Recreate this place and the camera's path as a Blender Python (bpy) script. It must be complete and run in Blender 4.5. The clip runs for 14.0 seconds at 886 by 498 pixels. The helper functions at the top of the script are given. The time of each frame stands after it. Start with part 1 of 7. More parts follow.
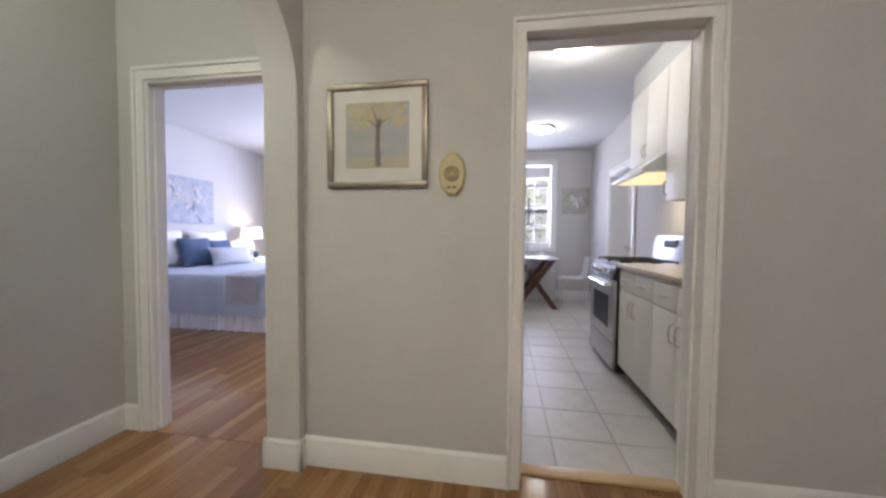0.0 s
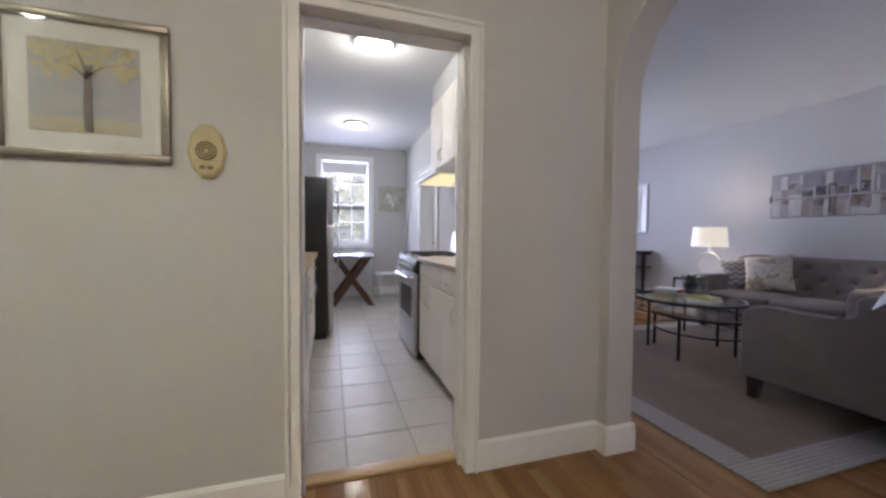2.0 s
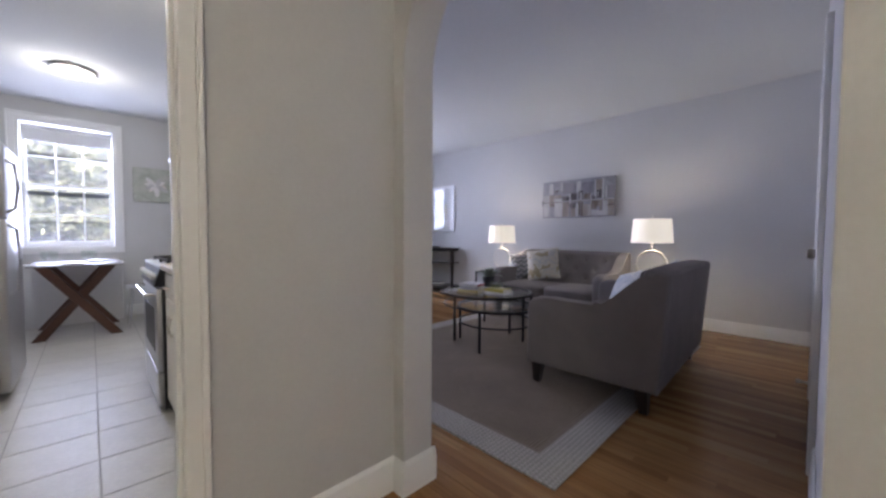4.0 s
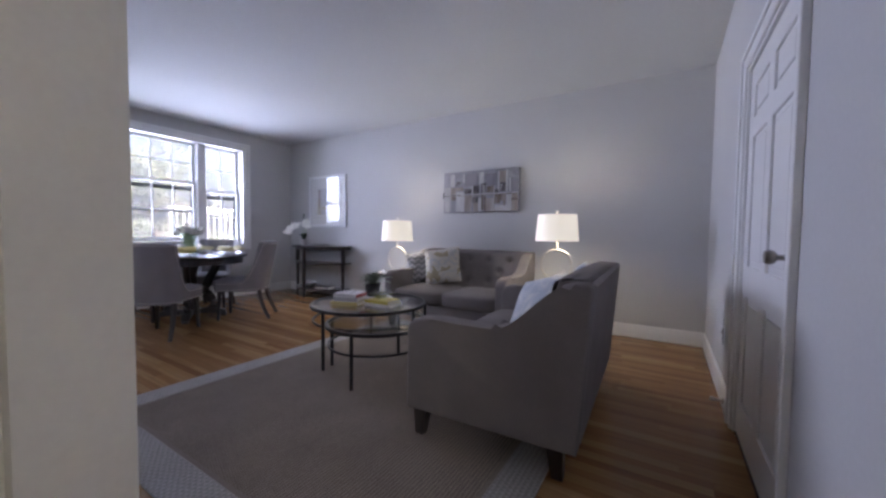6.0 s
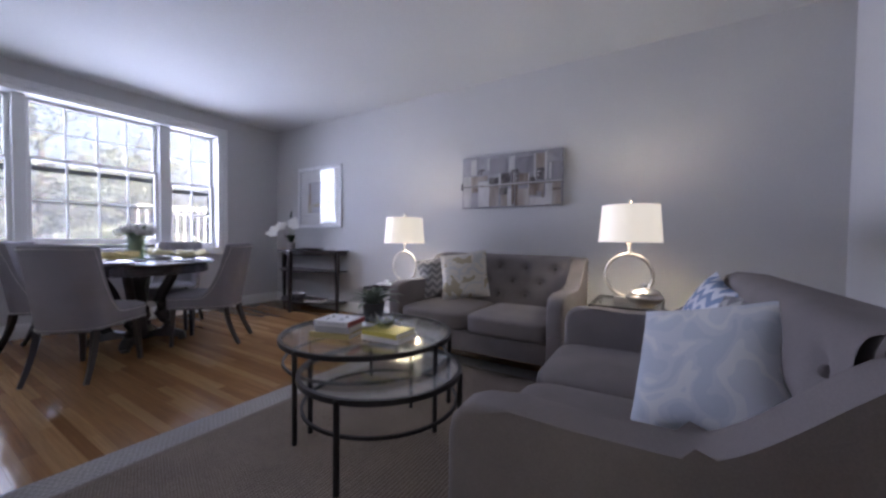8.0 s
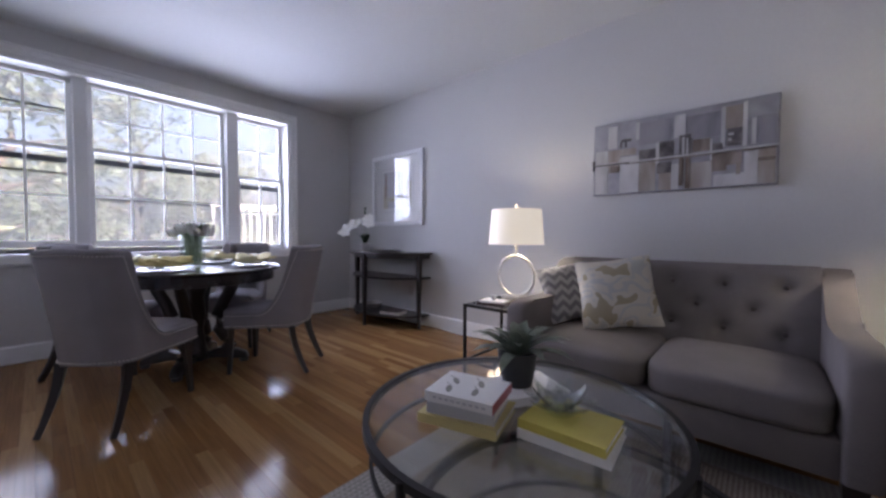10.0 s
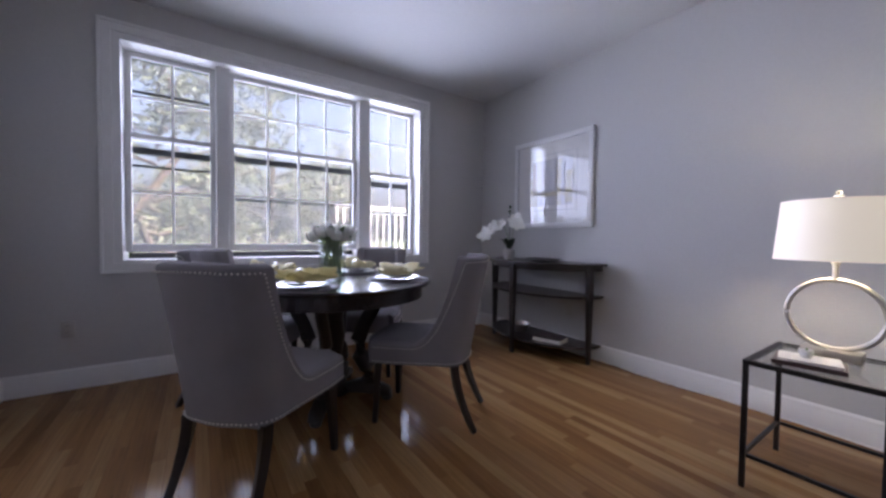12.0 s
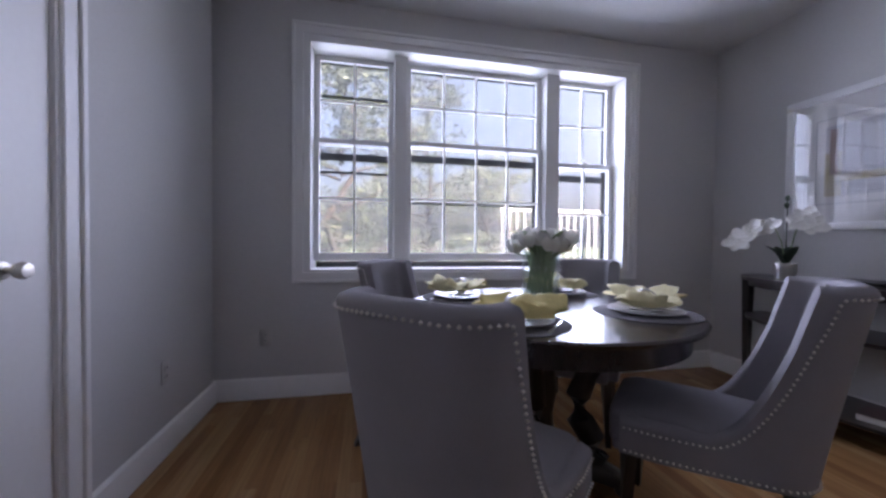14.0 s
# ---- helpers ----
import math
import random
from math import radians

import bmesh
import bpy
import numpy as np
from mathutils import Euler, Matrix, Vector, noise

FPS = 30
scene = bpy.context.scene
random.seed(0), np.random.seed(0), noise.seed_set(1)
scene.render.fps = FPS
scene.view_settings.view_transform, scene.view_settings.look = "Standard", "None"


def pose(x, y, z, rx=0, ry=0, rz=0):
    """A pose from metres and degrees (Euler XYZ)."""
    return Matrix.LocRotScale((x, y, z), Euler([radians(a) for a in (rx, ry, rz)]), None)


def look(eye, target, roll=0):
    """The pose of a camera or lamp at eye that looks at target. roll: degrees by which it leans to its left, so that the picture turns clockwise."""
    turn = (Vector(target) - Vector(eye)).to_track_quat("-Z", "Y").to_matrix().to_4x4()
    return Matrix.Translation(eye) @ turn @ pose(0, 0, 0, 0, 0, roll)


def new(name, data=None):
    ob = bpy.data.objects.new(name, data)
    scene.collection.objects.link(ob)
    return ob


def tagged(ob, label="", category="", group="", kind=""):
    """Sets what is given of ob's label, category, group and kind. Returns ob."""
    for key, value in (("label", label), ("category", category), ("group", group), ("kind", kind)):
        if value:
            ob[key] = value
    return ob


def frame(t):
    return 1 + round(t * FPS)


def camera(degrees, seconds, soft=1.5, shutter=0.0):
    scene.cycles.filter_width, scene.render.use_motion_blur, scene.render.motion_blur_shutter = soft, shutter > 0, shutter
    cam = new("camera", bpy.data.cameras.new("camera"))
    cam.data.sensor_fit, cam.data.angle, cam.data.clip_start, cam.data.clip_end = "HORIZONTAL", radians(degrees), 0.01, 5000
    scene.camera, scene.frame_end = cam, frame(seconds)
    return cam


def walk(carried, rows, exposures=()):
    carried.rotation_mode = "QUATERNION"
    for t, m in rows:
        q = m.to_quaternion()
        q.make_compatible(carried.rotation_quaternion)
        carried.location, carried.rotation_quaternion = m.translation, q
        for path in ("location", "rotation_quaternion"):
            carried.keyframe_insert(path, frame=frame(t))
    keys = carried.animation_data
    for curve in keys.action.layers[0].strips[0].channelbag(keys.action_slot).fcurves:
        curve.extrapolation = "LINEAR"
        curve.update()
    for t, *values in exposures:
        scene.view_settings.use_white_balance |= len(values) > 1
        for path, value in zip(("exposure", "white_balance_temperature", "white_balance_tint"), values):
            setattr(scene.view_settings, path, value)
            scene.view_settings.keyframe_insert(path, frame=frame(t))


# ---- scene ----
cam = camera(101.8, 14.0, soft=2.7)
PATH = [
    (0, (0.141, 0.256, 1.15), (-0.187, 2.227, 1.071), 0.5),
    (0.5, (0.16, 0.241, 1.148), (0.052, 2.236, 1.067), 0.6),
    (1, (0.187, 0.232, 1.136), (0.305, 2.227, 1.058), 0.4),
    (1.5, (0.257, 0.267, 1.129), (0.616, 2.233, 1.052), 0.5),
    (2, (0.349, 0.329, 1.124), (0.942, 2.238, 1.046), 0.6),
    (2.5, (0.432, 0.38, 1.124), (1.239, 2.208, 1.047), 0.8),
    (3, (0.493, 0.459, 1.125), (1.499, 2.186, 1.048), 0.6),
    (3.5, (0.572, 0.551, 1.129), (1.78, 2.143, 1.049), 0.5),
    (4, (0.766, 0.628, 1.115), (2.164, 2.056, 1.038), 0.3),
    (6.5, (1.777, 1.082, 1.098), (3.486, 2.117, 1.018), 0.75),
    (7, (1.967, 1.262, 1.066), (3.676, 2.30, 1.0), 0.7),
    (9.5, (2.83, 2.337, 1.048), (4.419, 3.55, 0.983), 0.3),
    (10, (2.92, 2.593, 1.058), (4.415, 3.92, 0.989), 0.3),
    (10.5, (2.982, 2.861, 1.073), (4.41, 4.259, 1.002), 0.4),
    (11, (3.036, 3.125, 1.073), (4.386, 4.598, 1.004), 0.4),
    (11.5, (3.044, 3.405, 1.07), (4.29, 4.968, 1.004), 0.6),
    (12, (3.023, 3.681, 1.081), (4.148, 5.333, 1.018), 0.7),
    (12.5, (3.023, 3.931, 1.06), (4.006, 5.672, 1.005), 0.5),
    (13, (3.024, 4.154, 1.076), (3.826, 5.985, 1.023), 0.6),
    (13.5, (2.974, 4.362, 1.078), (3.583, 6.266, 1.035), 0.7),
    (14, (2.964, 4.498, 1.093), (3.373, 6.455, 1.052), 0.6),
]
walk(cam, [(t, look(eye, target, roll)) for t, eye, target, roll in PATH], exposures=[(0, 3.12, 6480, 10), (2.5, 3.08, 6420, 10), (4.2, 3.14, 6330, 9), (7.2, 3.1, 6260, 9), (9.5, 2.94, 6450, 10), (11.5, 2.70, 6480, 10), (12.5, 2.68, 6500, 10), (13.3, 2.72, 6440, 10), (14, 2.6, 6440, 10)])
# ---- brightness ----
SKY, SUN = 0.14, 3.2
W_LIV, W_KIT, W_BED = 13.2, 7.0, 23.0
SHADE_GLOW, KIT_GLOW = 0.068, 1.3
LAMP_W, HALL_W, VEST_W, KIT_W, BEDLAMP_W = 1.65, 5.6, 2.7, 1.3, 0.85

# ---- light ----
world = bpy.data.worlds.new("sky")
scene.world = world
world.use_nodes = True
wn = world.node_tree.nodes
sky = wn.new("ShaderNodeTexSky")
sky.sky_type, sky.sun_disc = "NISHITA", False
sky.sun_elevation, sky.sun_rotation = radians(48), radians(150)
sky.air_density, sky.dust_density, sky.ozone_density = 0.8, 10.0, 0.3
wn["Background"].inputs["Strength"].default_value = SKY
world.node_tree.links.new(sky.outputs["Color"], wn["Background"].inputs["Color"])


def lamp(name, kind, m, power, color, **more):
    data = bpy.data.lights.new(name, kind)
    data.energy, data.color = power, color
    for key, value in more.items():
        if key == "angle":
            data.angle = value
        elif key == "size":
            data.shape, data.size, data.size_y, data.spread = "RECTANGLE", value[0], value[1], radians(165)
        elif key == "radius":
            data.shadow_soft_size = value
    ob = new(name, data)
    ob.matrix_basis = m
    return ob


lamp("sun", "SUN", look((8, -20, 22), (3, 8, 0)), SUN, (1.0, 0.95, 0.88), angle=radians(0.6))
DAY = (0.675, 0.70, 1.0)
# trees stand before the first light, open sky behind the last
for x, w, share in ((2.86, 0.57, 0.15), (3.82, 1.13, 0.50), (4.785, 0.54, 0.35)):
    lamp("sky_window_living", "AREA", look((x, 7.39, 1.68), (x, 3.0, 1.68)), W_LIV * share, DAY, size=(w, 1.5)).data.spread = radians(126)
lamp("sky_window_kitchen", "AREA", look((0.6, 7.353, 1.66), (0.6, 3.0, 1.66)), W_KIT, DAY, size=(0.8, 1.5))
lamp("sky_window_bedroom", "AREA", look((-2.6, 7.3, 1.6), (-2.6, 3.0, 0.8)), W_BED, DAY, size=(1.5, 1.4))

# ---- materials ----
def mat(name, color, rough=0.6, metal=0.0, vary=0.08, scale=6.0, fine=120.0, bump=0.0, bump_scale=200.0, stretch=(1, 1, 1),
        island=0.0, objects=0.0, coat=0.0, coords="Object", spec=0.5):
    """A painted, woven or solid surface: colour with coarse and fine variation, and relief."""
    m = bpy.data.materials.new(name)
    m.use_nodes = True
    n, l = m.node_tree.nodes, m.node_tree.links
    b = n["Principled BSDF"]
    b.inputs["Roughness"].default_value, b.inputs["Metallic"].default_value = rough, metal
    b.inputs["Specular IOR Level"].default_value = spec
    if coat:
        b.inputs["Coat Weight"].default_value, b.inputs["Coat Roughness"].default_value = coat, 0.08
    tc = n.new("ShaderNodeTexCoord")
    mp = n.new("ShaderNodeMapping")
    mp.inputs["Scale"].default_value = stretch
    l.new(tc.outputs[coords], mp.inputs["Vector"])
    coarse, grain = n.new("ShaderNodeTexNoise"), n.new("ShaderNodeTexNoise")
    coarse.inputs["Scale"].default_value, grain.inputs["Scale"].default_value = scale, fine
    coarse.inputs["Detail"].default_value = 4
    for t in (coarse, grain):
        l.new(mp.outputs["Vector"], t.inputs["Vector"])
    add = n.new("ShaderNodeMath")
    add.operation = "ADD"
    l.new(coarse.outputs["Fac"], add.inputs[0]), l.new(grain.outputs["Fac"], add.inputs[1])
    last = add.outputs[0]
    low, high = 0.6, 1.4
    if island or objects:
        rnd = n.new("ShaderNodeNewGeometry" if island else "ShaderNodeObjectInfo")
        amount = island or objects
        mul = n.new("ShaderNodeMath")
        mul.operation = "MULTIPLY_ADD"
        l.new(rnd.outputs["Random Per Island" if island else "Random"], mul.inputs[0])
        mul.inputs[1].default_value = amount
        l.new(last, mul.inputs[2])
        last, high = mul.outputs[0], 1.4 + amount
    rng = n.new("ShaderNodeMapRange")
    rng.inputs["From Min"].default_value, rng.inputs["From Max"].default_value = low, high
    rng.inputs["To Min"].default_value, rng.inputs["To Max"].default_value = 1 - vary, 1 + vary
    l.new(last, rng.inputs["Value"])
    hsv = n.new("ShaderNodeHueSaturation")
    hsv.inputs["Color"].default_value = (*color, 1)
    l.new(rng.outputs["Result"], hsv.inputs["Value"])
    l.new(hsv.outputs["Color"], b.inputs["Base Color"])
    if bump:
        tex = n.new("ShaderNodeTexNoise")
        tex.inputs["Scale"].default_value, tex.inputs["Detail"].default_value = bump_scale, 3
        l.new(mp.outputs["Vector"], tex.inputs["Vector"])
        bp = n.new("ShaderNodeBump")
        bp.inputs["Strength"].default_value, bp.inputs["Distance"].default_value = bump, 0.004
        l.new(tex.outputs["Fac"], bp.inputs["Height"])
        l.new(bp.outputs["Normal"], b.inputs["Normal"])
    return m


def glowing(name, color, strength):
    m = bpy.data.materials.new(name)
    m.use_nodes = True
    b = m.node_tree.nodes["Principled BSDF"]
    b.inputs["Base Color"].default_value = (*color, 1)
    b.inputs["Emission Color"].default_value, b.inputs["Emission Strength"].default_value = (*color, 1), strength
    return m


def clear_glass(name, tint=(1, 1, 1), gloss=0.02, bend=1.45):
    """Thin pane: lets light straight through, with a Fresnel sheen."""
    m = bpy.data.materials.new(name)
    m.use_nodes = True
    n, l = m.node_tree.nodes, m.node_tree.links
    n.remove(n["Principled BSDF"])
    facing, power, scale, mix, clear, gl = (n.new("ShaderNode" + k) for k in ("LayerWeight", "Math", "Math", "MixShader", "BsdfTransparent", "BsdfGlossy"))
    facing.inputs["Blend"].default_value = 0.5
    head_on = ((bend - 1) / (bend + 1)) ** 2
    power.operation, power.inputs[1].default_value = "POWER", 5.0
    scale.operation, scale.inputs[1].default_value, scale.inputs[2].default_value = "MULTIPLY_ADD", 0.9 - head_on, head_on
    l.new(facing.outputs["Facing"], power.inputs[0]), l.new(power.outputs[0], scale.inputs[0])
    clear.inputs["Color"].default_value = (*tint, 1)
    gl.inputs["Roughness"].default_value = gloss
    l.new(scale.outputs[0], mix.inputs[0]), l.new(clear.outputs[0], mix.inputs[1]), l.new(gl.outputs[0], mix.inputs[2])
    l.new(mix.outputs[0], n["Material Output"].inputs["Surface"])
    return m


def haze_glass(name):
    """A pane with glare haze put in: mostly clear, with some light scattered through it."""
    m = clear_glass(name, (0.96, 0.91, 0.94))
    n, l = m.node_tree.nodes, m.node_tree.links
    veil, mix = n.new("ShaderNodeBsdfTranslucent"), n.new("ShaderNodeMixShader")
    veil.inputs["Color"].default_value = (0.88, 0.82, 1.0, 1)
    mix.inputs[0].default_value = 0.21
    first = n["Material Output"].inputs["Surface"].links[0].from_socket
    l.new(first, mix.inputs[1]), l.new(veil.outputs[0], mix.inputs[2])
    l.new(mix.outputs[0], n["Material Output"].inputs["Surface"])
    return m


def wood_floor(name, tones, rough, random_from):
    """Oak strip: one tone for each strip, with grain along it."""
    m = bpy.data.materials.new(name)
    m.use_nodes = True
    n, l = m.node_tree.nodes, m.node_tree.links
    b = n["Principled BSDF"]
    b.inputs["Roughness"].default_value = rough
    b.inputs["Coat Weight"].default_value, b.inputs["Coat Roughness"].default_value = 0.04, 0.08
    b.inputs["Specular IOR Level"].default_value = 0.12
    rnd = n.new("ShaderNodeNewGeometry" if random_from == "island" else "ShaderNodeObjectInfo")
    r = rnd.outputs["Random Per Island" if random_from == "island" else "Random"]
    ramp = n.new("ShaderNodeValToRGB")
    ramp.color_ramp.interpolation = "LINEAR"
    while len(ramp.color_ramp.elements) < len(tones):
        ramp.color_ramp.elements.new(0.5)
    for k, (e, c) in enumerate(zip(ramp.color_ramp.elements, tones)):
        e.position, e.color = k / (len(tones) - 1), (*c, 1)
    l.new(r, ramp.inputs["Fac"])
    tc, mp = n.new("ShaderNodeTexCoord"), n.new("ShaderNodeMapping")
    geo = n.new("ShaderNodeNewGeometry")
    mp.inputs["Scale"].default_value = (60, 2.2, 1)
    shift = n.new("ShaderNodeCombineXYZ")
    mulr = n.new("ShaderNodeMath")
    mulr.operation = "MULTIPLY"
    mulr.inputs[1].default_value = 37.0
    l.new(r, mulr.inputs[0])
    l.new(mulr.outputs[0], shift.inputs["Y"])
    l.new(shift.outputs[0], mp.inputs["Location"])
    l.new(geo.outputs["Position"], mp.inputs["Vector"])
    grain = n.new("ShaderNodeTexNoise")
    grain.inputs["Scale"].default_value, grain.inputs["Detail"].default_value, grain.inputs["Distortion"].default_value = 1.2, 6, 0.6
    l.new(mp.outputs["Vector"], grain.inputs["Vector"])
    rng = n.new("ShaderNodeMapRange")
    rng.inputs["From Min"].default_value, rng.inputs["From Max"].default_value = 0.3, 0.7
    rng.inputs["To Min"].default_value, rng.inputs["To Max"].default_value = 0.82, 1.14
    l.new(grain.outputs["Fac"], rng.inputs["Value"])
    hsv = n.new("ShaderNodeHueSaturation")
    l.new(ramp.outputs["Color"], hsv.inputs["Color"]), l.new(rng.outputs["Result"], hsv.inputs["Value"])
    l.new(hsv.outputs["Color"], b.inputs["Base Color"])
    worn = n.new("ShaderNodeTexNoise")
    worn.inputs["Scale"].default_value = 1.6
    l.new(geo.outputs["Position"], worn.inputs["Vector"])
    wr = n.new("ShaderNodeMapRange")
    wr.inputs["To Min"].default_value, wr.inputs["To Max"].default_value = rough - 0.05, rough + 0.08
    l.new(worn.outputs["Fac"], wr.inputs["Value"])
    l.new(wr.outputs["Result"], b.inputs["Roughness"])
    bp = n.new("ShaderNodeBump")
    bp.inputs["Strength"].default_value, bp.inputs["Distance"].default_value = 0.08, 0.002
    l.new(grain.outputs["Fac"], bp.inputs["Height"]), l.new(bp.outputs["Normal"], b.inputs["Normal"])
    return m


def woven(name, low, high, step_x, step_y, soft):
    """Coarse weave: raised knots in rows, each second row shifted, with uneven yarn colour."""
    m = bpy.data.materials.new(name)
    m.use_nodes = True
    n, l = m.node_tree.nodes, m.node_tree.links
    b = n["Principled BSDF"]
    b.inputs["Roughness"].default_value, b.inputs["Specular IOR Level"].default_value = 0.95, 0.1
    tc, sep = n.new("ShaderNodeTexCoord"), n.new("ShaderNodeSeparateXYZ")
    l.new(tc.outputs["Object"], sep.inputs[0])
    def calc(op, a, k):
        q = n.new("ShaderNodeMath")
        q.operation = op
        for slot, v in zip(q.inputs, (a, k)):
            if isinstance(v, (int, float)):
                slot.default_value = v
            else:
                l.new(v, slot)
        return q.outputs[0]
    row = calc("FLOOR", calc("DIVIDE", sep.outputs["Y"], step_y), 0)
    shifted = calc("ADD", sep.outputs["X"], calc("MULTIPLY", calc("PINGPONG", row, 1.0), step_x * 0.5))
    u = calc("SINE", calc("MULTIPLY", shifted, 2 * math.pi / step_x), 0)
    v = calc("SINE", calc("MULTIPLY", sep.outputs["Y"], 2 * math.pi / step_y), 0)
    knot = calc("MULTIPLY_ADD", calc("ADD", u, v), 0.25)
    knot.node.inputs[2].default_value = 0.5
    yarn, stain = n.new("ShaderNodeTexNoise"), n.new("ShaderNodeTexNoise")
    yarn.inputs["Scale"].default_value, yarn.inputs["Detail"].default_value, stain.inputs["Scale"].default_value = 70, 4, 3
    for t in (yarn, stain):
        l.new(tc.outputs["Object"], t.inputs["Vector"])
    mixed = calc("ADD", calc("MULTIPLY", knot, 1 - soft), calc("MULTIPLY", yarn.outputs["Fac"], soft))
    mixed = calc("ADD", mixed, calc("MULTIPLY", calc("SUBTRACT", stain.outputs["Fac"], 0.5), 0.25))
    ramp = n.new("ShaderNodeValToRGB")
    ramp.color_ramp.elements[0].position, ramp.color_ramp.elements[0].color = 0.25, (*low, 1)
    ramp.color_ramp.elements[1].position, ramp.color_ramp.elements[1].color = 0.75, (*high, 1)
    l.new(mixed, ramp.inputs["Fac"]), l.new(ramp.outputs["Color"], b.inputs["Base Color"])
    bp = n.new("ShaderNodeBump")
    bp.inputs["Strength"].default_value, bp.inputs["Distance"].default_value = 0.8, 0.004
    l.new(mixed, bp.inputs["Height"]), l.new(bp.outputs["Normal"], b.inputs["Normal"])
    return m


PAINT = mat("greige_paint", (0.555, 0.55, 0.54), 0.75, vary=0.035, scale=1.2, fine=60, bump=0.05, bump_scale=260, spec=0.3)
CEIL = mat("ceiling_paint", (0.62, 0.625, 0.62), 0.85, vary=0.03, scale=0.9, fine=40, bump=0.05, bump_scale=180, spec=0.2)
TRIM = mat("white_trim_paint", (0.78, 0.775, 0.76), 0.42, vary=0.025, scale=3, fine=50)
CABINET = mat("white_cabinet_paint", (0.80, 0.785, 0.74), 0.46, vary=0.02, scale=2, fine=40)
TONES = ((0.205, 0.100, 0.039), (0.250, 0.131, 0.053), (0.272, 0.147, 0.061), (0.295, 0.164, 0.070), (0.365, 0.222, 0.102))
OAK = wood_floor("oak_strip", TONES, 0.12, "object")
OAK_FAR = wood_floor("oak_strip_joined", TONES, 0.12, "island")
TILE = mat("ceramic_tile", (0.50, 0.48, 0.44), 0.42, vary=0.16, scale=9, fine=45, objects=0.5, bump=0.04, bump_scale=40)
GROUT = mat("grout", (0.36, 0.345, 0.32), 0.9, vary=0.1)
SUBFLOOR = mat("floor_joint", (0.05, 0.03, 0.018), 0.9)
WOODTHRESH = mat("oak_threshold", (0.52, 0.36, 0.19), 0.35, vary=0.25, scale=3, fine=30, stretch=(2, 30, 30))
SOFA = mat("taupe_velvet", (0.195, 0.175, 0.167), 0.9, vary=0.16, scale=5, fine=300, bump=0.25, bump_scale=500, spec=0.15)
SOFA_DARK = mat("button_velvet", (0.12, 0.105, 0.10), 0.9, vary=0.1, spec=0.15)
CHAIRCLOTH = mat("grey_linen", (0.268, 0.254, 0.266), 0.92, vary=0.10, scale=7, fine=420, bump=0.3, bump_scale=700, spec=0.12)
DARKWOOD = mat("espresso_wood", (0.022, 0.015, 0.013), 0.3, vary=0.35, scale=4, fine=60, stretch=(8, 8, 1), coat=0.2)
TABLEWOOD = mat("espresso_table_wood", (0.026, 0.017, 0.015), 0.24, vary=0.3, scale=3, fine=60, stretch=(1, 12, 1), coat=0.3)
BROWNWOOD = mat("brown_trestle_wood", (0.085, 0.034, 0.02), 0.4, vary=0.3, scale=5, fine=60)
IRON = mat("dark_iron", (0.03, 0.028, 0.028), 0.42, metal=0.7, vary=0.2)
BRASSNAIL = mat("nickel_nailhead", (0.68, 0.63, 0.58), 0.32, metal=0.35)
NICKEL = mat("brushed_nickel", (0.60, 0.57, 0.52), 0.40, metal=1.0, vary=0.08, fine=300)
PEWTER = mat("dark_pewter", (0.30, 0.275, 0.24), 0.32, metal=1.0, vary=0.15)
STEEL = mat("stainless_steel", (0.58, 0.58, 0.60), 0.32, metal=1.0, vary=0.06, scale=2, fine=200, stretch=(1, 1, 40))
CHROME = mat("chrome", (0.8, 0.8, 0.8), 0.1, metal=1.0)
BLACKENAMEL = mat("black_enamel", (0.018, 0.018, 0.019), 0.35, vary=0.15, bump=0.1, bump_scale=300)
BLACK = mat("black_plastic", (0.015, 0.015, 0.015), 0.5)
GLASS = clear_glass("window_glass", (0.93, 0.95, 0.95))
HAZE_GLASS = haze_glass("haze_window_glass")
TABLEGLASS = clear_glass("table_glass", (0.95, 0.965, 0.96), 0.01, 1.95)
VASEGLASS = clear_glass("vase_glass", (0.96, 0.98, 0.97), 0.02, 1.5)
PICGLASS = clear_glass("picture_glass", (0.98, 0.98, 0.98), 0.01, 1.68)
SHADE = glowing("lit_linen_shade", (1.0, 0.90, 0.76), SHADE_GLOW)
BULBGLASS = glowing("lit_frosted_glass", (1.0, 0.97, 0.92), KIT_GLOW)
HOODGLOW = glowing("lit_hood_lamp", (1.0, 0.85, 0.5), 0.09)
LAMINATE = mat("butcher_block_laminate", (0.50, 0.37, 0.22), 0.4, vary=0.18, scale=6, fine=60, stretch=(1, 6, 1))
COUNTERSTONE = mat("beige_laminate", (0.52, 0.44, 0.36), 0.4, vary=0.1, scale=30, fine=200)
WHITEPLASTIC = mat("white_plastic", (0.78, 0.78, 0.77), 0.3, vary=0.02)
IVORY = mat("aged_ivory_plastic", (0.55, 0.47, 0.27), 0.45, vary=0.08)
IVORYDARK = mat("tarnished_brass", (0.28, 0.23, 0.13), 0.4, metal=0.6)
SILVERFRAME = mat("antique_silver_frame", (0.30, 0.265, 0.22), 0.38, metal=0.75, vary=0.2, scale=20, fine=120)
WHITEFRAME = mat("white_frame", (0.72, 0.72, 0.72), 0.35)
MATBOARD = mat("mat_board", (0.75, 0.74, 0.71), 0.9, vary=0.02)
RUG_TAPE = mat("taupe_rug_binding", (0.22, 0.185, 0.155), 0.95, vary=0.12, scale=60, fine=400, bump=0.5, bump_scale=300, spec=0.1)
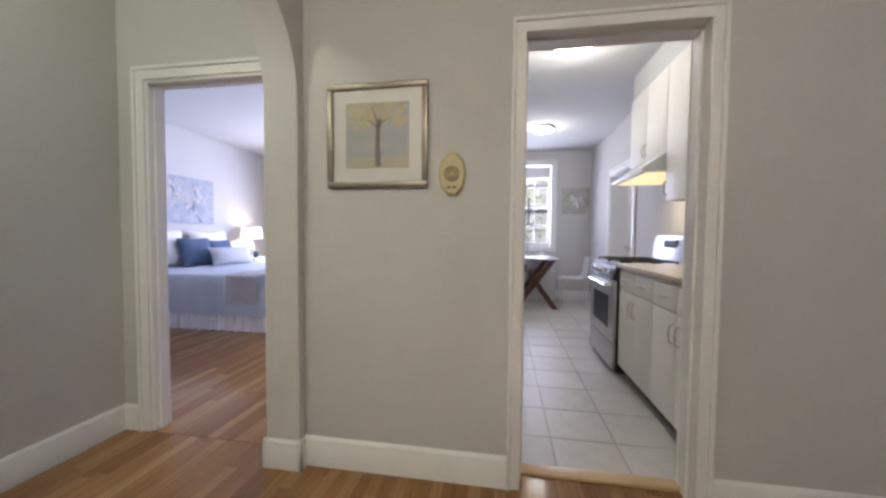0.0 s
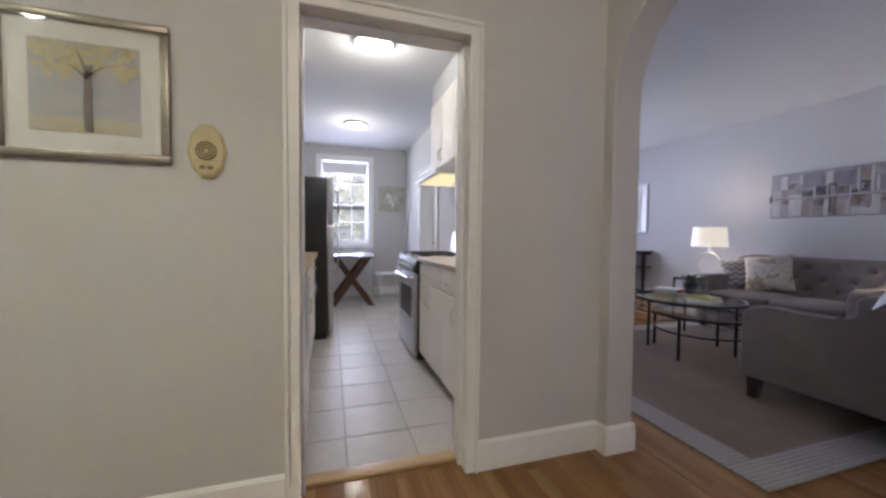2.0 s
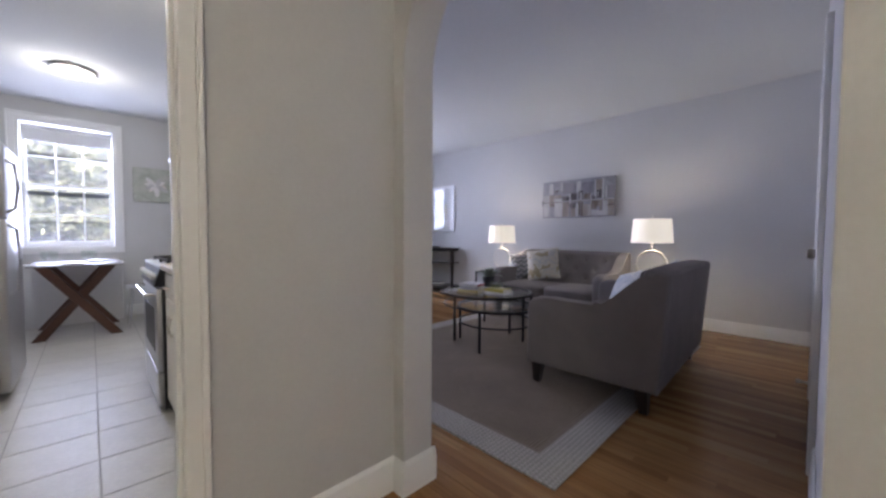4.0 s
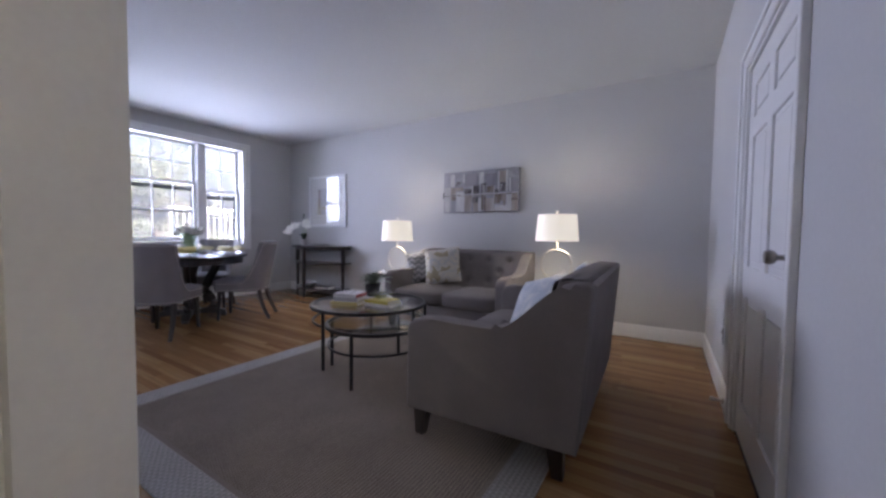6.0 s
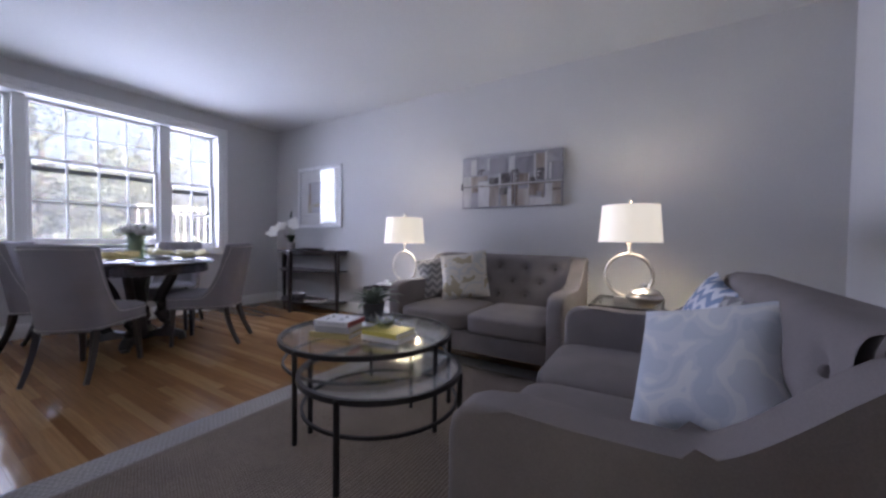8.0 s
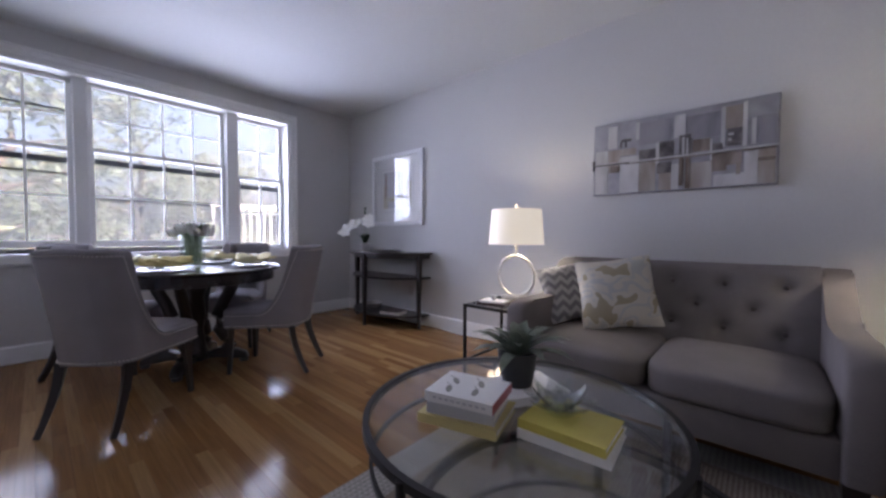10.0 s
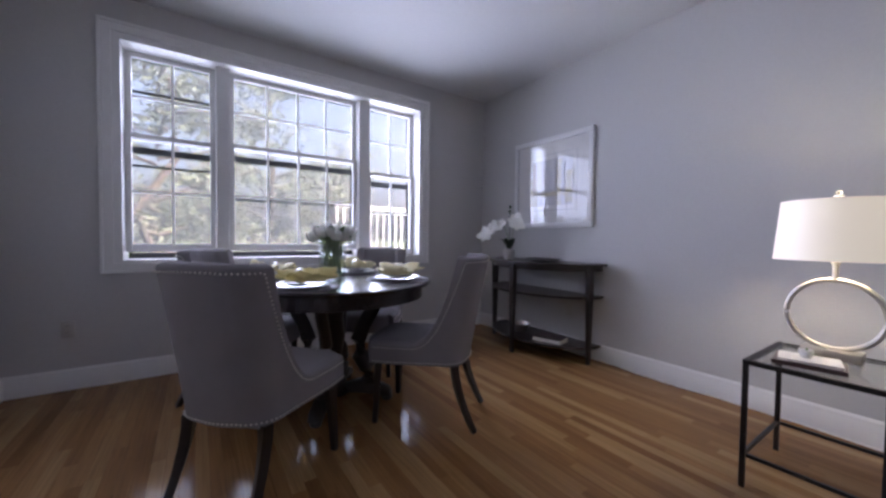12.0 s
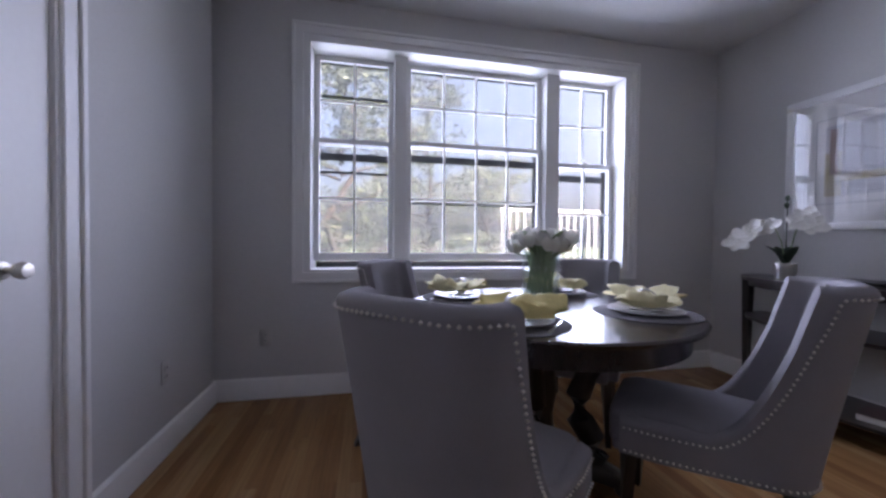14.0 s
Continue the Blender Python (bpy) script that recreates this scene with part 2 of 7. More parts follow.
RUG_IN = woven("brown_sisal", (0.105, 0.082, 0.063), (0.30, 0.25, 0.20), 0.012, 0.018, 0.42)
RUG_BORDER = woven("cream_chenille_border", (0.24, 0.225, 0.21), (0.42, 0.40, 0.37), 0.024, 0.024, 0.55)
BLUEBED = mat("slate_blue_coverlet", (0.44, 0.49, 0.58), 0.9, vary=0.1, scale=6, fine=200, bump=0.3, bump_scale=120)
BLUEPILLOW = mat("denim_blue_cushion", (0.075, 0.115, 0.20), 0.9, vary=0.12, bump=0.3, bump_scale=300)
WHITELINEN = mat("white_linen", (0.75, 0.75, 0.76), 0.9, vary=0.05, bump=0.2, bump_scale=120)
GREYLINEN = mat("pale_grey_cushion", (0.42, 0.44, 0.48), 0.9, vary=0.1, bump=0.2, bump_scale=200)
YELLOW = mat("butter_yellow_napkin", (0.74, 0.63, 0.27), 0.85, vary=0.12, scale=12, bump=0.3, bump_scale=60)
PALEYELLOW = mat("pale_yellow_napkin", (0.77, 0.70, 0.42), 0.85, vary=0.1, scale=12, bump=0.3, bump_scale=60)
PLACEMAT = mat("grey_woven_placemat", (0.17, 0.162, 0.17), 0.9, vary=0.3, scale=80, fine=300, bump=0.6, bump_scale=200)
CHINA = mat("white_china", (0.78, 0.78, 0.77), 0.15, vary=0.02)
PETAL = mat("white_petal", (0.80, 0.79, 0.74), 0.7, vary=0.06, scale=30)
STEM = mat("green_stem", (0.25, 0.33, 0.18), 0.55, vary=0.25, scale=20)
DARKLEAF = mat("dark_leaf", (0.03, 0.05, 0.028), 0.45, vary=0.3, scale=20)
SUCCULENT = mat("succulent_leaf", (0.25, 0.285, 0.225), 0.5, vary=0.3, scale=25)
GRASSLEAF = mat("fresh_leaf", (0.10, 0.22, 0.04), 0.5, vary=0.3, scale=20)
DARKPOT = mat("charcoal_ceramic", (0.022, 0.022, 0.024), 0.5, vary=0.2)
PAPER = mat("paper_pages", (0.72, 0.70, 0.64), 0.9, vary=0.08, scale=4, fine=300, stretch=(1, 1, 60))
SILVER = mat("polished_silver", (0.62, 0.60, 0.58), 0.30, metal=1.0)
BARK = mat("pine_bark", (0.10, 0.075, 0.055), 0.95, vary=0.35, scale=8, bump=0.8, bump_scale=30)
NEEDLES = mat("pine_needles", (0.10, 0.122, 0.078), 0.8, vary=0.3, scale=2, island=0.6)
YOUNGLEAF = mat("spring_leaves", (0.155, 0.175, 0.105), 0.8, vary=0.3, scale=2, island=0.6)
GROUND = mat("lawn", (0.07, 0.10, 0.04), 0.95, vary=0.35, scale=0.4, fine=8)
BRICKWALL = mat("exterior_brick", (0.28, 0.13, 0.09), 0.9, vary=0.2, scale=8)


def cover(name, color):
    return mat(name, color, 0.4, vary=0.06, scale=8, coat=0.1)


# ---- mesh tools ----
def box(bm, x0, x1, y0, y1, z0, z1, bevel=0.0, seg=2):
    v = [bm.verts.new((x, y, z)) for x in (x0, x1) for y in (y0, y1) for z in (z0, z1)]
    fs = [bm.faces.new([v[i] for i in q]) for q in ((0, 1, 3, 2), (4, 6, 7, 5), (0, 4, 5, 1), (2, 3, 7, 6), (0, 2, 6, 4), (1, 5, 7, 3))]
    if bevel:
        es = list({e for f in fs for e in f.edges})
        bmesh.ops.bevel(bm, geom=es, offset=bevel, segments=seg, profile=0.5, affect="EDGES")
    return bm


def cyl(bm, p0, p1, r0, r1=None, n=16, caps=True):
    r1 = r0 if r1 is None else r1
    a, b = Vector(p0), Vector(p1)
    q = (b - a).to_track_quat("Z", "Y")
    rings = []
    for c, r in ((a, r0), (b, r1)):
        rings.append([bm.verts.new(c + q @ Vector((r * math.cos(2 * math.pi * k / n), r * math.sin(2 * math.pi * k / n), 0))) for k in range(n)])
    for k in range(n):
        bm.faces.new((rings[0][k], rings[0][(k + 1) % n], rings[1][(k + 1) % n], rings[1][k]))
    if caps:
        bm.faces.new(rings[0][::-1]), bm.faces.new(rings[1])
    return bm


def lathe(bm, prof, n=32, at=(0, 0, 0), sx=1.0, sy=1.0):
    """Turns (radius, height) pairs about the z axis."""
    rings = []
    for r, z in prof:
        if r < 1e-5:
            rings.append([bm.verts.new((at[0], at[1], at[2] + z))])
        else:
            rings.append([bm.verts.new((at[0] + sx * r * math.cos(2 * math.pi * k / n), at[1] + sy * r * math.sin(2 * math.pi * k / n), at[2] + z)) for k in range(n)])
    for a, b in zip(rings, rings[1:]):
        for k in range(n):
            j = (k + 1) % n
            if len(a) == 1 and len(b) > 1:
                bm.faces.new((a[0], b[j], b[k]))
            elif len(b) == 1 and len(a) > 1:
                bm.faces.new((a[k], a[j], b[0]))
            elif len(a) > 1:
                bm.faces.new((a[k], a[j], b[j], b[k]))
    return bm


def tube(bm, pts, r, n=10, closed=False, radii=None, flat=1.0):
    """A round bar along points; flat squeezes it across."""
    pts = [Vector(p) for p in pts]
    rings = []
    up = Vector((0, 0, 1))
    for i, p in enumerate(pts):
        a = pts[i - 1] if (i or closed) else p
        b = pts[(i + 1) % len(pts)] if (i + 1 < len(pts) or closed) else p
        d = (b - a).normalized()
        side = d.cross(up)
        side = side.normalized() if side.length > 0.05 else Vector((1, 0, 0))
        top = side.cross(d).normalized()
        rr = float(radii[i] if radii else r)
        rings.append([bm.verts.new(p + rr * (math.cos(2 * math.pi * k / n) * side * flat + math.sin(2 * math.pi * k / n) * top)) for k in range(n)])
    for a, b in zip(rings, rings[1:] + ([rings[0]] if closed else [])):
        for k in range(n):
            bm.faces.new((a[k], a[(k + 1) % n], b[(k + 1) % n], b[k]))
    if not closed:
        bm.faces.new(rings[0][::-1]), bm.faces.new(rings[-1])
    return bm


def prism(bm, poly, axis, lo, hi, bevel=0.0, seg=2):
    """Pushes a flat outline out along an axis: x takes (y, z), y takes (x, z), z takes (x, y)."""
    def at(p, h):
        return {"x": (h, p[0], p[1]), "y": (p[0], h, p[1]), "z": (p[0], p[1], h)}[axis]
    a, b = [bm.verts.new(at(p, lo)) for p in poly], [bm.verts.new(at(p, hi)) for p in poly]
    fs = [bm.faces.new(a[::-1]), bm.faces.new(b)]
    for k in range(len(poly)):
        j = (k + 1) % len(poly)
        fs.append(bm.faces.new((a[k], a[j], b[j], b[k])))
    if bevel:
        es = [e for e in {e for f in fs[:2] for e in f.edges}]
        bmesh.ops.bevel(bm, geom=es, offset=bevel, segments=seg, profile=0.5, affect="EDGES")
    return bm


def soft_box(bm, cx, cy, cz, sx, sy, sz, power=6.0, n=8, crown=0.0):
    """A stuffed block: a box with rounded faces; crown lifts the middle of its top."""
    cells = {}
    def vert(i, j, k):
        if (i, j, k) not in cells:
            u = Vector((2 * i / n - 1, 2 * j / n - 1, 2 * k / n - 1))
            big = max(abs(c) for c in u)
            s = big / (sum(abs(c) ** power for c in u) ** (1 / power))
            p = u * s
            lift = crown * (1 - u.x ** 2) * (1 - u.y ** 2) if k == n else 0
            cells[i, j, k] = bm.verts.new((cx + p.x * sx / 2, cy + p.y * sy / 2, cz + p.z * sz / 2 + lift))
        return cells[i, j, k]
    for i in range(n):
        for j in range(n):
            for e in (0, n):
                q = [(i, j), (i + 1, j), (i + 1, j + 1), (i, j + 1)]
                q = q if e else q[::-1]
                bm.faces.new([vert(a, b, e) for a, b in q])
                bm.faces.new([vert(e, a, b) for a, b in q])
                bm.faces.new([vert(b, e, a) for a, b in q])
    return bm


def pillow(bm, w, h, t, n=14, seed=0):
    """A square scatter cushion, upright in the xz plane, its foot at z 0."""
    def pt(i, j, s):
        u, v = 2 * i / n - 1, 2 * j / n - 1
        puff = ((1 - abs(u) ** 2.6) * (1 - abs(v) ** 2.6)) ** 0.55
        pinch = 1 - 0.06 * (1 - abs(u * v)) * max(abs(u), abs(v)) ** 4
        wob = 0.08 * noise.noise(Vector((u * 2 + seed, v * 2, seed)))
        return (u * w / 2 * pinch, s * t / 2 * puff * (1 + wob), h / 2 + v * h / 2 * pinch)
    grid = {}
    for s in (-1, 1):
        for i in range(n + 1):
            for j in range(n + 1):
                rim = i in (0, n) or j in (0, n)
                if rim and s == 1:
                    grid[i, j, 1] = grid[i, j, -1]
                else:
                    grid[i, j, s] = bm.verts.new(pt(i, j, s))
        for i in range(n):
            for j in range(n):
                q = [grid[i, j, s], grid[i + 1, j, s], grid[i + 1, j + 1, s], grid[i, j + 1, s]]
                bm.faces.new(q if s == -1 else q[::-1])
    return bm


def ball(bm, c, r, n=8, flat=1.0):
    m = max(3, n // 2)
    return lathe(bm, [(r * math.sin(math.pi * k / m), -r * flat * math.cos(math.pi * k / m)) for k in range(m + 1)], n, c)


def mesh_of(name, bm, material, smooth=40):
    bmesh.ops.recalc_face_normals(bm, faces=bm.faces)
    me = bpy.data.meshes.new(name)
    bm.to_mesh(me)
    bm.free()
    me.materials.append(material)
    if smooth:
        me.shade_smooth()
        me.set_sharp_from_angle(angle=radians(smooth))
    return me


def part(name, bm, material, parent, label="", smooth=40):
    ob = new(name, mesh_of(name, bm, material, smooth))
    ob.parent = parent
    if label:
        tagged(ob, label)
    return ob


def thing(name, label, category, m=None, group=""):
    ob = new(name)
    ob.empty_display_size = 0.1
    ob.matrix_basis = m or Matrix()
    return tagged(ob, label, category, group)


def single(name, bm, material, label, category, m=None, group="", kind="", smooth=40):
    ob = new(name, mesh_of(name, bm, material, smooth))
    ob.matrix_basis = m or Matrix()
    return tagged(ob, label, category, group, kind)


def structure(name, bm, material, label, category, smooth=40):
    return single(name, bm, material, label, category, kind="structure", smooth=smooth)


def B():
    return bmesh.new()

# ---- rooms ----
CZ = 2.77                       # ceiling height
HALL_Y, LIV_W, LIV_E, LIV_S, LIV_N = 1.885, 1.905, 5.985, 0.585, 7.16
LIV_WN, STEP = 1.965, 4.55        # the same wall a little thicker at the dining end, from STEP on
K_W, K_E, K_N = -0.46, 1.70, 7.12


def wall_y(name, y0, y1, x0, x1, holes, label, z1=CZ):
    """A wall along x, with holes (x0, x1, z0, z1) right through it."""
    bm = B()
    x = x0
    for a, b, lo, hi in sorted(holes):
        if a > x:
            box(bm, x, a, y0, y1, 0, z1)
        if lo > 0:
            box(bm, a, b, y0, y1, 0, lo)
        if hi < z1:
            box(bm, a, b, y0, y1, hi, z1)
        x = b
    if x < x1:
        box(bm, x, x1, y0, y1, 0, z1)
    return structure(name, bm, PAINT, label, "wall", 0)


def wall_x(name, x0, x1, y0, y1, holes, label, z1=CZ):
    bm = B()
    y = y0
    for a, b, lo, hi in sorted(holes):
        if a > y:
            box(bm, x0, x1, y, a, 0, z1)
        if lo > 0:
            box(bm, x0, x1, a, b, 0, lo)
        if hi < z1:
            box(bm, x0, x1, a, b, hi, z1)
        y = b
    if y < y1:
        box(bm, x0, x1, y, y1, 0, z1)
    return structure(name, bm, PAINT, label, "wall", 0)


def arch_wall(name, x0, x1, ya, yb, y0, y1, spring, rise, label):
    """A wall along y with an arched opening from ya to yb, its corners rounded by quarter ellipses."""
    bm = B()
    r = ARCH_R
    def edge(y):
        u = max(0.0, 1 - min(y - ya, yb - y) / r)
        return spring + rise * math.sqrt(max(0.0, 1 - u ** 2))
    n = 40
    ys = [ya + (yb - ya) * 0.5 * (1 - math.cos(math.pi * k / n)) for k in range(n + 1)]
    cols = {}
    for x in (x0, x1):
        cols[x] = [(bm.verts.new((x, y, edge(y))), bm.verts.new((x, y, CZ))) for y in ys]
    for k in range(n):
        for x in (x0, x1):
            a, b = cols[x][k], cols[x][k + 1]
            bm.faces.new((a[0], b[0], b[1], a[1]))
        p, q = cols[x0], cols[x1]
        bm.faces.new((p[k][0], p[k + 1][0], q[k + 1][0], q[k][0]))
        bm.faces.new((p[k][1], p[k + 1][1], q[k + 1][1], q[k][1]))
    for a, b, e in ((y0, ya, edge(ya)), (yb, y1, edge(yb))):
        if b - a > 0.001:
            box(bm, x0, x1, a, b, 0, CZ)
    return structure(name, bm, PAINT, label, "wall", 30)


ARCH_R = 0.42
KD = (0.208, 0.972, 2.045)       # kitchen doorway: x0, x1, height
BD = (-1.85, -1.095, 2.0)       # bedroom doorway
FD = (4.98, 5.932, 2.03)          # glazed door between kitchen and dining end, along y
CD = (3.22, 4.19, 2.03)          # closet door, along x
WIN = (2.52, 5.115, 0.865, 2.525)  # living room window opening
KWIN = (0.16, 1.03, 0.93, 2.47)
BWIN = (-3.4, -1.8, 0.85, 2.3)

wall_y("wall_hall", HALL_Y, 2.035, -0.82, 1.70, [(KD[0], KD[1], 0, KD[2])], "greige painted hall wall with a kitchen doorway")
wall_y("wall_bedroom_door", 2.0, 2.10, -4.95, -0.99, [(BD[0], BD[1], 0, BD[2])], "greige painted wall with a bedroom doorway")
arch_wall("wall_arch_living", 1.70, 1.86, 0.60, 1.815, -1.5, 2.035, 1.80, 0.47, "greige wall with a plastered arch to the living room")
arch_wall("wall_arch_vestibule", -0.99, -0.82, 0.40, 1.83, -1.5, 2.14, 1.78, 0.47, "greige wall with a plastered arch to the vestibule")
wall_x("wall_vestibule", -2.17, -2.03, -1.5, 2.0, [], "greige painted vestibule wall")
wall_y("wall_hall_back", -1.64, -1.5, -2.17, 1.86, [], "greige painted wall closing the hall")
wall_x("wall_kitchen_living", K_E, LIV_W, 2.035, STEP, [], "greige wall between kitchen and living room")
wall_x("wall_kitchen_dining", K_E, LIV_WN, STEP, 7.12, [(FD[0], FD[1], 0, FD[2])], "greige wall between kitchen and dining end")
wall_y("wall_living_south", 0.44, LIV_S, 1.86, 6.2, [(CD[0], CD[1], 0, CD[2])], "greige painted wall with a closet door")
wall_x("wall_living_east", LIV_E, 6.2, LIV_S, LIV_N, [], "grey painted wall behind the sofa")
wall_y("wall_living_north", LIV_N, 7.42, LIV_W, 6.2, [(WIN[0], WIN[1], WIN[2], WIN[3])], "grey painted window wall")
wall_y("wall_kitchen_north", K_N, 7.40, K_W, LIV_W, [(KWIN[0], KWIN[1], KWIN[2], KWIN[3])], "pale painted kitchen window wall")
wall_x("wall_kitchen_west", -0.60, K_W, 2.14, 7.40, [], "pale painted kitchen wall")
wall_x("wall_bedroom_west", -4.95, -4.81, 2.10, 7.2, [], "blue-grey painted bedroom wall")
wall_y("wall_bedroom_north", 7.2, 7.4, -4.95, -0.60, [(BWIN[0], BWIN[1], BWIN[2], BWIN[3])], "blue-grey bedroom window wall")
bm = B()
box(bm, -0.99, -0.60, 2.035, 2.14, 0, CZ)
structure("wall_filler", bm, PAINT, "greige wall stub between the rooms", "wall", 0)
bm = B()
box(bm, -5.0, 6.3, -1.7, 7.5, CZ, CZ + 0.15)
structure("ceiling", bm, CEIL, "smooth white painted plaster ceiling", "ceiling", 0)
bm = B()
box(bm, -5.0, 6.3, -1.7, 7.42, -0.2, -0.022)
structure("floor_base", bm, SUBFLOOR, "dark underfloor below boards and tiles", "floor", 0)
bm = B()
box(bm, K_W + 0.001, K_E - 0.001, 2.036, K_N - 0.001, 2.70, CZ - 0.001)
structure("ceiling_kitchen", bm, CEIL, "lower white painted kitchen ceiling", "ceiling", 0)
# closet behind its door
bm = B()
box(bm, 3.2, 4.5, -0.2, -0.1, 0, CZ)
box(bm, 3.2, 3.3, -0.1, 0.44, 0, CZ)
box(bm, 4.4, 4.5, -0.1, 0.44, 0, CZ)
structure("wall_closet", bm, PAINT, "plain painted closet walls", "wall", 0)

# ---- trim ----
BASE_H = 0.145


def baseboard(p, q, side):
    """A run of moulded baseboard from p to q; side: the room lies to the left (+1) or right (-1) of the run."""
    a, b = Vector((*p, 0)), Vector((*q, 0))
    d = (b - a).normalized()
    nrm = Vector((-d.y, d.x, 0)) * side
    prof = [(0, 0), (0.017, 0), (0.017, 0.108), (0.013, 0.118), (0.013, 0.129), (0.006, 0.141), (0.003, BASE_H), (0, BASE_H)]
    bm = B()
    ends = [[bm.verts.new(c + nrm * u + Vector((0, 0, z))) for u, z in prof] for c in (a, b)]
    for k in range(len(prof)):
        j = (k + 1) % len(prof)
        bm.faces.new((ends[0][k], ends[0][j], ends[1][j], ends[1][k]))
    bm.faces.new(ends[0][::-1]), bm.faces.new(ends[1])
    return structure("baseboard", bm, TRIM, "white moulded wooden baseboard", "baseboard", 30)


T = 0.017
for p, q, s in (
    ((-0.82, HALL_Y), (KD[0] - 0.038, HALL_Y), -1), ((KD[1] + 0.038, HALL_Y), (1.70, HALL_Y), -1),
    ((-0.82, 1.83 - T), (-0.82, HALL_Y - T), -1), ((-0.99 - T, 1.83), (-0.82 + T, 1.83), -1), ((-0.99, 1.83 - T), (-0.99, 2.0 - T), 1),
    ((1.70, 1.815 - T), (1.70, HALL_Y - T), 1), ((1.70 - T, 1.815), (1.86 + T, 1.815), -1), ((1.86, 1.815 - T), (1.86, 2.035 - T), -1), ((1.86, 2.035), (LIV_W + T, 2.035), -1),
    ((1.70, -1.5), (1.70, 0.60 + T), 1), ((1.70 - T, 0.60), (1.86 + T, 0.60), 1),
    ((-0.82, -1.5), (-0.82, 0.40 + T), -1), ((-0.99, -1.5), (-0.99, 0.40 + T), 1), ((-0.99 - T, 0.40), (-0.82 + T, 0.40), 1),
    ((-2.03, -1.5), (-2.03, 2.0), -1), ((-2.03, 2.0), (BD[0] - 0.066, 2.0), -1),
    ((-2.03, -1.5), (-0.99, -1.5), 1), ((-0.82, -1.5), (1.70, -1.5), 1),
    ((1.86, LIV_S), (CD[0] - 0.085, LIV_S), 1), ((CD[1] + 0.085, LIV_S), (LIV_E, LIV_S), 1),
    ((LIV_E, LIV_S), (LIV_E, LIV_N), 1), ((LIV_W, LIV_N), (LIV_E, LIV_N), -1),
    ((LIV_W, 2.035), (LIV_W, STEP), -1), ((LIV_WN, STEP), (LIV_WN, FD[0] - 0.088), -1), ((LIV_WN, FD[1] + 0.088), (LIV_WN, LIV_N), -1),
    ((1.10, K_N), (K_E, K_N), -1), ((K_E, 4.4), (K_E, FD[0] - 0.088), 1), ((K_E, FD[1] + 0.088), (K_E, K_N), 1),
    ((-4.81, 2.14), (-4.81, 7.2), -1), ((-4.81, 7.2), (-0.6, 7.2), -1), ((-0.60, 2.14), (-0.60, 7.2), 1),
):
    baseboard(p, q, s)


def casing(name, along, at, lo, hi, top, width, out, label, sill=None):
    """Moulded casing round an opening on the face at `at`; out: the way it stands proud (+1 or -1); sill: bottom of a full frame."""
    bm = B()
    z0 = 0.0 if sill is None else sill - width
    def strip(a, b, c, d, w0, w1):
        u, v = sorted((at + out * w0, at + out * w1))
        if along == "x":
            box(bm, a, b, u, v, c, d, 0.003, 1)
        else:
            box(bm, u, v, a, b, c, d, 0.003, 1)
    t2 = width * 0.30
    for w0, w1, inset in ((0.0, 0.016, 0.0), (0.0, 0.026, width - t2)):
        g = 0.004
        a, b = lo - width, hi + width
        zt = top + width
        if inset == 0.0:
            strip(lo - width + t2, lo + g, z0 if sill is None else sill, top, w0, w1)
            strip(hi - g, hi + width - t2, z0 if sill is None else sill, top, w0, w1)
            strip(lo - width + t2, hi + width - t2, top - g, zt - t2, w0, w1)
            if sill is not None:
                strip(lo - width + t2, hi + width - t2, z0 + t2, sill + g, w0, w1)
        else:
            strip(a, a + t2, z0, zt - t2, w0, w1)
            strip(b - t2, b, z0, zt - t2, w0, w1)
            strip(a, b, zt - t2, zt, w0, w1)
            if sill is not None:
                strip(a + t2, b - t2, z0, z0 + t2, w0, w1)
    return structure(name, bm, TRIM, label, "trim", 30)


def lining(name, along, a0, a1, lo, hi, top, label, t=0.02, stop=True):
    """Jamb boards inside a doorway, with a door stop."""
    bm = B()
    def b6(p, q, c, d, z0, z1):
        if along == "x":
            box(bm, p, q, c, d, z0, z1, 0.002, 1)
        else:
            box(bm, c, d, p, q, z0, z1, 0.002, 1)
    e = 0.003
    b6(lo - e, lo + t, a0 - e, a1 + e, 0, top), b6(hi - t, hi + e, a0 - e, a1 + e, 0, top), b6(lo + t, hi - t, a0 - e, a1 + e, top - t, top + e)
    if stop:
        m = (a0 + a1) / 2
        b6(lo + t, lo + t + 0.012, m - 0.02, m + 0.02, 0, top - t), b6(hi - t - 0.012, hi - t, m - 0.02, m + 0.02, 0, top - t)
        b6(lo + t, hi - t, m - 0.02, m + 0.02, top - t - 0.012, top - t)
    return structure(name, bm, TRIM, label, "trim", 30)


casing("trim_kitchen_door", "x", HALL_Y, KD[0] + 0.018, KD[1] - 0.018, KD[2] - 0.018, 0.056, -1, "white moulded casing round the kitchen doorway")
casing("trim_kitchen_door_inner", "x", 2.035, KD[0] + 0.018, KD[1] - 0.018, KD[2] - 0.018, 0.056, 1, "white moulded casing, kitchen side")
lining("trim_kitchen_jamb", "x", HALL_Y, 2.035, KD[0], KD[1], KD[2], "white painted door jamb with hinge marks")
casing("trim_bedroom_door", "x", 2.0, BD[0], BD[1], BD[2], 0.066, -1, "white moulded casing round the bedroom doorway")
lining("trim_bedroom_jamb", "x", 2.0, 2.10, BD[0], BD[1], BD[2], "white painted bedroom door jamb")
casing("trim_closet_door", "x", LIV_S, CD[0], CD[1], CD[2], 0.085, 1, "white moulded casing round the closet door")
lining("trim_closet_jamb", "x", 0.44, LIV_S, CD[0], CD[1], CD[2], "white painted closet jamb", stop=False)
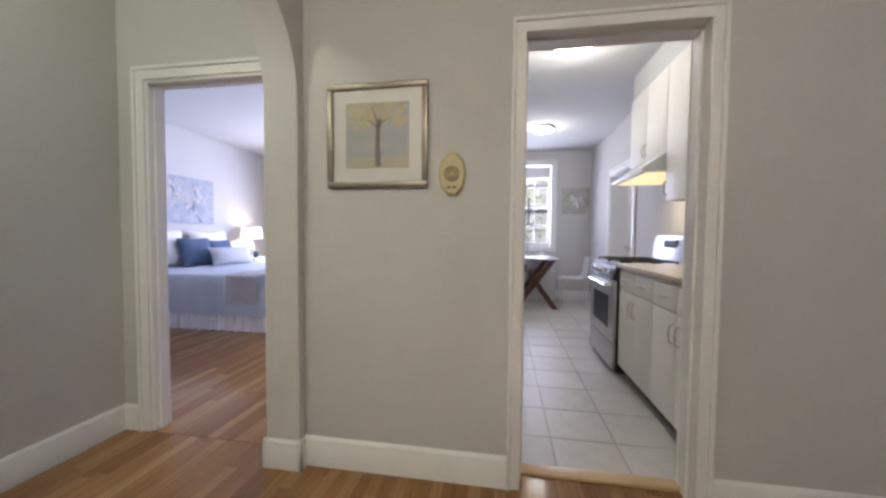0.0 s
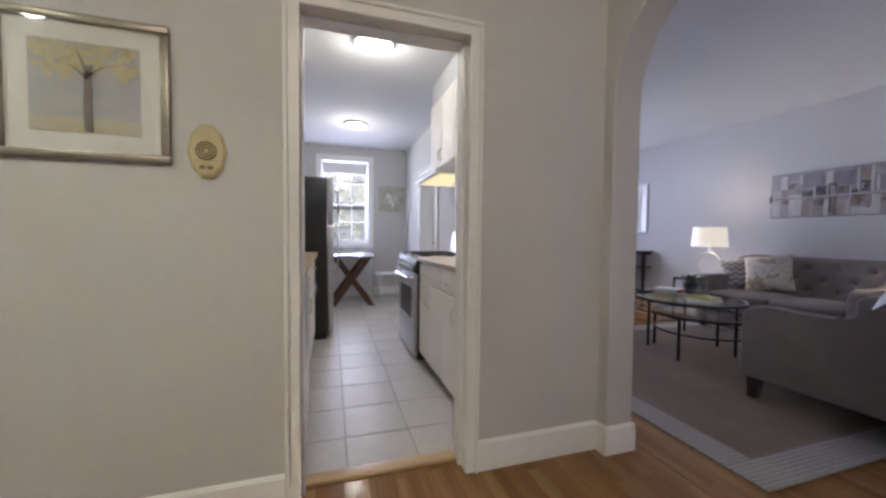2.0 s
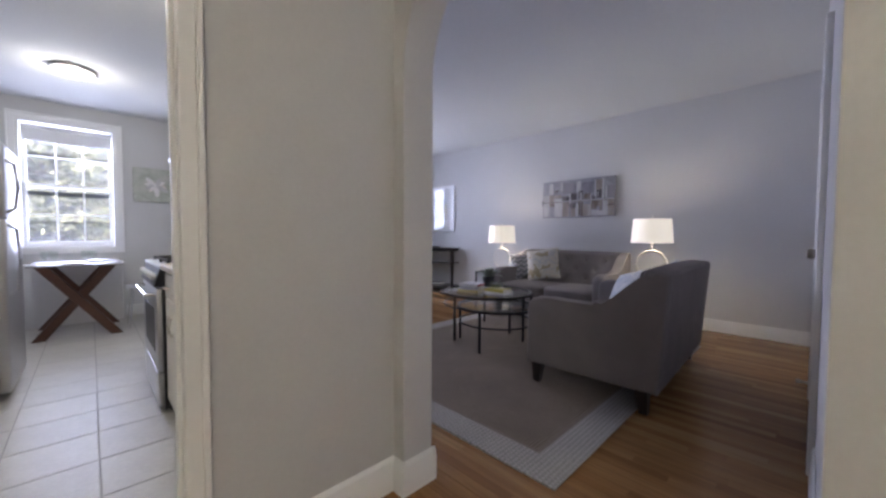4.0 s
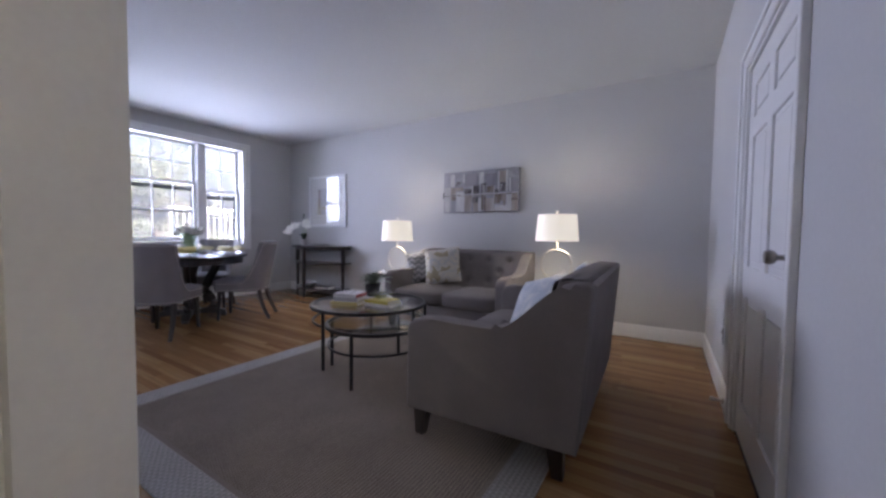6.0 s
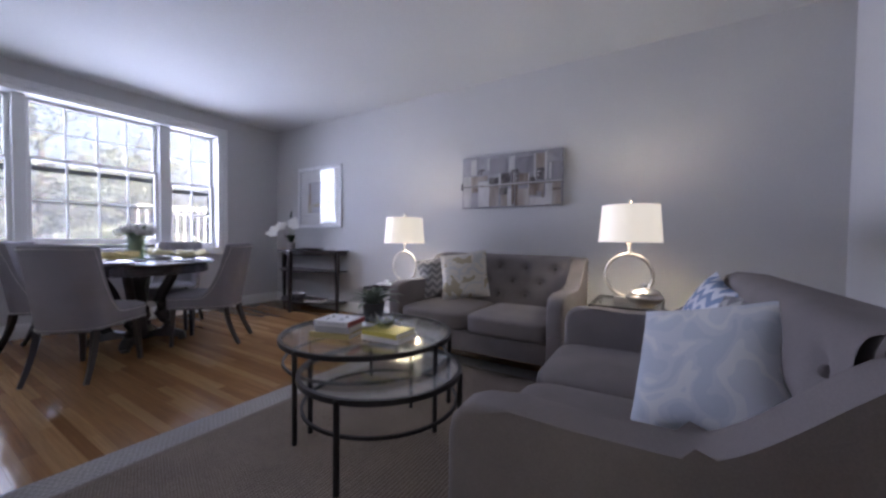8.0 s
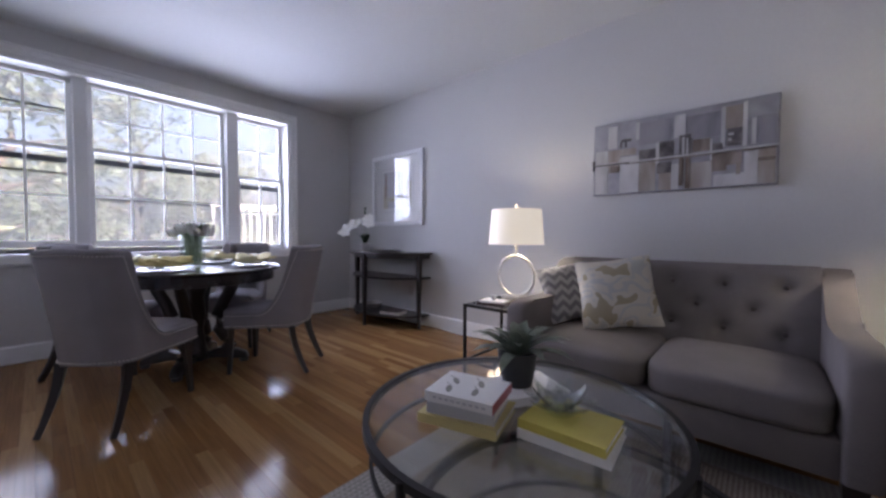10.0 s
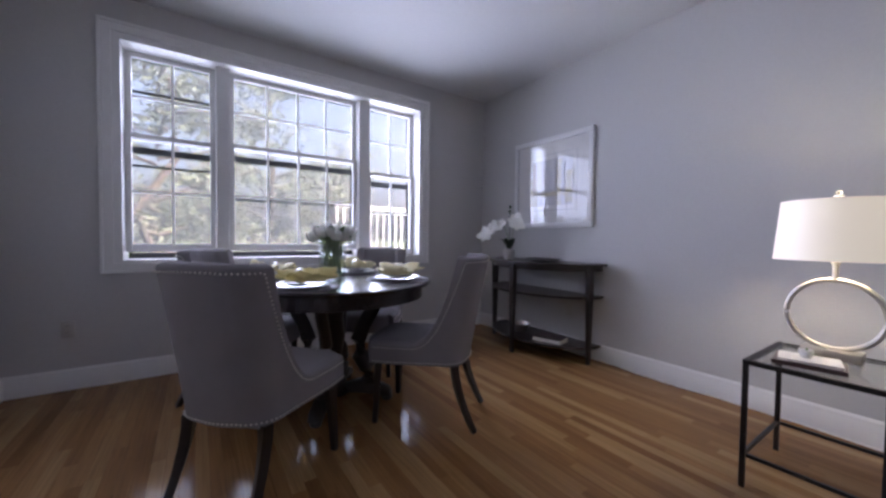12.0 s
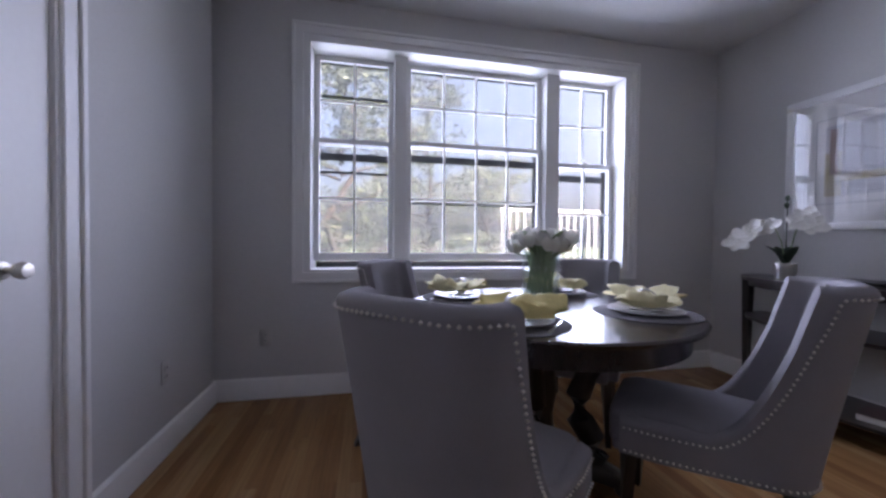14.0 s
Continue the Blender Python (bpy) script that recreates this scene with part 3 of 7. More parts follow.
casing("trim_glazed_door", "y", LIV_WN, FD[0], FD[1], FD[2], 0.088, 1, "white moulded casing round the glazed door")
casing("trim_glazed_door_inner", "y", K_E, FD[0], FD[1], FD[2], 0.088, -1, "white moulded casing, kitchen side")
lining("trim_glazed_jamb", "y", K_E, LIV_WN, FD[0], FD[1], FD[2], "white painted glazed door jamb", stop=False)
bm = B()
box(bm, KD[0] + 0.02, KD[1] - 0.02, 1.985, 2.06, -0.01, 0.014, 0.005)
structure("trim_threshold", bm, WOODTHRESH, "pale oak threshold strip worn at the kitchen doorway", "threshold")

# ---- windows ----
def sash(parent, x0, x1, y, z0, z1, cols, rows, rail=0.038, low=0.038):
    """One sash with its muntins and panes."""
    bm = B()
    box(bm, x0, x0 + rail, y - 0.018, y + 0.018, z0, z1, 0.003, 1), box(bm, x1 - rail, x1, y - 0.018, y + 0.018, z0, z1, 0.003, 1)
    box(bm, x0 + rail, x1 - rail, y - 0.018, y + 0.018, z0, z0 + low, 0.003, 1), box(bm, x0 + rail, x1 - rail, y - 0.018, y + 0.018, z1 - 0.036, z1, 0.003, 1)
    f = part("sash", bm, TRIM, parent)
    gx0, gx1, gz0, gz1 = x0 + rail, x1 - rail, z0 + low, z1 - 0.036
    for k in range(1, cols):
        x = gx0 + (gx1 - gx0) * k / cols
        bm = B()
        box(bm, x - 0.008, x + 0.008, y - 0.012, y + 0.012, gz0, gz1, 0.003, 1)
        part("muntin", bm, TRIM, f)
    for k in range(1, rows):
        z = gz0 + (gz1 - gz0) * k / rows
        bm = B()
        box(bm, gx0, gx1, y - 0.0105, y + 0.0105, z - 0.008, z + 0.008, 0.003, 1)
        part("muntin", bm, TRIM, f)
    bm = B()
    box(bm, gx0 - 0.004, gx1 + 0.004, y - 0.002, y + 0.002, gz0 - 0.004, gz1 + 0.004)
    pane = part("pane", bm, GLASS, f, smooth=0)
    pane.visible_shadow = False
    return f


def storm(parent, x0, x1, y, z0, zm, z1, bars):
    """The dark metal storm window outside the sashes, with an added sheet for haze."""
    bm = B()
    for a, b, c, d in ((x0, x0 + 0.022, z0, z1), (x1 - 0.022, x1, z0, z1), (x0, x1, z1 - 0.03, z1), (x0, x1, z0, z0 + 0.052), (x0, x1, zm - 0.032, zm + 0.022)):
        box(bm, a, b, y - 0.012, y + 0.012, c, d)
    for z in bars:
        box(bm, x0, x1, y - 0.009, y + 0.009, z - 0.009, z + 0.009)
    st = part("storm_frame", bm, BLACK, parent, "dark metal storm window frame")
    # added sheet: its pale scatter stands in for glare haze over the view
    bm = B()
    box(bm, x0 + 0.004, x1 - 0.004, y + 0.004, y + 0.006, z0 + 0.004, z1 - 0.004)
    film = part("haze_sheet", bm, HAZE_GLASS, st, "added sheet that veils the view with haze", 0)
    film.visible_shadow = False
    return st


def hung_window(name, x0, x1, cols, zm, label, z0, z1, y, bars, raised=0.055):
    w = thing(name, label, "window")
    w["kind"] = "structure"
    sash(w, x0, x1, y + 0.045, zm - 0.02, z1, cols, 2)
    sash(w, x0, x1, y, z0 + raised, zm + 0.02, cols, 2, low=0.06)
    bm = B()
    m = (x0 + x1) / 2
    box(bm, m - 0.02, m + 0.02, y - 0.02, y + 0.01, zm + 0.02, zm + 0.034, 0.004)
    cyl(bm, (m, y - 0.006, zm + 0.03), (m, y - 0.006, zm + 0.046), 0.008)
    part("sash_lock", bm, NICKEL, w, "small metal sash lock")
    storm(w, x0 + 0.004, x1 - 0.004, y + 0.10, z0 - 0.01, zm - 0.085, z1, bars)
    return w


casing("trim_window", "x", LIV_N, WIN[0], WIN[1], WIN[3], 0.07, -1, "white moulded casing round the triple window", sill=WIN[2])
WY = 7.315
bm = B()
e = 0.003
box(bm, WIN[0] - e, WIN[0] + 0.05, LIV_N - e, 7.43, WIN[2], WIN[3]), box(bm, WIN[1] - 0.05, WIN[1] + e, LIV_N - e, 7.43, WIN[2], WIN[3])
box(bm, WIN[0] + 0.05, WIN[1] - 0.05, LIV_N - e, 7.43, WIN[3] - 0.05, WIN[3] + e)
box(bm, WIN[0] + 0.05, WIN[1] - 0.05, LIV_N - 0.006, 7.43, WIN[2] - e, WIN[2] + 0.022)
for a, b in ((3.154, 3.250), (4.393, 4.508)):
    box(bm, a, b, 7.235, 7.43, WIN[2] + 0.022, WIN[3] - 0.05, 0.004, 1)
structure("window_frame_living", bm, TRIM, "white painted triple window frame with two mullions", "window frame", 30)
Z0, Z1 = 0.887, 2.475
hung_window("window_1", 2.572, 3.152, 2, 1.83, "white double-hung window, raised a little, two panes wide", Z0, Z1, WY, (1.62, 2.20))
hung_window("window_2", 3.252, 4.391, 4, 1.85, "white double-hung window, raised a little, four panes wide", Z0, Z1, WY, (1.40,))
hung_window("window_3", 4.510, 5.063, 2, 1.75, "white double-hung window, two panes wide", Z0, Z1, WY, (), raised=0.0)
casing("trim_window_kitchen", "x", K_N, KWIN[0], KWIN[1], KWIN[3], 0.068, -1, "white moulded casing round the kitchen window", sill=KWIN[2])
bm = B()
for a, b, c, d in ((KWIN[0] - e, KWIN[0] + 0.03, KWIN[2], KWIN[3]), (KWIN[1] - 0.03, KWIN[1] + e, KWIN[2], KWIN[3]), (KWIN[0] + 0.03, KWIN[1] - 0.03, KWIN[3] - 0.03, KWIN[3] + e), (KWIN[0] + 0.03, KWIN[1] - 0.03, KWIN[2] - e, KWIN[2] + 0.02)):
    box(bm, a, b, K_N - e, 7.41, c, d)
structure("window_frame_kitchen", bm, TRIM, "white painted kitchen window frame", "window frame", 30)
hung_window("window_4", KWIN[0] + 0.032, KWIN[1] - 0.032, 3, 1.70, "white double-hung kitchen window", KWIN[2] + 0.02, KWIN[3] - 0.03, 7.28, (1.25, 2.1), raised=0.0)
bm = B()
cyl(bm, (KWIN[0] + 0.04, 7.20, 2.40), (KWIN[1] - 0.04, 7.20, 2.40), 0.022)
box(bm, KWIN[0] + 0.04, KWIN[1] - 0.04, 7.199, 7.202, 2.24, 2.40)
box(bm, KWIN[0] + 0.04, KWIN[1] - 0.04, 7.194, 7.206, 2.228, 2.24, 0.003, 1)
single("roller_blind", bm, WHITELINEN, "white roller blind drawn up in the kitchen window", "blind")
bm = B()
for a, b, c, d in ((BWIN[0] - e, BWIN[0] + 0.04, BWIN[2], BWIN[3]), (BWIN[1] - 0.04, BWIN[1] + e, BWIN[2], BWIN[3]), (BWIN[0] + 0.04, BWIN[1] - 0.04, BWIN[3] - 0.04, BWIN[3] + e), (BWIN[0] + 0.04, BWIN[1] - 0.04, BWIN[2] - e, BWIN[2] + 0.03)):
    box(bm, a, b, 7.197, 7.41, c, d)
structure("window_frame_bedroom", bm, TRIM, "white painted bedroom window frame", "window frame", 30)


# ---- doors ----
def panel_door(name, m, w, h, label, knob_at):
    """Six-panel door in the xz plane, hinged edge at x 0, face at y 0 towards -y."""
    d = thing(name, label, "door", m)
    d["kind"] = "structure"
    t = 0.036
    s, lock = 0.105, 0.10
    rows = ((0.20, 0.78), (0.78 + 0.16, 1.62), (1.62 + 0.10, h - 0.11))
    cols = ((s, w / 2 - lock / 2), (w / 2 + lock / 2, w - s))
    bm = B()
    zs = [0.0] + [z for r in rows for z in r] + [h]
    for a, b in ((0, s), (w / 2 - lock / 2, w / 2 + lock / 2), (w - s, w)):
        box(bm, a, b, 0, t, 0, h)
    for k in range(0, len(zs), 2):
        for a, b in cols:
            box(bm, a, b, 0, t, zs[k], zs[k + 1])
    part("door_leaf", bm, TRIM, d, smooth=0)
    for lo, hi in rows:
        for a, b in cols:
            bm = B()
            box(bm, a - 0.001, b + 0.001, 0.011, t - 0.011, lo - 0.001, hi + 0.001)
            for y0, y1 in ((0.004, 0.012), (t - 0.012, t - 0.004)):
                box(bm, a + 0.03, b - 0.03, y0, y1, lo + 0.03, hi - 0.03, 0.006, 1)
            part("door_panel", bm, TRIM, d, smooth=30)
    for side in (-1, 1):
        bm = B()
        y = 0 if side < 0 else t
        lathe(bm, [(0, 0), (0.027, 0), (0.027, 0.006), (0.010, 0.010), (0.010, 0.03), (0.022, 0.038), (0.027, 0.052), (0.022, 0.066), (0, 0.07)], 20)
        bmesh.ops.transform(bm, matrix=pose(knob_at, y, 1.025, 90 if side < 0 else -90, 0, 0), verts=bm.verts)
        part("door_knob", bm, PEWTER, d, "dark pewter door knob")
    for z in (0.22, h - 0.2):
        bm = B()
        cyl(bm, (-0.004, -0.006, z), (-0.004, -0.006, z + 0.09), 0.006)
        part("hinge", bm, TRIM, d)
    return d


def glazed_door(name, m, w, h, label):
    d = thing(name, label, "door", m)
    d["kind"] = "structure"
    t, s = 0.036, 0.19
    bm = B()
    box(bm, 0, s, 0, t, 0, h), box(bm, w - s, w, 0, t, 0, h), box(bm, s, w - s, 0, t, 0, 0.24), box(bm, s, w - s, 0, t, h - 0.11, h)
    part("door_leaf", bm, TRIM, d, smooth=0)
    for k in (1, 2):
        x = s + (w - 2 * s) * k / 3
        bm = B()
        box(bm, x - 0.011, x + 0.011, 0.004, t - 0.004, 0.24, h - 0.11, 0.004, 1)
        part("muntin", bm, TRIM, d)
    for k in range(1, 5):
        z = 0.24 + (h - 0.35) * k / 5
        bm = B()
        box(bm, s, w - s, 0.006, t - 0.006, z - 0.011, z + 0.011, 0.004, 1)
        part("muntin", bm, TRIM, d)
    bm = B()
    box(bm, s - 0.004, w - s + 0.004, t / 2 - 0.002, t / 2 + 0.002, 0.236, h - 0.106)
    pane = part("pane", bm, GLASS, d, smooth=0)
    pane.visible_shadow = False
    for side in (-1, 1):
        bm = B()
        lathe(bm, [(0, 0), (0.025, 0), (0.025, 0.005), (0.009, 0.009), (0.009, 0.03), (0.021, 0.036), (0.026, 0.05), (0.021, 0.063), (0, 0.066)], 20)
        bmesh.ops.transform(bm, matrix=pose(w - 0.165, 0 if side < 0 else t, 0.99, 90 if side < 0 else -90, 0, 0), verts=bm.verts)
        part("door_knob", bm, NICKEL, d, "brushed nickel door knob")
    return d


panel_door("door_1", pose(CD[1] - 0.022, LIV_S - 0.012, 0.008, 0, 0, 180), CD[1] - CD[0] - 0.044, 1.998, "white six-panel closet door, closed", CD[1] - CD[0] - 0.044 - 0.065)
glazed_door("door_2", pose(LIV_WN - 0.012, FD[0] + 0.022, 0.008, 0, 0, 90), FD[1] - FD[0] - 0.044, 1.998, "white glazed door with small panes, closed")


# ---- outside ----
bm = B()
box(bm, -400, 400, -400, 400, -4.3, -4.2)
structure("ground", bm, GROUND, "green lawn below the windows", "ground", 0)


# ---- living room: sofas ----
def loveseat(label, m):
    """Tufted loveseat with swooping arms; x across, front towards -y, base at the middle of its footprint."""
    s = thing("loveseat", label, "sofa", m, "matching loveseats")
    W, D, A = 1.53, 0.93, 0.115
    f, b = -D / 2, D / 2
    top, arm = 0.888, 0.650
    swoop = [(f, 0.15), (b - 0.055, 0.15), (b - 0.045, 0.30), (b - 0.002, top - 0.03), (b - 0.012, top - 0.008), (b - 0.035, top)]
    n = 14
    for k in range(n + 1):
        u = k / n
        sm = u * u * (3 - 2 * u)
        swoop.append((b - 0.075 - u * 0.37, top - 0.002 - (top - arm) * sm))
    swoop += [(f + 0.30, arm - 0.004), (f + 0.16, arm + 0.002), (f + 0.075, arm - 0.002), (f + 0.035, arm - 0.018), (f + 0.010, arm - 0.05), (f + 0.002, arm - 0.09)]
    for side in (-1, 1):
        bm = B()
        x0, x1 = sorted((side * W / 2, side * (W / 2 - A)))
        prism(bm, swoop, "x", x0, x1, 0.022, 3)
        part("arm", bm, SOFA, s)
    bm = B()
    prism(bm, [(b - 0.13, 0.155), (b - 0.052, 0.155), (b - 0.042, 0.30), (b - 0.001, top - 0.02), (b - 0.02, top - 0.001), (b - 0.16, top - 0.001), (b - 0.17, top - 0.03), (b - 0.20, 0.40)],
          "x", -W / 2 + A - 0.01, W / 2 - A + 0.01, 0.006, 1)
    part("back_frame", bm, SOFA, s)
    # tufted inner back
    bx, nx, nz = W - 2 * A, 56, 26
    buttons = [(-0.52 + 0.26 * i, 0.78) for i in range(5)] + [(-0.39 + 0.26 * i, 0.65) for i in range(4)] + [(-0.52 + 0.26 * i, 0.53) for i in range(5)]
    bm = B()
    rows = []
    for j in range(nz + 1):
        row = []
        for i in range(nx + 1):
            u, z = (i / nx - 0.5) * bx, 0.42 + (top + 0.012 - 0.42) * j / nz
            lean = (z - 0.42) * 0.10
            y = b - 0.235 + lean
            edge = min(1.0, (top + 0.012 - z) / 0.05)
            y += 0.05 * (1 - math.sqrt(max(0, 1 - (1 - edge) ** 2)))
            dip = sum(math.exp(-((u - p) ** 2 + (z - q) ** 2) / 0.0011) for p, q in buttons)
            pleat = sum(math.exp(-((u - p) ** 2) / 0.00025) * math.exp(-max(0.0, abs(z - q) - 0.05) ** 2 / 0.004) for p, q in buttons)
            y += 0.030 * min(1.3, dip) + 0.004 * min(1.0, pleat) - 0.012 * math.cos(math.pi * u / bx)
            row.append(bm.verts.new((u, y, z)))
        rows.append(row)
    for a, c in zip(rows, rows[1:]):
        for i in range(nx):
            bm.faces.new((a[i], a[i + 1], c[i + 1], c[i]))
    rim = [bm.verts.new((v.co.x, b - 0.03, top + 0.004)) for v in rows[-1]]
    for i in range(nx):
        bm.faces.new((rows[-1][i], rows[-1][i + 1], rim[i + 1], rim[i]))
    back = part("backrest", bm, SOFA, s, "button-tufted backrest", 60)
    for p, q in buttons:
        bm = B()
        ball(bm, (p, b - 0.235 + (q - 0.42) * 0.10 + 0.016 - 0.012 * math.cos(math.pi * p / bx), q), 0.014, 10)
        part("button", bm, SOFA_DARK, back, "covered button")
    for side in (-1, 1):
        bm = B()
        w = (W - 2 * A) / 2 - 0.003
        soft_box(bm, side * (w / 2 + 0.002), -0.125, 0.375, w, 0.70, 0.165, 7, 12, 0.018)
        part("seat_cushion", bm, SOFA, s)
    bm = B()
    box(bm, -W / 2 + A - 0.004, W / 2 - A + 0.004, f + 0.012, b - 0.13, 0.15, 0.30, 0.012, 2)
    part("seat_base", bm, SOFA, s)
    for x in (-W / 2 + 0.07, W / 2 - 0.07):
        for y, dy in ((f + 0.07, -0.012), (b - 0.15, 0.012)):
            bm = B()
            v = []
            for z, r, o in ((0.0, 0.024, dy), (0.155, 0.038, 0)):
                v.append([bm.verts.new((x + a * r, y + o + c * r, z)) for a, c in ((-1, -1), (1, -1), (1, 1), (-1, 1))])
            for k in range(4):
                bm.faces.new((v[0][k], v[0][(k + 1) % 4], v[1][(k + 1) % 4], v[1][k]))
            bm.faces.new(v[0][::-1]), bm.faces.new(v[1])
            part("leg", bm, DARKWOOD, s, "tapered dark wooden leg", 0)
    return s


loveseat("taupe tufted loveseat with swooping arms, its back to the hall", pose(3.89, 1.675, 0.012, 0, 0, 182))
loveseat("taupe tufted loveseat with swooping arms against the wall", pose(5.305, 3.01, 0.012, 0, 0, -90))


def zigzag(name, c1, c2, scale, amp):
    """Chevron or blotched cloth in two colours."""
    m = bpy.data.materials.new(name)
    m.use_nodes = True
    n, l = m.node_tree.nodes, m.node_tree.links
    b = n["Principled BSDF"]
    b.inputs["Roughness"].default_value, b.inputs["Specular IOR Level"].default_value = 0.9, 0.15
    tc, sep = n.new("ShaderNodeTexCoord"), n.new("ShaderNodeSeparateXYZ")
    l.new(tc.outputs["Object"], sep.inputs[0])
    def math_node(op, a, k=None):
        q = n.new("ShaderNodeMath")
        q.operation = op
        if isinstance(a, (int, float)):
            q.inputs[0].default_value = a
        else:
            l.new(a, q.inputs[0])
        if k is not None:
            if isinstance(k, (int, float)):
                q.inputs[1].default_value = k
            else:
                l.new(k, q.inputs[1])
        return q.outputs[0]
    tri = math_node("PINGPONG", sep.outputs["X"], scale * 0.5)
    v = math_node("ADD", sep.outputs["Z"], math_node("MULTIPLY", tri, amp))
    band = math_node("PINGPONG", v, scale * 0.42)
    step = math_node("GREATER_THAN", band, scale * 0.21)
    mix = n.new("ShaderNodeMix")
    mix.data_type = "RGBA"
    mix.inputs["A"].default_value, mix.inputs["B"].default_value = (*c1, 1), (*c2, 1)
    l.new(step, mix.inputs["Factor"])
    l.new(mix.outputs["Result"], b.inputs["Base Color"])
    tex, bp = n.new("ShaderNodeTexNoise"), n.new("ShaderNodeBump")
    tex.inputs["Scale"].default_value = 400
    bp.inputs["Strength"].default_value, bp.inputs["Distance"].default_value = 0.3, 0.003
    l.new(tc.outputs["Object"], tex.inputs["Vector"]), l.new(tex.outputs["Fac"], bp.inputs["Height"]), l.new(bp.outputs["Normal"], b.inputs["Normal"])
    return m


def blotches(name, c1, c2, c3, scale):
    """Large soft round shapes in three tones, like a printed cloth."""
    m = bpy.data.materials.new(name)
    m.use_nodes = True
    n, l = m.node_tree.nodes, m.node_tree.links
    b = n["Principled BSDF"]
    b.inputs["Roughness"].default_value, b.inputs["Specular IOR Level"].default_value = 0.8, 0.25
    tc, ns = n.new("ShaderNodeTexCoord"), n.new("ShaderNodeTexNoise")
    ns.inputs["Scale"].default_value, ns.inputs["Detail"].default_value, ns.inputs["Distortion"].default_value = scale, 0.6, 1.1
    l.new(tc.outputs["Object"], ns.inputs["Vector"])
    ramp = n.new("ShaderNodeValToRGB")
    ramp.color_ramp.interpolation = "CONSTANT"
    for k, (pos, c) in enumerate(((0.0, c1), (0.42, c2), (0.50, c3), (0.57, c2))):
        e = ramp.color_ramp.elements[k] if k < 2 else ramp.color_ramp.elements.new(pos)
        e.position, e.color = pos, (*c, 1)
    l.new(ns.outputs["Fac"], ramp.inputs["Fac"])
    l.new(ramp.outputs["Color"], b.inputs["Base Color"])
    tex, bp = n.new("ShaderNodeTexNoise"), n.new("ShaderNodeBump")
    tex.inputs["Scale"].default_value = 300
    bp.inputs["Strength"].default_value, bp.inputs["Distance"].default_value = 0.25, 0.003
    l.new(tc.outputs["Object"], tex.inputs["Vector"]), l.new(tex.outputs["Fac"], bp.inputs["Height"]), l.new(bp.outputs["Normal"], b.inputs["Normal"])
    return m


CHEVRON = zigzag("grey_chevron_cloth", (0.20, 0.195, 0.205), (0.40, 0.39, 0.38), 0.085, 1.0)
BLUECHEV = zigzag("blue_chevron_cloth", (0.22, 0.28, 0.40), (0.62, 0.63, 0.66), 0.09, 1.0)
FLORAL = blotches("cream_print_cloth", (0.36, 0.31, 0.21), (0.56, 0.52, 0.44), (0.46, 0.46, 0.44), 7.0)
SATIN = blotches("silver_print_cloth", (0.46, 0.49, 0.53), (0.52, 0.535, 0.56), (0.60, 0.60, 0.59), 7.5)


def cushion(material, label, m, w, h, t, seed, twist=0):
    bm = B()
    pillow(bm, w, h, t, 16, seed)
    bmesh.ops.transform(bm, matrix=pose(0, 0, h / 2, 0, twist, 0) @ pose(0, 0, -h / 2), verts=bm.verts)
    low = min(v.co.z for v in bm.verts)
    bmesh.ops.translate(bm, vec=(0, 0, -low), verts=bm.verts)
    return single("cushion", bm, material, label, "cushion", m, smooth=70)


SEAT = 0.478
cushion(CHEVRON, "grey and white chevron cushion leaning in the sofa corner", pose(5.33, 3.52, SEAT - 0.012, -28, 0, -50), 0.41, 0.41, 0.13, 1, -12)
cushion(FLORAL, "cream cushion with a pale floral print on the sofa", pose(5.25, 3.25, SEAT - 0.012, -24, 0, -74), 0.45, 0.46, 0.14, 2, -10)
cushion(SATIN, "silvery satin cushion with a swirl print on the loveseat", pose(3.54, 1.64, SEAT - 0.012, 33, 0, 52), 0.42, 0.41, 0.15, 3, 18)
cushion(CHEVRON, "grey and white chevron cushion behind a satin one", pose(3.86, 1.53, SEAT - 0.012, 26, 0, 24), 0.42, 0.42, 0.12, 4, 8)
cushion(BLUECHEV, "pale blue chevron cushion at the loveseat's far arm", pose(4.32, 1.62, SEAT - 0.012, -24, 0, 190), 0.42, 0.42, 0.13, 5, 10)


# ---- coffee tables ----
def ring(bm, r, z, h, w, n=48, at=(0, 0)):
    return lathe(bm, [(r - w, z), (r, z), (r, z + h), (r - w, z + h), (r - w, z)], n, (at[0], at[1], 0))


def nesting_table(label, m, r, top, legs, low):
    t = thing("coffee_table", label, "coffee table", m, "nesting coffee tables")
    bm = B()
    ring(bm, r, top - 0.024, 0.024, 0.020, 64)
    part("rim", bm, IRON, t, "dark iron rim")
    bm = B()
    lathe(bm, [(0, top - 0.012), (r - 0.022, top - 0.012), (r - 0.022, top - 0.003), (0, top - 0.003)], 64)
    g = part("tabletop", bm, TABLEGLASS, t, "clear glass tabletop", 30)
    g.visible_shadow = False
    for a in legs:
        x, y = (r - 0.004) * math.cos(radians(a)), (r - 0.004) * math.sin(radians(a))
        bm = B()
        cyl(bm, (x, y, 0), (x, y, top - 0.005), 0.0135, n=14)
        part("leg", bm, IRON, t)
    bm = B()
    ring(bm, r - 0.02, low, 0.014, 0.012, 64)
    part("stretcher_ring", bm, IRON, t)
    return t


nesting_table("round glass coffee table with a dark iron frame", pose(3.98, 3.20, 0.012), 0.507, 0.475, (178, 41, 268, 310), 0.33)
nesting_table("smaller round glass table nested under the larger", pose(3.73, 2.87, 0.012), 0.405, 0.395, (195, 110, 15, 290), 0.225)


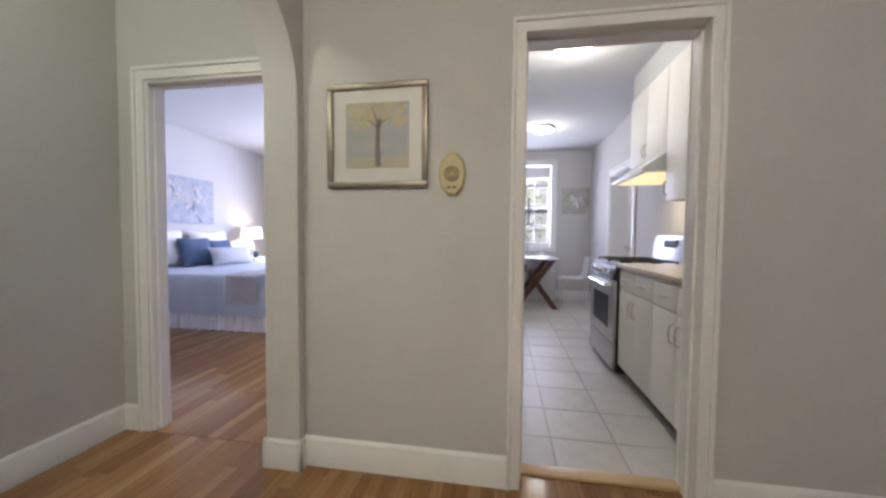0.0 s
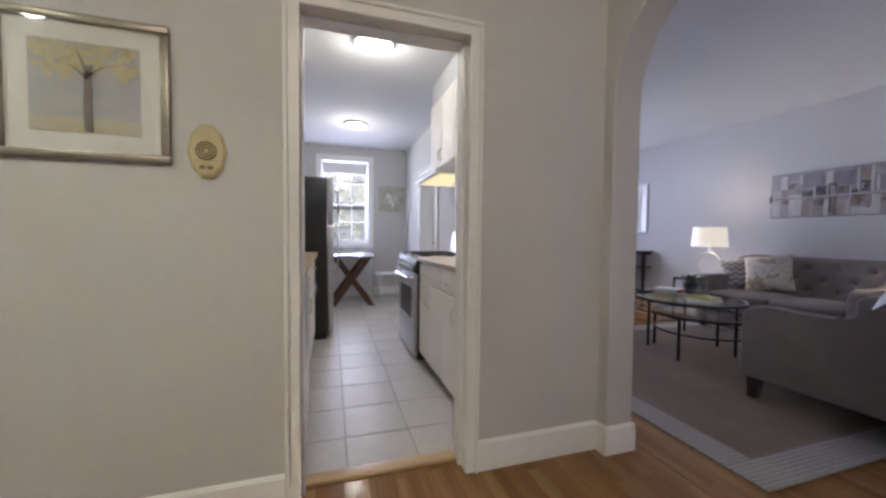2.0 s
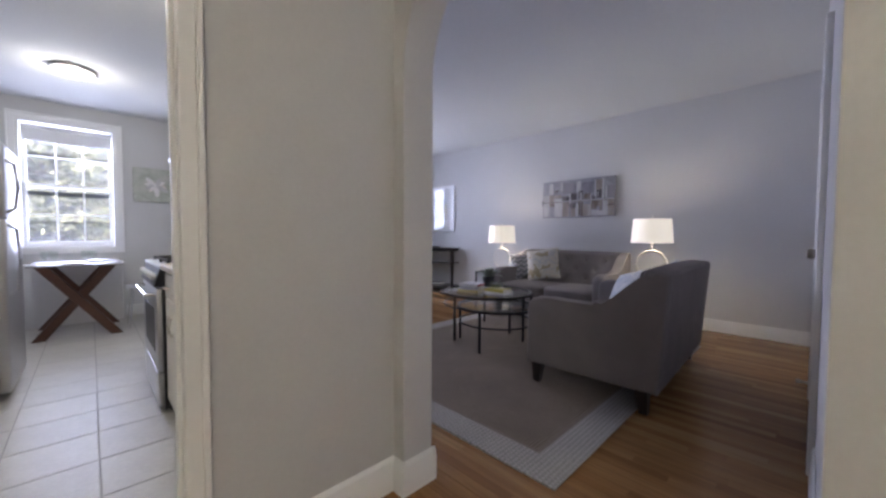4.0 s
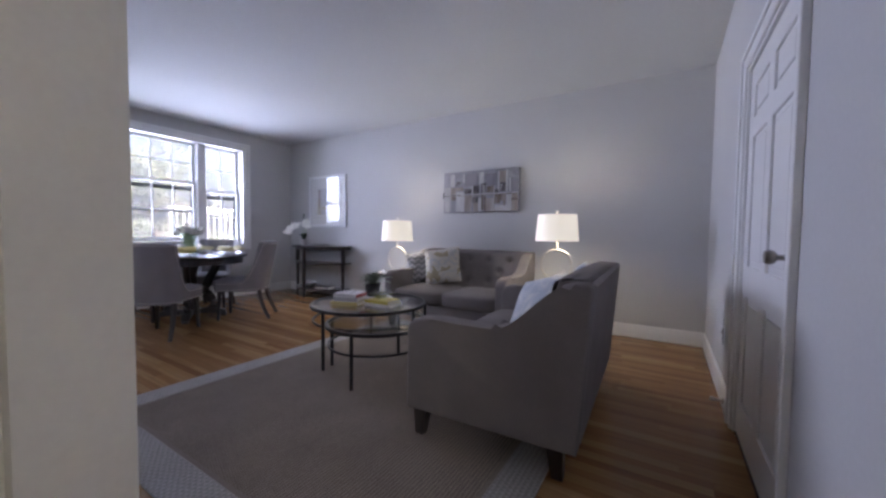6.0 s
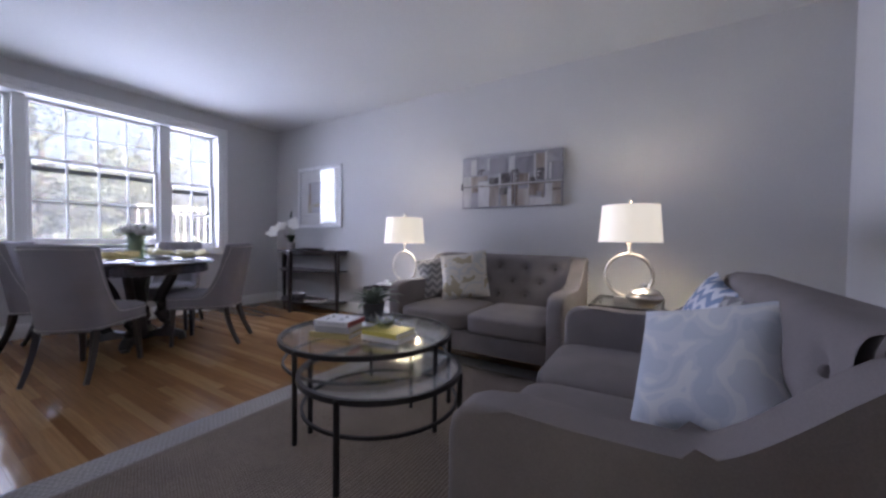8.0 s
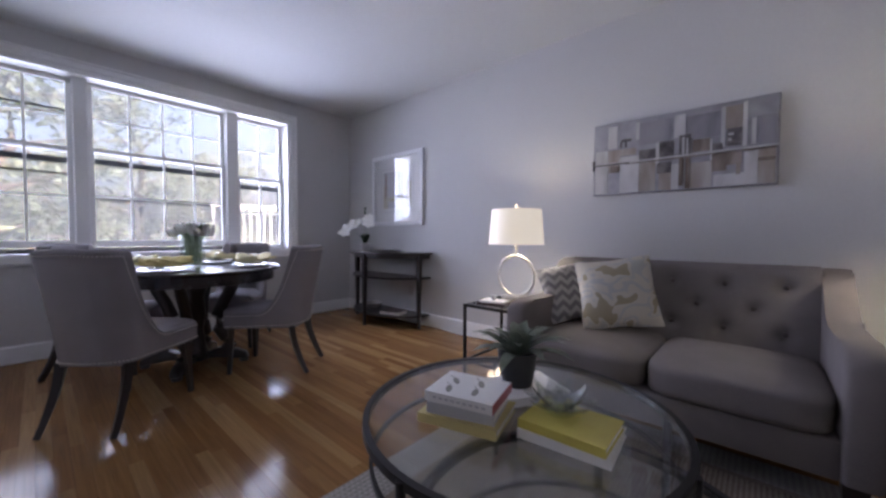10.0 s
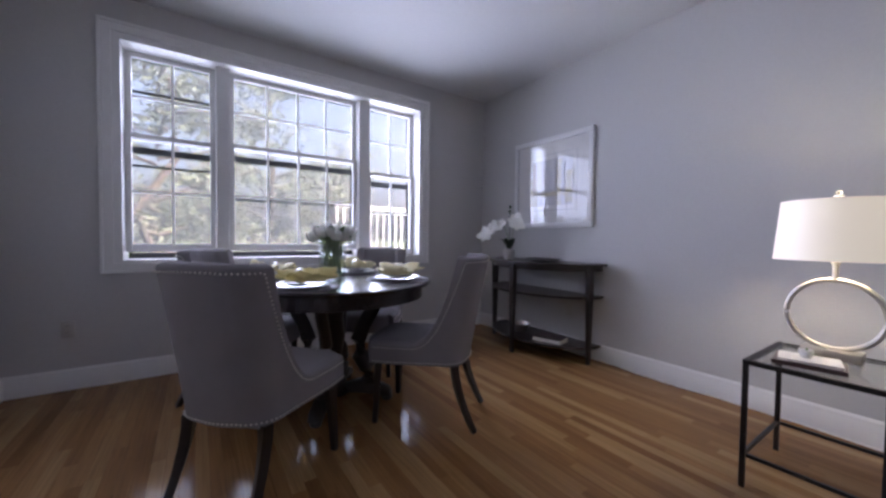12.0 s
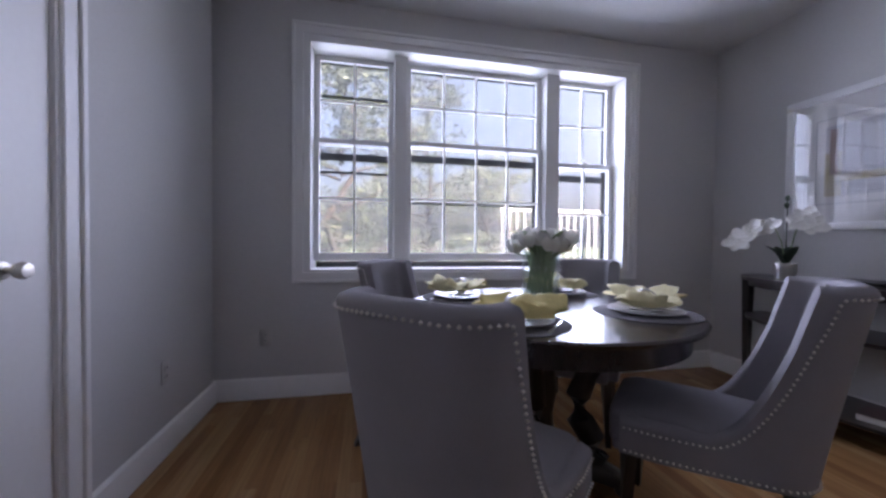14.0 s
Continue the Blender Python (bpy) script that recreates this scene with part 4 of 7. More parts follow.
def book(bm_at, name, label, m, w, d, h, cover_mat):
    b = thing("book", label, "book", m)
    bm = B()
    box(bm, -w / 2, w / 2, -d / 2, d / 2, 0, 0.003), box(bm, -w / 2, w / 2, -d / 2, d / 2, h - 0.003, h), box(bm, -w / 2, -w / 2 + 0.004, -d / 2, d / 2, 0.003, h - 0.003)
    part("cover", bm, cover_mat, b, smooth=0)
    bm = B()
    box(bm, -w / 2 + 0.004, w / 2 - 0.006, -d / 2 + 0.005, d / 2 - 0.005, 0.0031, h - 0.0031)
    part("page_block", bm, PAPER, b, "cream page block", 0)
    return b


TOPZ = 0.012 + 0.4725
CV_WHITE, CV_YELLOW, CV_GREY, CV_DARK, CV_OCHRE = cover("white_cover", (0.70, 0.69, 0.68)), cover("yellow_cover", (0.55, 0.47, 0.10)), cover("grey_cover", (0.42, 0.42, 0.44)), cover("dark_cover", (0.06, 0.03, 0.03)), cover("ochre_cover", (0.50, 0.42, 0.18))
CV_PRINT = cover("print_grey", (0.20, 0.195, 0.17))
A = 15
book(0, "", "ochre book at the bottom of a stack", pose(3.825, 3.285, TOPZ, 0, 0, A), 0.205, 0.255, 0.028, CV_OCHRE)
book(0, "", "grey hardback book in a stack", pose(3.83, 3.285, TOPZ + 0.0285, 0, 0, A + 3), 0.18, 0.215, 0.035, CV_GREY)
top_book = book(0, "", "white book with leaf drawings on its cover", pose(3.83, 3.285, TOPZ + 0.064, 0, 0, A - 1), 0.185, 0.222, 0.030, CV_WHITE)
for y0, y1, mt, lb in ((-0.1125, -0.1105, cover("red_spine", (0.30, 0.05, 0.05)), "red end of the dust jacket"),):
    bm = B()
    box(bm, -0.0915, 0.0915, y0, y1, 0.0005, 0.0295)
    part("jacket_edge", bm, mt, top_book, lb, 0)
bm = B()
for k in range(9):
    box(bm, -0.0932, -0.0926, -0.09 + 0.02 * k, -0.09 + 0.02 * k + 0.012, 0.012, 0.018)
part("spine_print", bm, CV_GREY, top_book, "row of grey printed marks", 0)
for dx, dy, a in ((-0.045, 0.05, 20), (0.02, 0.055, 35), (-0.035, -0.035, 10), (0.03, -0.03, 25)):
    bm = B()
    lathe(bm, [(0, 0.0302), (0.027, 0.0302), (0.027, 0.0306), (0, 0.0306)], 14, sx=1.0, sy=0.38)
    tube(bm, [(0.024, 0, 0.0304), (0.036, 0.004, 0.0304), (0.046, 0.012, 0.0304)], 0.0012, 5)
    bmesh.ops.transform(bm, matrix=pose(dx, dy, 0, 0, 0, a), verts=bm.verts)
    part("leaf_print", bm, CV_PRINT, top_book, "printed grey leaf shape")
book(0, "", "white hardback at the bottom of a pair", pose(3.928, 2.988, TOPZ, 0, 0, 5), 0.195, 0.25, 0.026, CV_WHITE)
book(0, "", "yellow book under a glass flower dish", pose(3.922, 2.99, TOPZ + 0.0265, 0, 0, 2), 0.18, 0.24, 0.026, CV_YELLOW)
book(0, "", "thin white book under the potted succulent", pose(4.10, 3.24, TOPZ, 0, 0, 60), 0.20, 0.26, 0.030, CV_WHITE)
CRYSTAL = clear_glass("cut_crystal", (0.82, 0.86, 0.86), 0.12, 3.4)
# crystal lotus dish
dish = thing("glass_dish", "clear glass lotus-shaped dish on a yellow book", "dish", pose(3.945, 3.035, TOPZ + 0.053) @ Matrix.Scale(1.45, 4))
for ringn, (count, rr, hh, ln) in enumerate(((8, 0.022, 0.045, 0.045), (8, 0.03, 0.026, 0.06))):
    for k in range(count):
        bm = B()
        a = 2 * math.pi * (k + 0.5 * ringn) / count
        vs = []
        for i in range(5):
            u = i / 4
            r = 0.012 + ln * u
            w = 0.022 * math.sin(math.pi * min(0.92, u + 0.12))
            z = 0.004 + hh * u ** 1.4
            vs.append([bm.verts.new((r * math.cos(a) - s * w * math.sin(a), r * math.sin(a) + s * w * math.cos(a), z + 0.006 * abs(s))) for s in (-1, 0, 1)])
        for p, q in zip(vs, vs[1:]):
            for j in (0, 1):
                bm.faces.new((p[j], p[j + 1], q[j + 1], q[j]))
        bmesh.ops.solidify(bm, geom=list(bm.faces), thickness=0.004)
        part("glass_petal", bm, CRYSTAL, dish, smooth=60)
bm = B()
lathe(bm, [(0, 0), (0.03, 0), (0.034, 0.006), (0.012, 0.012), (0, 0.012)], 20)
part("foot", bm, VASEGLASS, dish)


def succulent(name, label, m, pot_r, pot_h, count, length, leafmat, potmat):
    p = thing(name, label, "potted plant", m)
    bm = B()
    lathe(bm, [(0, 0), (pot_r * 0.72, 0), (pot_r * 0.76, 0.004), (pot_r, pot_h - 0.01), (pot_r, pot_h), (pot_r - 0.008, pot_h), (pot_r - 0.012, pot_h - 0.02), (0, pot_h - 0.02)], 28)
    part("pot", bm, potmat, p)
    rnd = random.Random(5)
    for k in range(count):
        a = k * 2.39996 + rnd.uniform(-0.2, 0.2)
        u0 = (k + 0.5) / count
        up = radians(82 - 62 * u0)
        ln = length * rnd.uniform(0.8, 1.1) * (0.7 + 0.4 * u0)
        bm = B()
        rows = []
        for i in range(7):
            u = i / 6
            el = up - 0.35 * u * u
            r = 0.006 + ln * u * math.cos(el)
            z = pot_h - 0.022 + ln * u * math.sin(el)
            w = 0.026 * (length / 0.15) * (1 - u) ** 0.6 * (0.6 + 0.8 * u) + 0.0006
            rows.append([bm.verts.new((r * math.cos(a) - s * w * math.sin(a), r * math.sin(a) + s * w * math.cos(a), z + 0.35 * w * abs(s))) for s in (-1, 0, 1)])
        for b0, b1 in zip(rows, rows[1:]):
            for j in (0, 1):
                bm.faces.new((b0[j], b0[j + 1], b1[j + 1], b1[j]))
        bmesh.ops.solidify(bm, geom=list(bm.faces), thickness=0.004)
        part("leaf", bm, leafmat, p, smooth=60)
    return p


succulent("potted_succulent", "grey-green succulent in a charcoal pot on the glass table", pose(4.09, 3.26, TOPZ + 0.0305), 0.072, 0.125, 26, 0.19, SUCCULENT, DARKPOT)


# ---- end tables and lamps ----
def end_table(label, m, w, d, h):
    t = thing("end_table", label, "side table", m, "end tables")
    for x in (-w / 2 + 0.01, w / 2 - 0.01):
        for y in (-d / 2 + 0.01, d / 2 - 0.01):
            bm = B()
            box(bm, x - 0.010, x + 0.010, y - 0.010, y + 0.010, 0, h - 0.02, 0.002, 1)
            part("leg", bm, IRON, t)
    for z, nm in ((h - 0.02, "top_frame"), (0.14, "lower_frame")):
        bm = B()
        hh = 0.02 if z > 0.3 else 0.014
        for a, b, c, e2 in ((-w / 2, w / 2, -d / 2, -d / 2 + 0.02), (-w / 2, w / 2, d / 2 - 0.02, d / 2), (-w / 2, -w / 2 + 0.02, -d / 2 + 0.02, d / 2 - 0.02), (w / 2 - 0.02, w / 2, -d / 2 + 0.02, d / 2 - 0.02)):
            if z < 0.3:
                a, b, c, e2 = (a + 0.003, b - 0.003, c + 0.003, e2 - 0.003)
            box(bm, a, b, c, e2, z, z + hh)
        part(nm, bm, IRON, t, smooth=0)
    bm = B()
    box(bm, -w / 2 + 0.018, w / 2 - 0.018, -d / 2 + 0.018, d / 2 - 0.018, h - 0.010, h - 0.002)
    g = part("tabletop", bm, TABLEGLASS, t, "clear glass top", 0)
    g.visible_shadow = False
    return t


ETH, ETS = 0.565, 0.605
end_table("black iron end table with a glass top beside the sofa", pose(5.25, 4.02, 0), 0.52, 0.42, ETH)
end_table("black iron end table with a glass top between the sofas", pose(5.30, 1.89, 0), 0.54, 0.46, ETS)


def table_lamp(label, m):
    """Ring-bodied lamp with a drum shade; the ring's face looks along x."""
    LB = 0.038
    t = thing("table_lamp", label, "table lamp", m, "ring lamps")
    bm = B()
    box(bm, -0.055, 0.055, -0.095, 0.095, 0, LB, 0.003, 2)
    part("base", bm, NICKEL, t, "dark nickel base block")
    bm = B()
    n = 56
    R = 0.155
    tube(bm, [(0, R * math.sin(2 * math.pi * k / n), LB + R + R * math.cos(2 * math.pi * k / n)) for k in range(n)], 0.011, 10, True, flat=1.0)
    part("ring", bm, NICKEL, t, "brushed nickel ring")
    bm = B()
    zt = LB + 2 * R
    cyl(bm, (0, 0, zt - 0.008), (0, 0, zt + 0.105), 0.011), cyl(bm, (0, 0, zt + 0.07), (0, 0, zt + 0.16), 0.016)
    part("neck", bm, NICKEL, t)
    z0, z1, r0, r1 = zt + 0.088, zt + 0.088 + 0.266, 0.211, 0.190
    bm = B()
    lathe(bm, [(r0, z0), (r1, z1), (r1 - 0.003, z1), (r0 - 0.003, z0), (r0, z0)], 48)
    sh = part("shade", bm, SHADE, t, "lit white linen drum shade")
    bm = B()
    for k in range(3):
        a = 2 * math.pi * k / 3
        cyl(bm, (0, 0, z1 - 0.03), ((r1 - 0.002) * math.cos(a), (r1 - 0.002) * math.sin(a), z1 - 0.03), 0.002, n=6)
    cyl(bm, (0, 0, zt + 0.16), (0, 0, z1 + 0.018), 0.004, n=8)
    part("harp", bm, NICKEL, t)
    bm = B()
    lathe(bm, [(0, z1 + 0.018), (0.016, z1 + 0.018), (0.016, z1 + 0.024), (0.006, z1 + 0.028), (0.012, z1 + 0.04), (0, z1 + 0.046)], 16)
    part("finial", bm, NICKEL, t)
    bm = B()
    ball(bm, (0, 0, zt + 0.19), 0.028, 14)
    part("bulb", bm, BULBGLASS, t, "glowing bulb")
    p = m @ Vector((0, 0, zt + 0.20))
    lamp("lamp_bulb", "POINT", Matrix.Translation(p), LAMP_W, (1.0, 0.92, 0.82), radius=0.05)
    return t


table_lamp("lit nickel ring lamp on the sofa's end table", pose(5.38, 4.02, ETH))
table_lamp("lit nickel ring lamp between the two sofas", pose(5.31, 1.89, ETS))
book(0, "", "thin dark book on the end table", pose(5.14, 4.05, ETH, 0, 0, 8), 0.16, 0.22, 0.016, CV_DARK)
book(0, "", "thin white book on the end table", pose(5.14, 4.05, ETH + 0.0165, 0, 0, 12), 0.14, 0.19, 0.012, CV_WHITE)
succulent("small_succulent", "tiny succulent in a white cup on the end table", pose(5.14, 4.06, ETH + 0.029), 0.024, 0.035, 9, 0.038, GRASSLEAF, CHINA)
jar = thing("lidded_jar", "silver striped round jar with a lid beside the lamp", "jar", pose(5.17, 1.78, ETS))
bm = B()
lathe(bm, [(0, 0), (0.05, 0), (0.055, 0.006), (0.095, 0.03), (0.115, 0.055), (0.115, 0.068), (0.10, 0.082)] + [(0.10 - 0.004 * (k % 2) - 0.004 * k, 0.084 + 0.003 * k) for k in range(4)] + [(0, 0.096)], 36)
part("bowl", bm, SILVER, jar)
bm = B()
lathe(bm, [(0.098, 0.088), (0.10, 0.094), (0.085, 0.106), (0.05, 0.118), (0.02, 0.124), (0.010, 0.13), (0.018, 0.142), (0.014, 0.155), (0, 0.16)], 36)
part("lid", bm, SILVER, jar, "domed lid with a round knob")

# ---- rug ----
rug = thing("rug", "brown sisal rug with a wide cream woven border", "rug", pose(0, 0, 0.0))
RX0, RX1, RY0, RY1, RB = 2.185, 5.15, 1.375, 3.89, 0.205
bm = B()
box(bm, RX0 + RB, RX1 - RB, RY0 + RB, RY1 - RB, 0.0, 0.010, 0.002, 1)
part("field", bm, RUG_IN, rug, "brown sisal weave")
for a, b, c, d in ((RX0, RX1, RY0, RY0 + RB - 0.02), (RX0, RX1, RY1 - RB + 0.02, RY1), (RX0, RX0 + RB - 0.02, RY0 + RB - 0.02, RY1 - RB + 0.02), (RX1 - RB + 0.02, RX1, RY0 + RB - 0.02, RY1 - RB + 0.02)):
    bm = B()
    box(bm, a, b, c, d, 0.0, 0.012, 0.003, 1)
    part("border", bm, RUG_BORDER, rug, "cream woven border")
for a, b, c, d in ((RX0 + RB - 0.02, RX1 - RB + 0.02, RY0 + RB - 0.02, RY0 + RB), (RX0 + RB - 0.02, RX1 - RB + 0.02, RY1 - RB, RY1 - RB + 0.02), (RX0 + RB - 0.02, RX0 + RB, RY0 + RB, RY1 - RB), (RX1 - RB, RX1 - RB + 0.02, RY0 + RB, RY1 - RB)):
    bm = B()
    box(bm, a, b, c, d, 0.0, 0.011)
    part("binding", bm, RUG_TAPE, rug, "brown binding tape")


# ---- wall art ----
def art_paint(name, colours, scale, detail=5, stretch=(1, 1, 1), soft=True):
    """Loose painted patches in a run of colours."""
    m = bpy.data.materials.new(name)
    m.use_nodes = True
    n, l = m.node_tree.nodes, m.node_tree.links
    b = n["Principled BSDF"]
    b.inputs["Roughness"].default_value = 0.75
    tc, mp, ns, ramp = n.new("ShaderNodeTexCoord"), n.new("ShaderNodeMapping"), n.new("ShaderNodeTexNoise"), n.new("ShaderNodeValToRGB")
    mp.inputs["Scale"].default_value = stretch
    ns.inputs["Scale"].default_value, ns.inputs["Detail"].default_value, ns.inputs["Distortion"].default_value = scale, detail, 0.5
    l.new(tc.outputs["Object"], mp.inputs["Vector"]), l.new(mp.outputs["Vector"], ns.inputs["Vector"]), l.new(ns.outputs["Fac"], ramp.inputs["Fac"])
    while len(ramp.color_ramp.elements) < len(colours):
        ramp.color_ramp.elements.new(0.5)
    for k, (e2, c) in enumerate(zip(ramp.color_ramp.elements, colours)):
        e2.position, e2.color = 0.3 + 0.4 * k / (len(colours) - 1), (*c, 1)
    l.new(ramp.outputs["Color"], b.inputs["Base Color"])
    return m


PT_GREY = art_paint("painted_grey_sky", ((0.22, 0.215, 0.23), (0.29, 0.285, 0.305), (0.36, 0.35, 0.365)), 6)
PT_HAZE = art_paint("painted_violet_haze", ((0.17, 0.165, 0.18), (0.24, 0.23, 0.25), (0.29, 0.28, 0.29)), 7, stretch=(1, 1, 0.5))
PT_TAN = art_paint("painted_tan_wash", ((0.20, 0.165, 0.135), (0.31, 0.27, 0.235), (0.42, 0.39, 0.36)), 8, stretch=(1, 1, 0.3))
PT_SILVER = art_paint("painted_silver_line", ((0.40, 0.39, 0.38), (0.55, 0.54, 0.53)), 20)
PT_WHITE = art_paint("painted_white_block", ((0.36, 0.345, 0.34), (0.47, 0.46, 0.455), (0.54, 0.53, 0.53)), 9, stretch=(1, 1, 0.3))
PT_BROWN = art_paint("painted_brown_block", ((0.09, 0.065, 0.05), (0.17, 0.135, 0.11), (0.30, 0.26, 0.23)), 9, stretch=(1, 1, 0.3))
PT_DARK = art_paint("painted_dark_block", ((0.04, 0.035, 0.035), (0.10, 0.09, 0.09), (0.22, 0.20, 0.19)), 9)


def canvas_skyline(m):
    """A wide unframed canvas of loose city blocks over their reflections; faces -y, foot at z 0."""
    c = thing("painting", "wide unframed canvas of grey and white abstract city blocks", "painting", m)
    W, H = 1.11, 0.56
    bm = B()
    box(bm, -W / 2, W / 2, 0, 0.04, 0, H, 0.010, 3)
    cv = part("canvas", bm, PT_GREY, c, "grey painted canvas")
    # blocks as shares of the width and of the height: left, right, foot, top
    layers = (
        (PT_HAZE, ((0.3, 0.49, 0.64, 0.93), (0.56, 0.74, 0.62, 0.91), (0.9, 0.985, 0.46, 0.77))),
        (PT_TAN, ((0.09, 0.28, 0.53, 0.62), (0.1, 0.18, 0.31, 0.55), (0.3, 0.4, 0.02, 0.4), (0.42, 0.5, 0.02, 0.24), (0.59, 0.7, 0.02, 0.33), (0.91, 0.985, 0.02, 0.41), (0.76, 0.84, 0.68, 0.94))),
        (PT_WHITE, ((0.1, 0.16, 0.64, 0.95), (0.015, 0.1, 0.39, 0.63), (0.28, 0.3, 0.72, 0.95), (0.5, 0.56, 0.67, 0.95), (0.74, 0.76, 0.48, 0.95), (0.84, 0.86, 0.46, 0.96), (0.88, 0.9, 0.47, 0.76),
                    (0.015, 0.1, 0.02, 0.39), (0.18, 0.3, 0.02, 0.51), (0.49, 0.53, 0.02, 0.34), (0.71, 0.85, 0.02, 0.16), (0.85, 0.91, 0.02, 0.4))),
        (PT_BROWN, ((0.6, 0.69, 0.46, 0.61), (0.53, 0.555, 0.06, 0.42), (0.565, 0.59, 0.02, 0.40), (0.7, 0.77, 0.2, 0.41), (0.77, 0.84, 0.26, 0.41), (0.815, 0.835, 0.14, 0.28), (0.91, 0.985, 0.27, 0.31), (0.12, 0.18, 0.31, 0.4))),
        (PT_DARK, ((0.18, 0.19, 0.64, 0.72), (0.21, 0.22, 0.64, 0.73), (0.19, 0.25, 0.72, 0.75), (0.3, 0.4, 0.43, 0.57), (0.42, 0.5, 0.43, 0.64), (0.53, 0.59, 0.43, 0.69), (0.7, 0.75, 0.45, 0.53), (0.77, 0.84, 0.48, 0.68), (0.41, 0.49, 0.24, 0.38))),
        (PT_WHITE, ((0.4, 0.42, 0.37, 0.64), (0.547, 0.558, 0.45, 0.66), (0.57, 0.577, 0.45, 0.64), (0.69, 0.7, 0.34, 0.59), (0.775, 0.80, 0.60, 0.63), (0.775, 0.79, 0.54, 0.57))),
    )
    k = 0
    for depth, (tone, blocks) in enumerate(layers):
        for u0, u1, v0, v1 in blocks:
            k += 1
            bm = B()
            box(bm, (u0 - 0.5) * W, (u1 - 0.5) * W, -0.0008 - 0.0009 * depth - 0.00004 * k, 0.001, v0 * H, v1 * H)
            part("paint_block", bm, tone, cv, smooth=0)
    for x0, x1, z0, z1, d, tone in ((-0.5, 0.5, 0.425, 0.445, 0.0095, PT_SILVER), (-0.5, -0.26, 0.418, 0.434, 0.0105, PT_DARK), (-0.504, -0.494, 0.36, 0.50, 0.0115, PT_DARK), (-0.28, 0.49, 0.405, 0.418, 0.0085, PT_BROWN)):
        bm = B()
        box(bm, x0 * W, x1 * W, -d, 0.001, z0 * H, z1 * H)
        part("paint_line", bm, tone, cv, smooth=0)
    return c


canvas_skyline(pose(LIV_E - 0.041, 3.085, 1.392, 0, 0, 90) @ pose(0, 0, 0, 0, 0, 180))


def framed(name, label, m, W, H, fw, fd, frame_mat, mat_w, art, glazed=True):
    """A framed picture that faces -y; foot at z 0; art(parent, x0, x1, z0, z1) paints it."""
    f = thing(name, label, "picture", m)
    bm = B()
    prof_out = fd
    for a, b, c, d in ((-W / 2, W / 2, 0, fw), (-W / 2, W / 2, H - fw, H), (-W / 2, -W / 2 + fw, fw, H - fw), (W / 2 - fw, W / 2, fw, H - fw)):
        box(bm, a, b, -prof_out, 0, c, d, min(0.006, fw * 0.3), 2)
    part("frame", bm, frame_mat, f)
    bm = B()
    box(bm, -W / 2 + fw * 0.5, W / 2 - fw * 0.5, -0.008, -0.002, fw * 0.5, H - fw * 0.5)
    mb = part("mat_board", bm, MATBOARD, f, smooth=0)
    art(mb, -W / 2 + fw + mat_w, W / 2 - fw - mat_w, fw + mat_w, H - fw - mat_w)
    if glazed:
        bm = B()
        box(bm, -W / 2 + fw * 0.6, W / 2 - fw * 0.6, -prof_out + 0.006, -prof_out + 0.0075, fw * 0.6, H - fw * 0.6)
        g = part("glass", bm, PICGLASS, f, smooth=0)
        g.visible_shadow = False
    return f


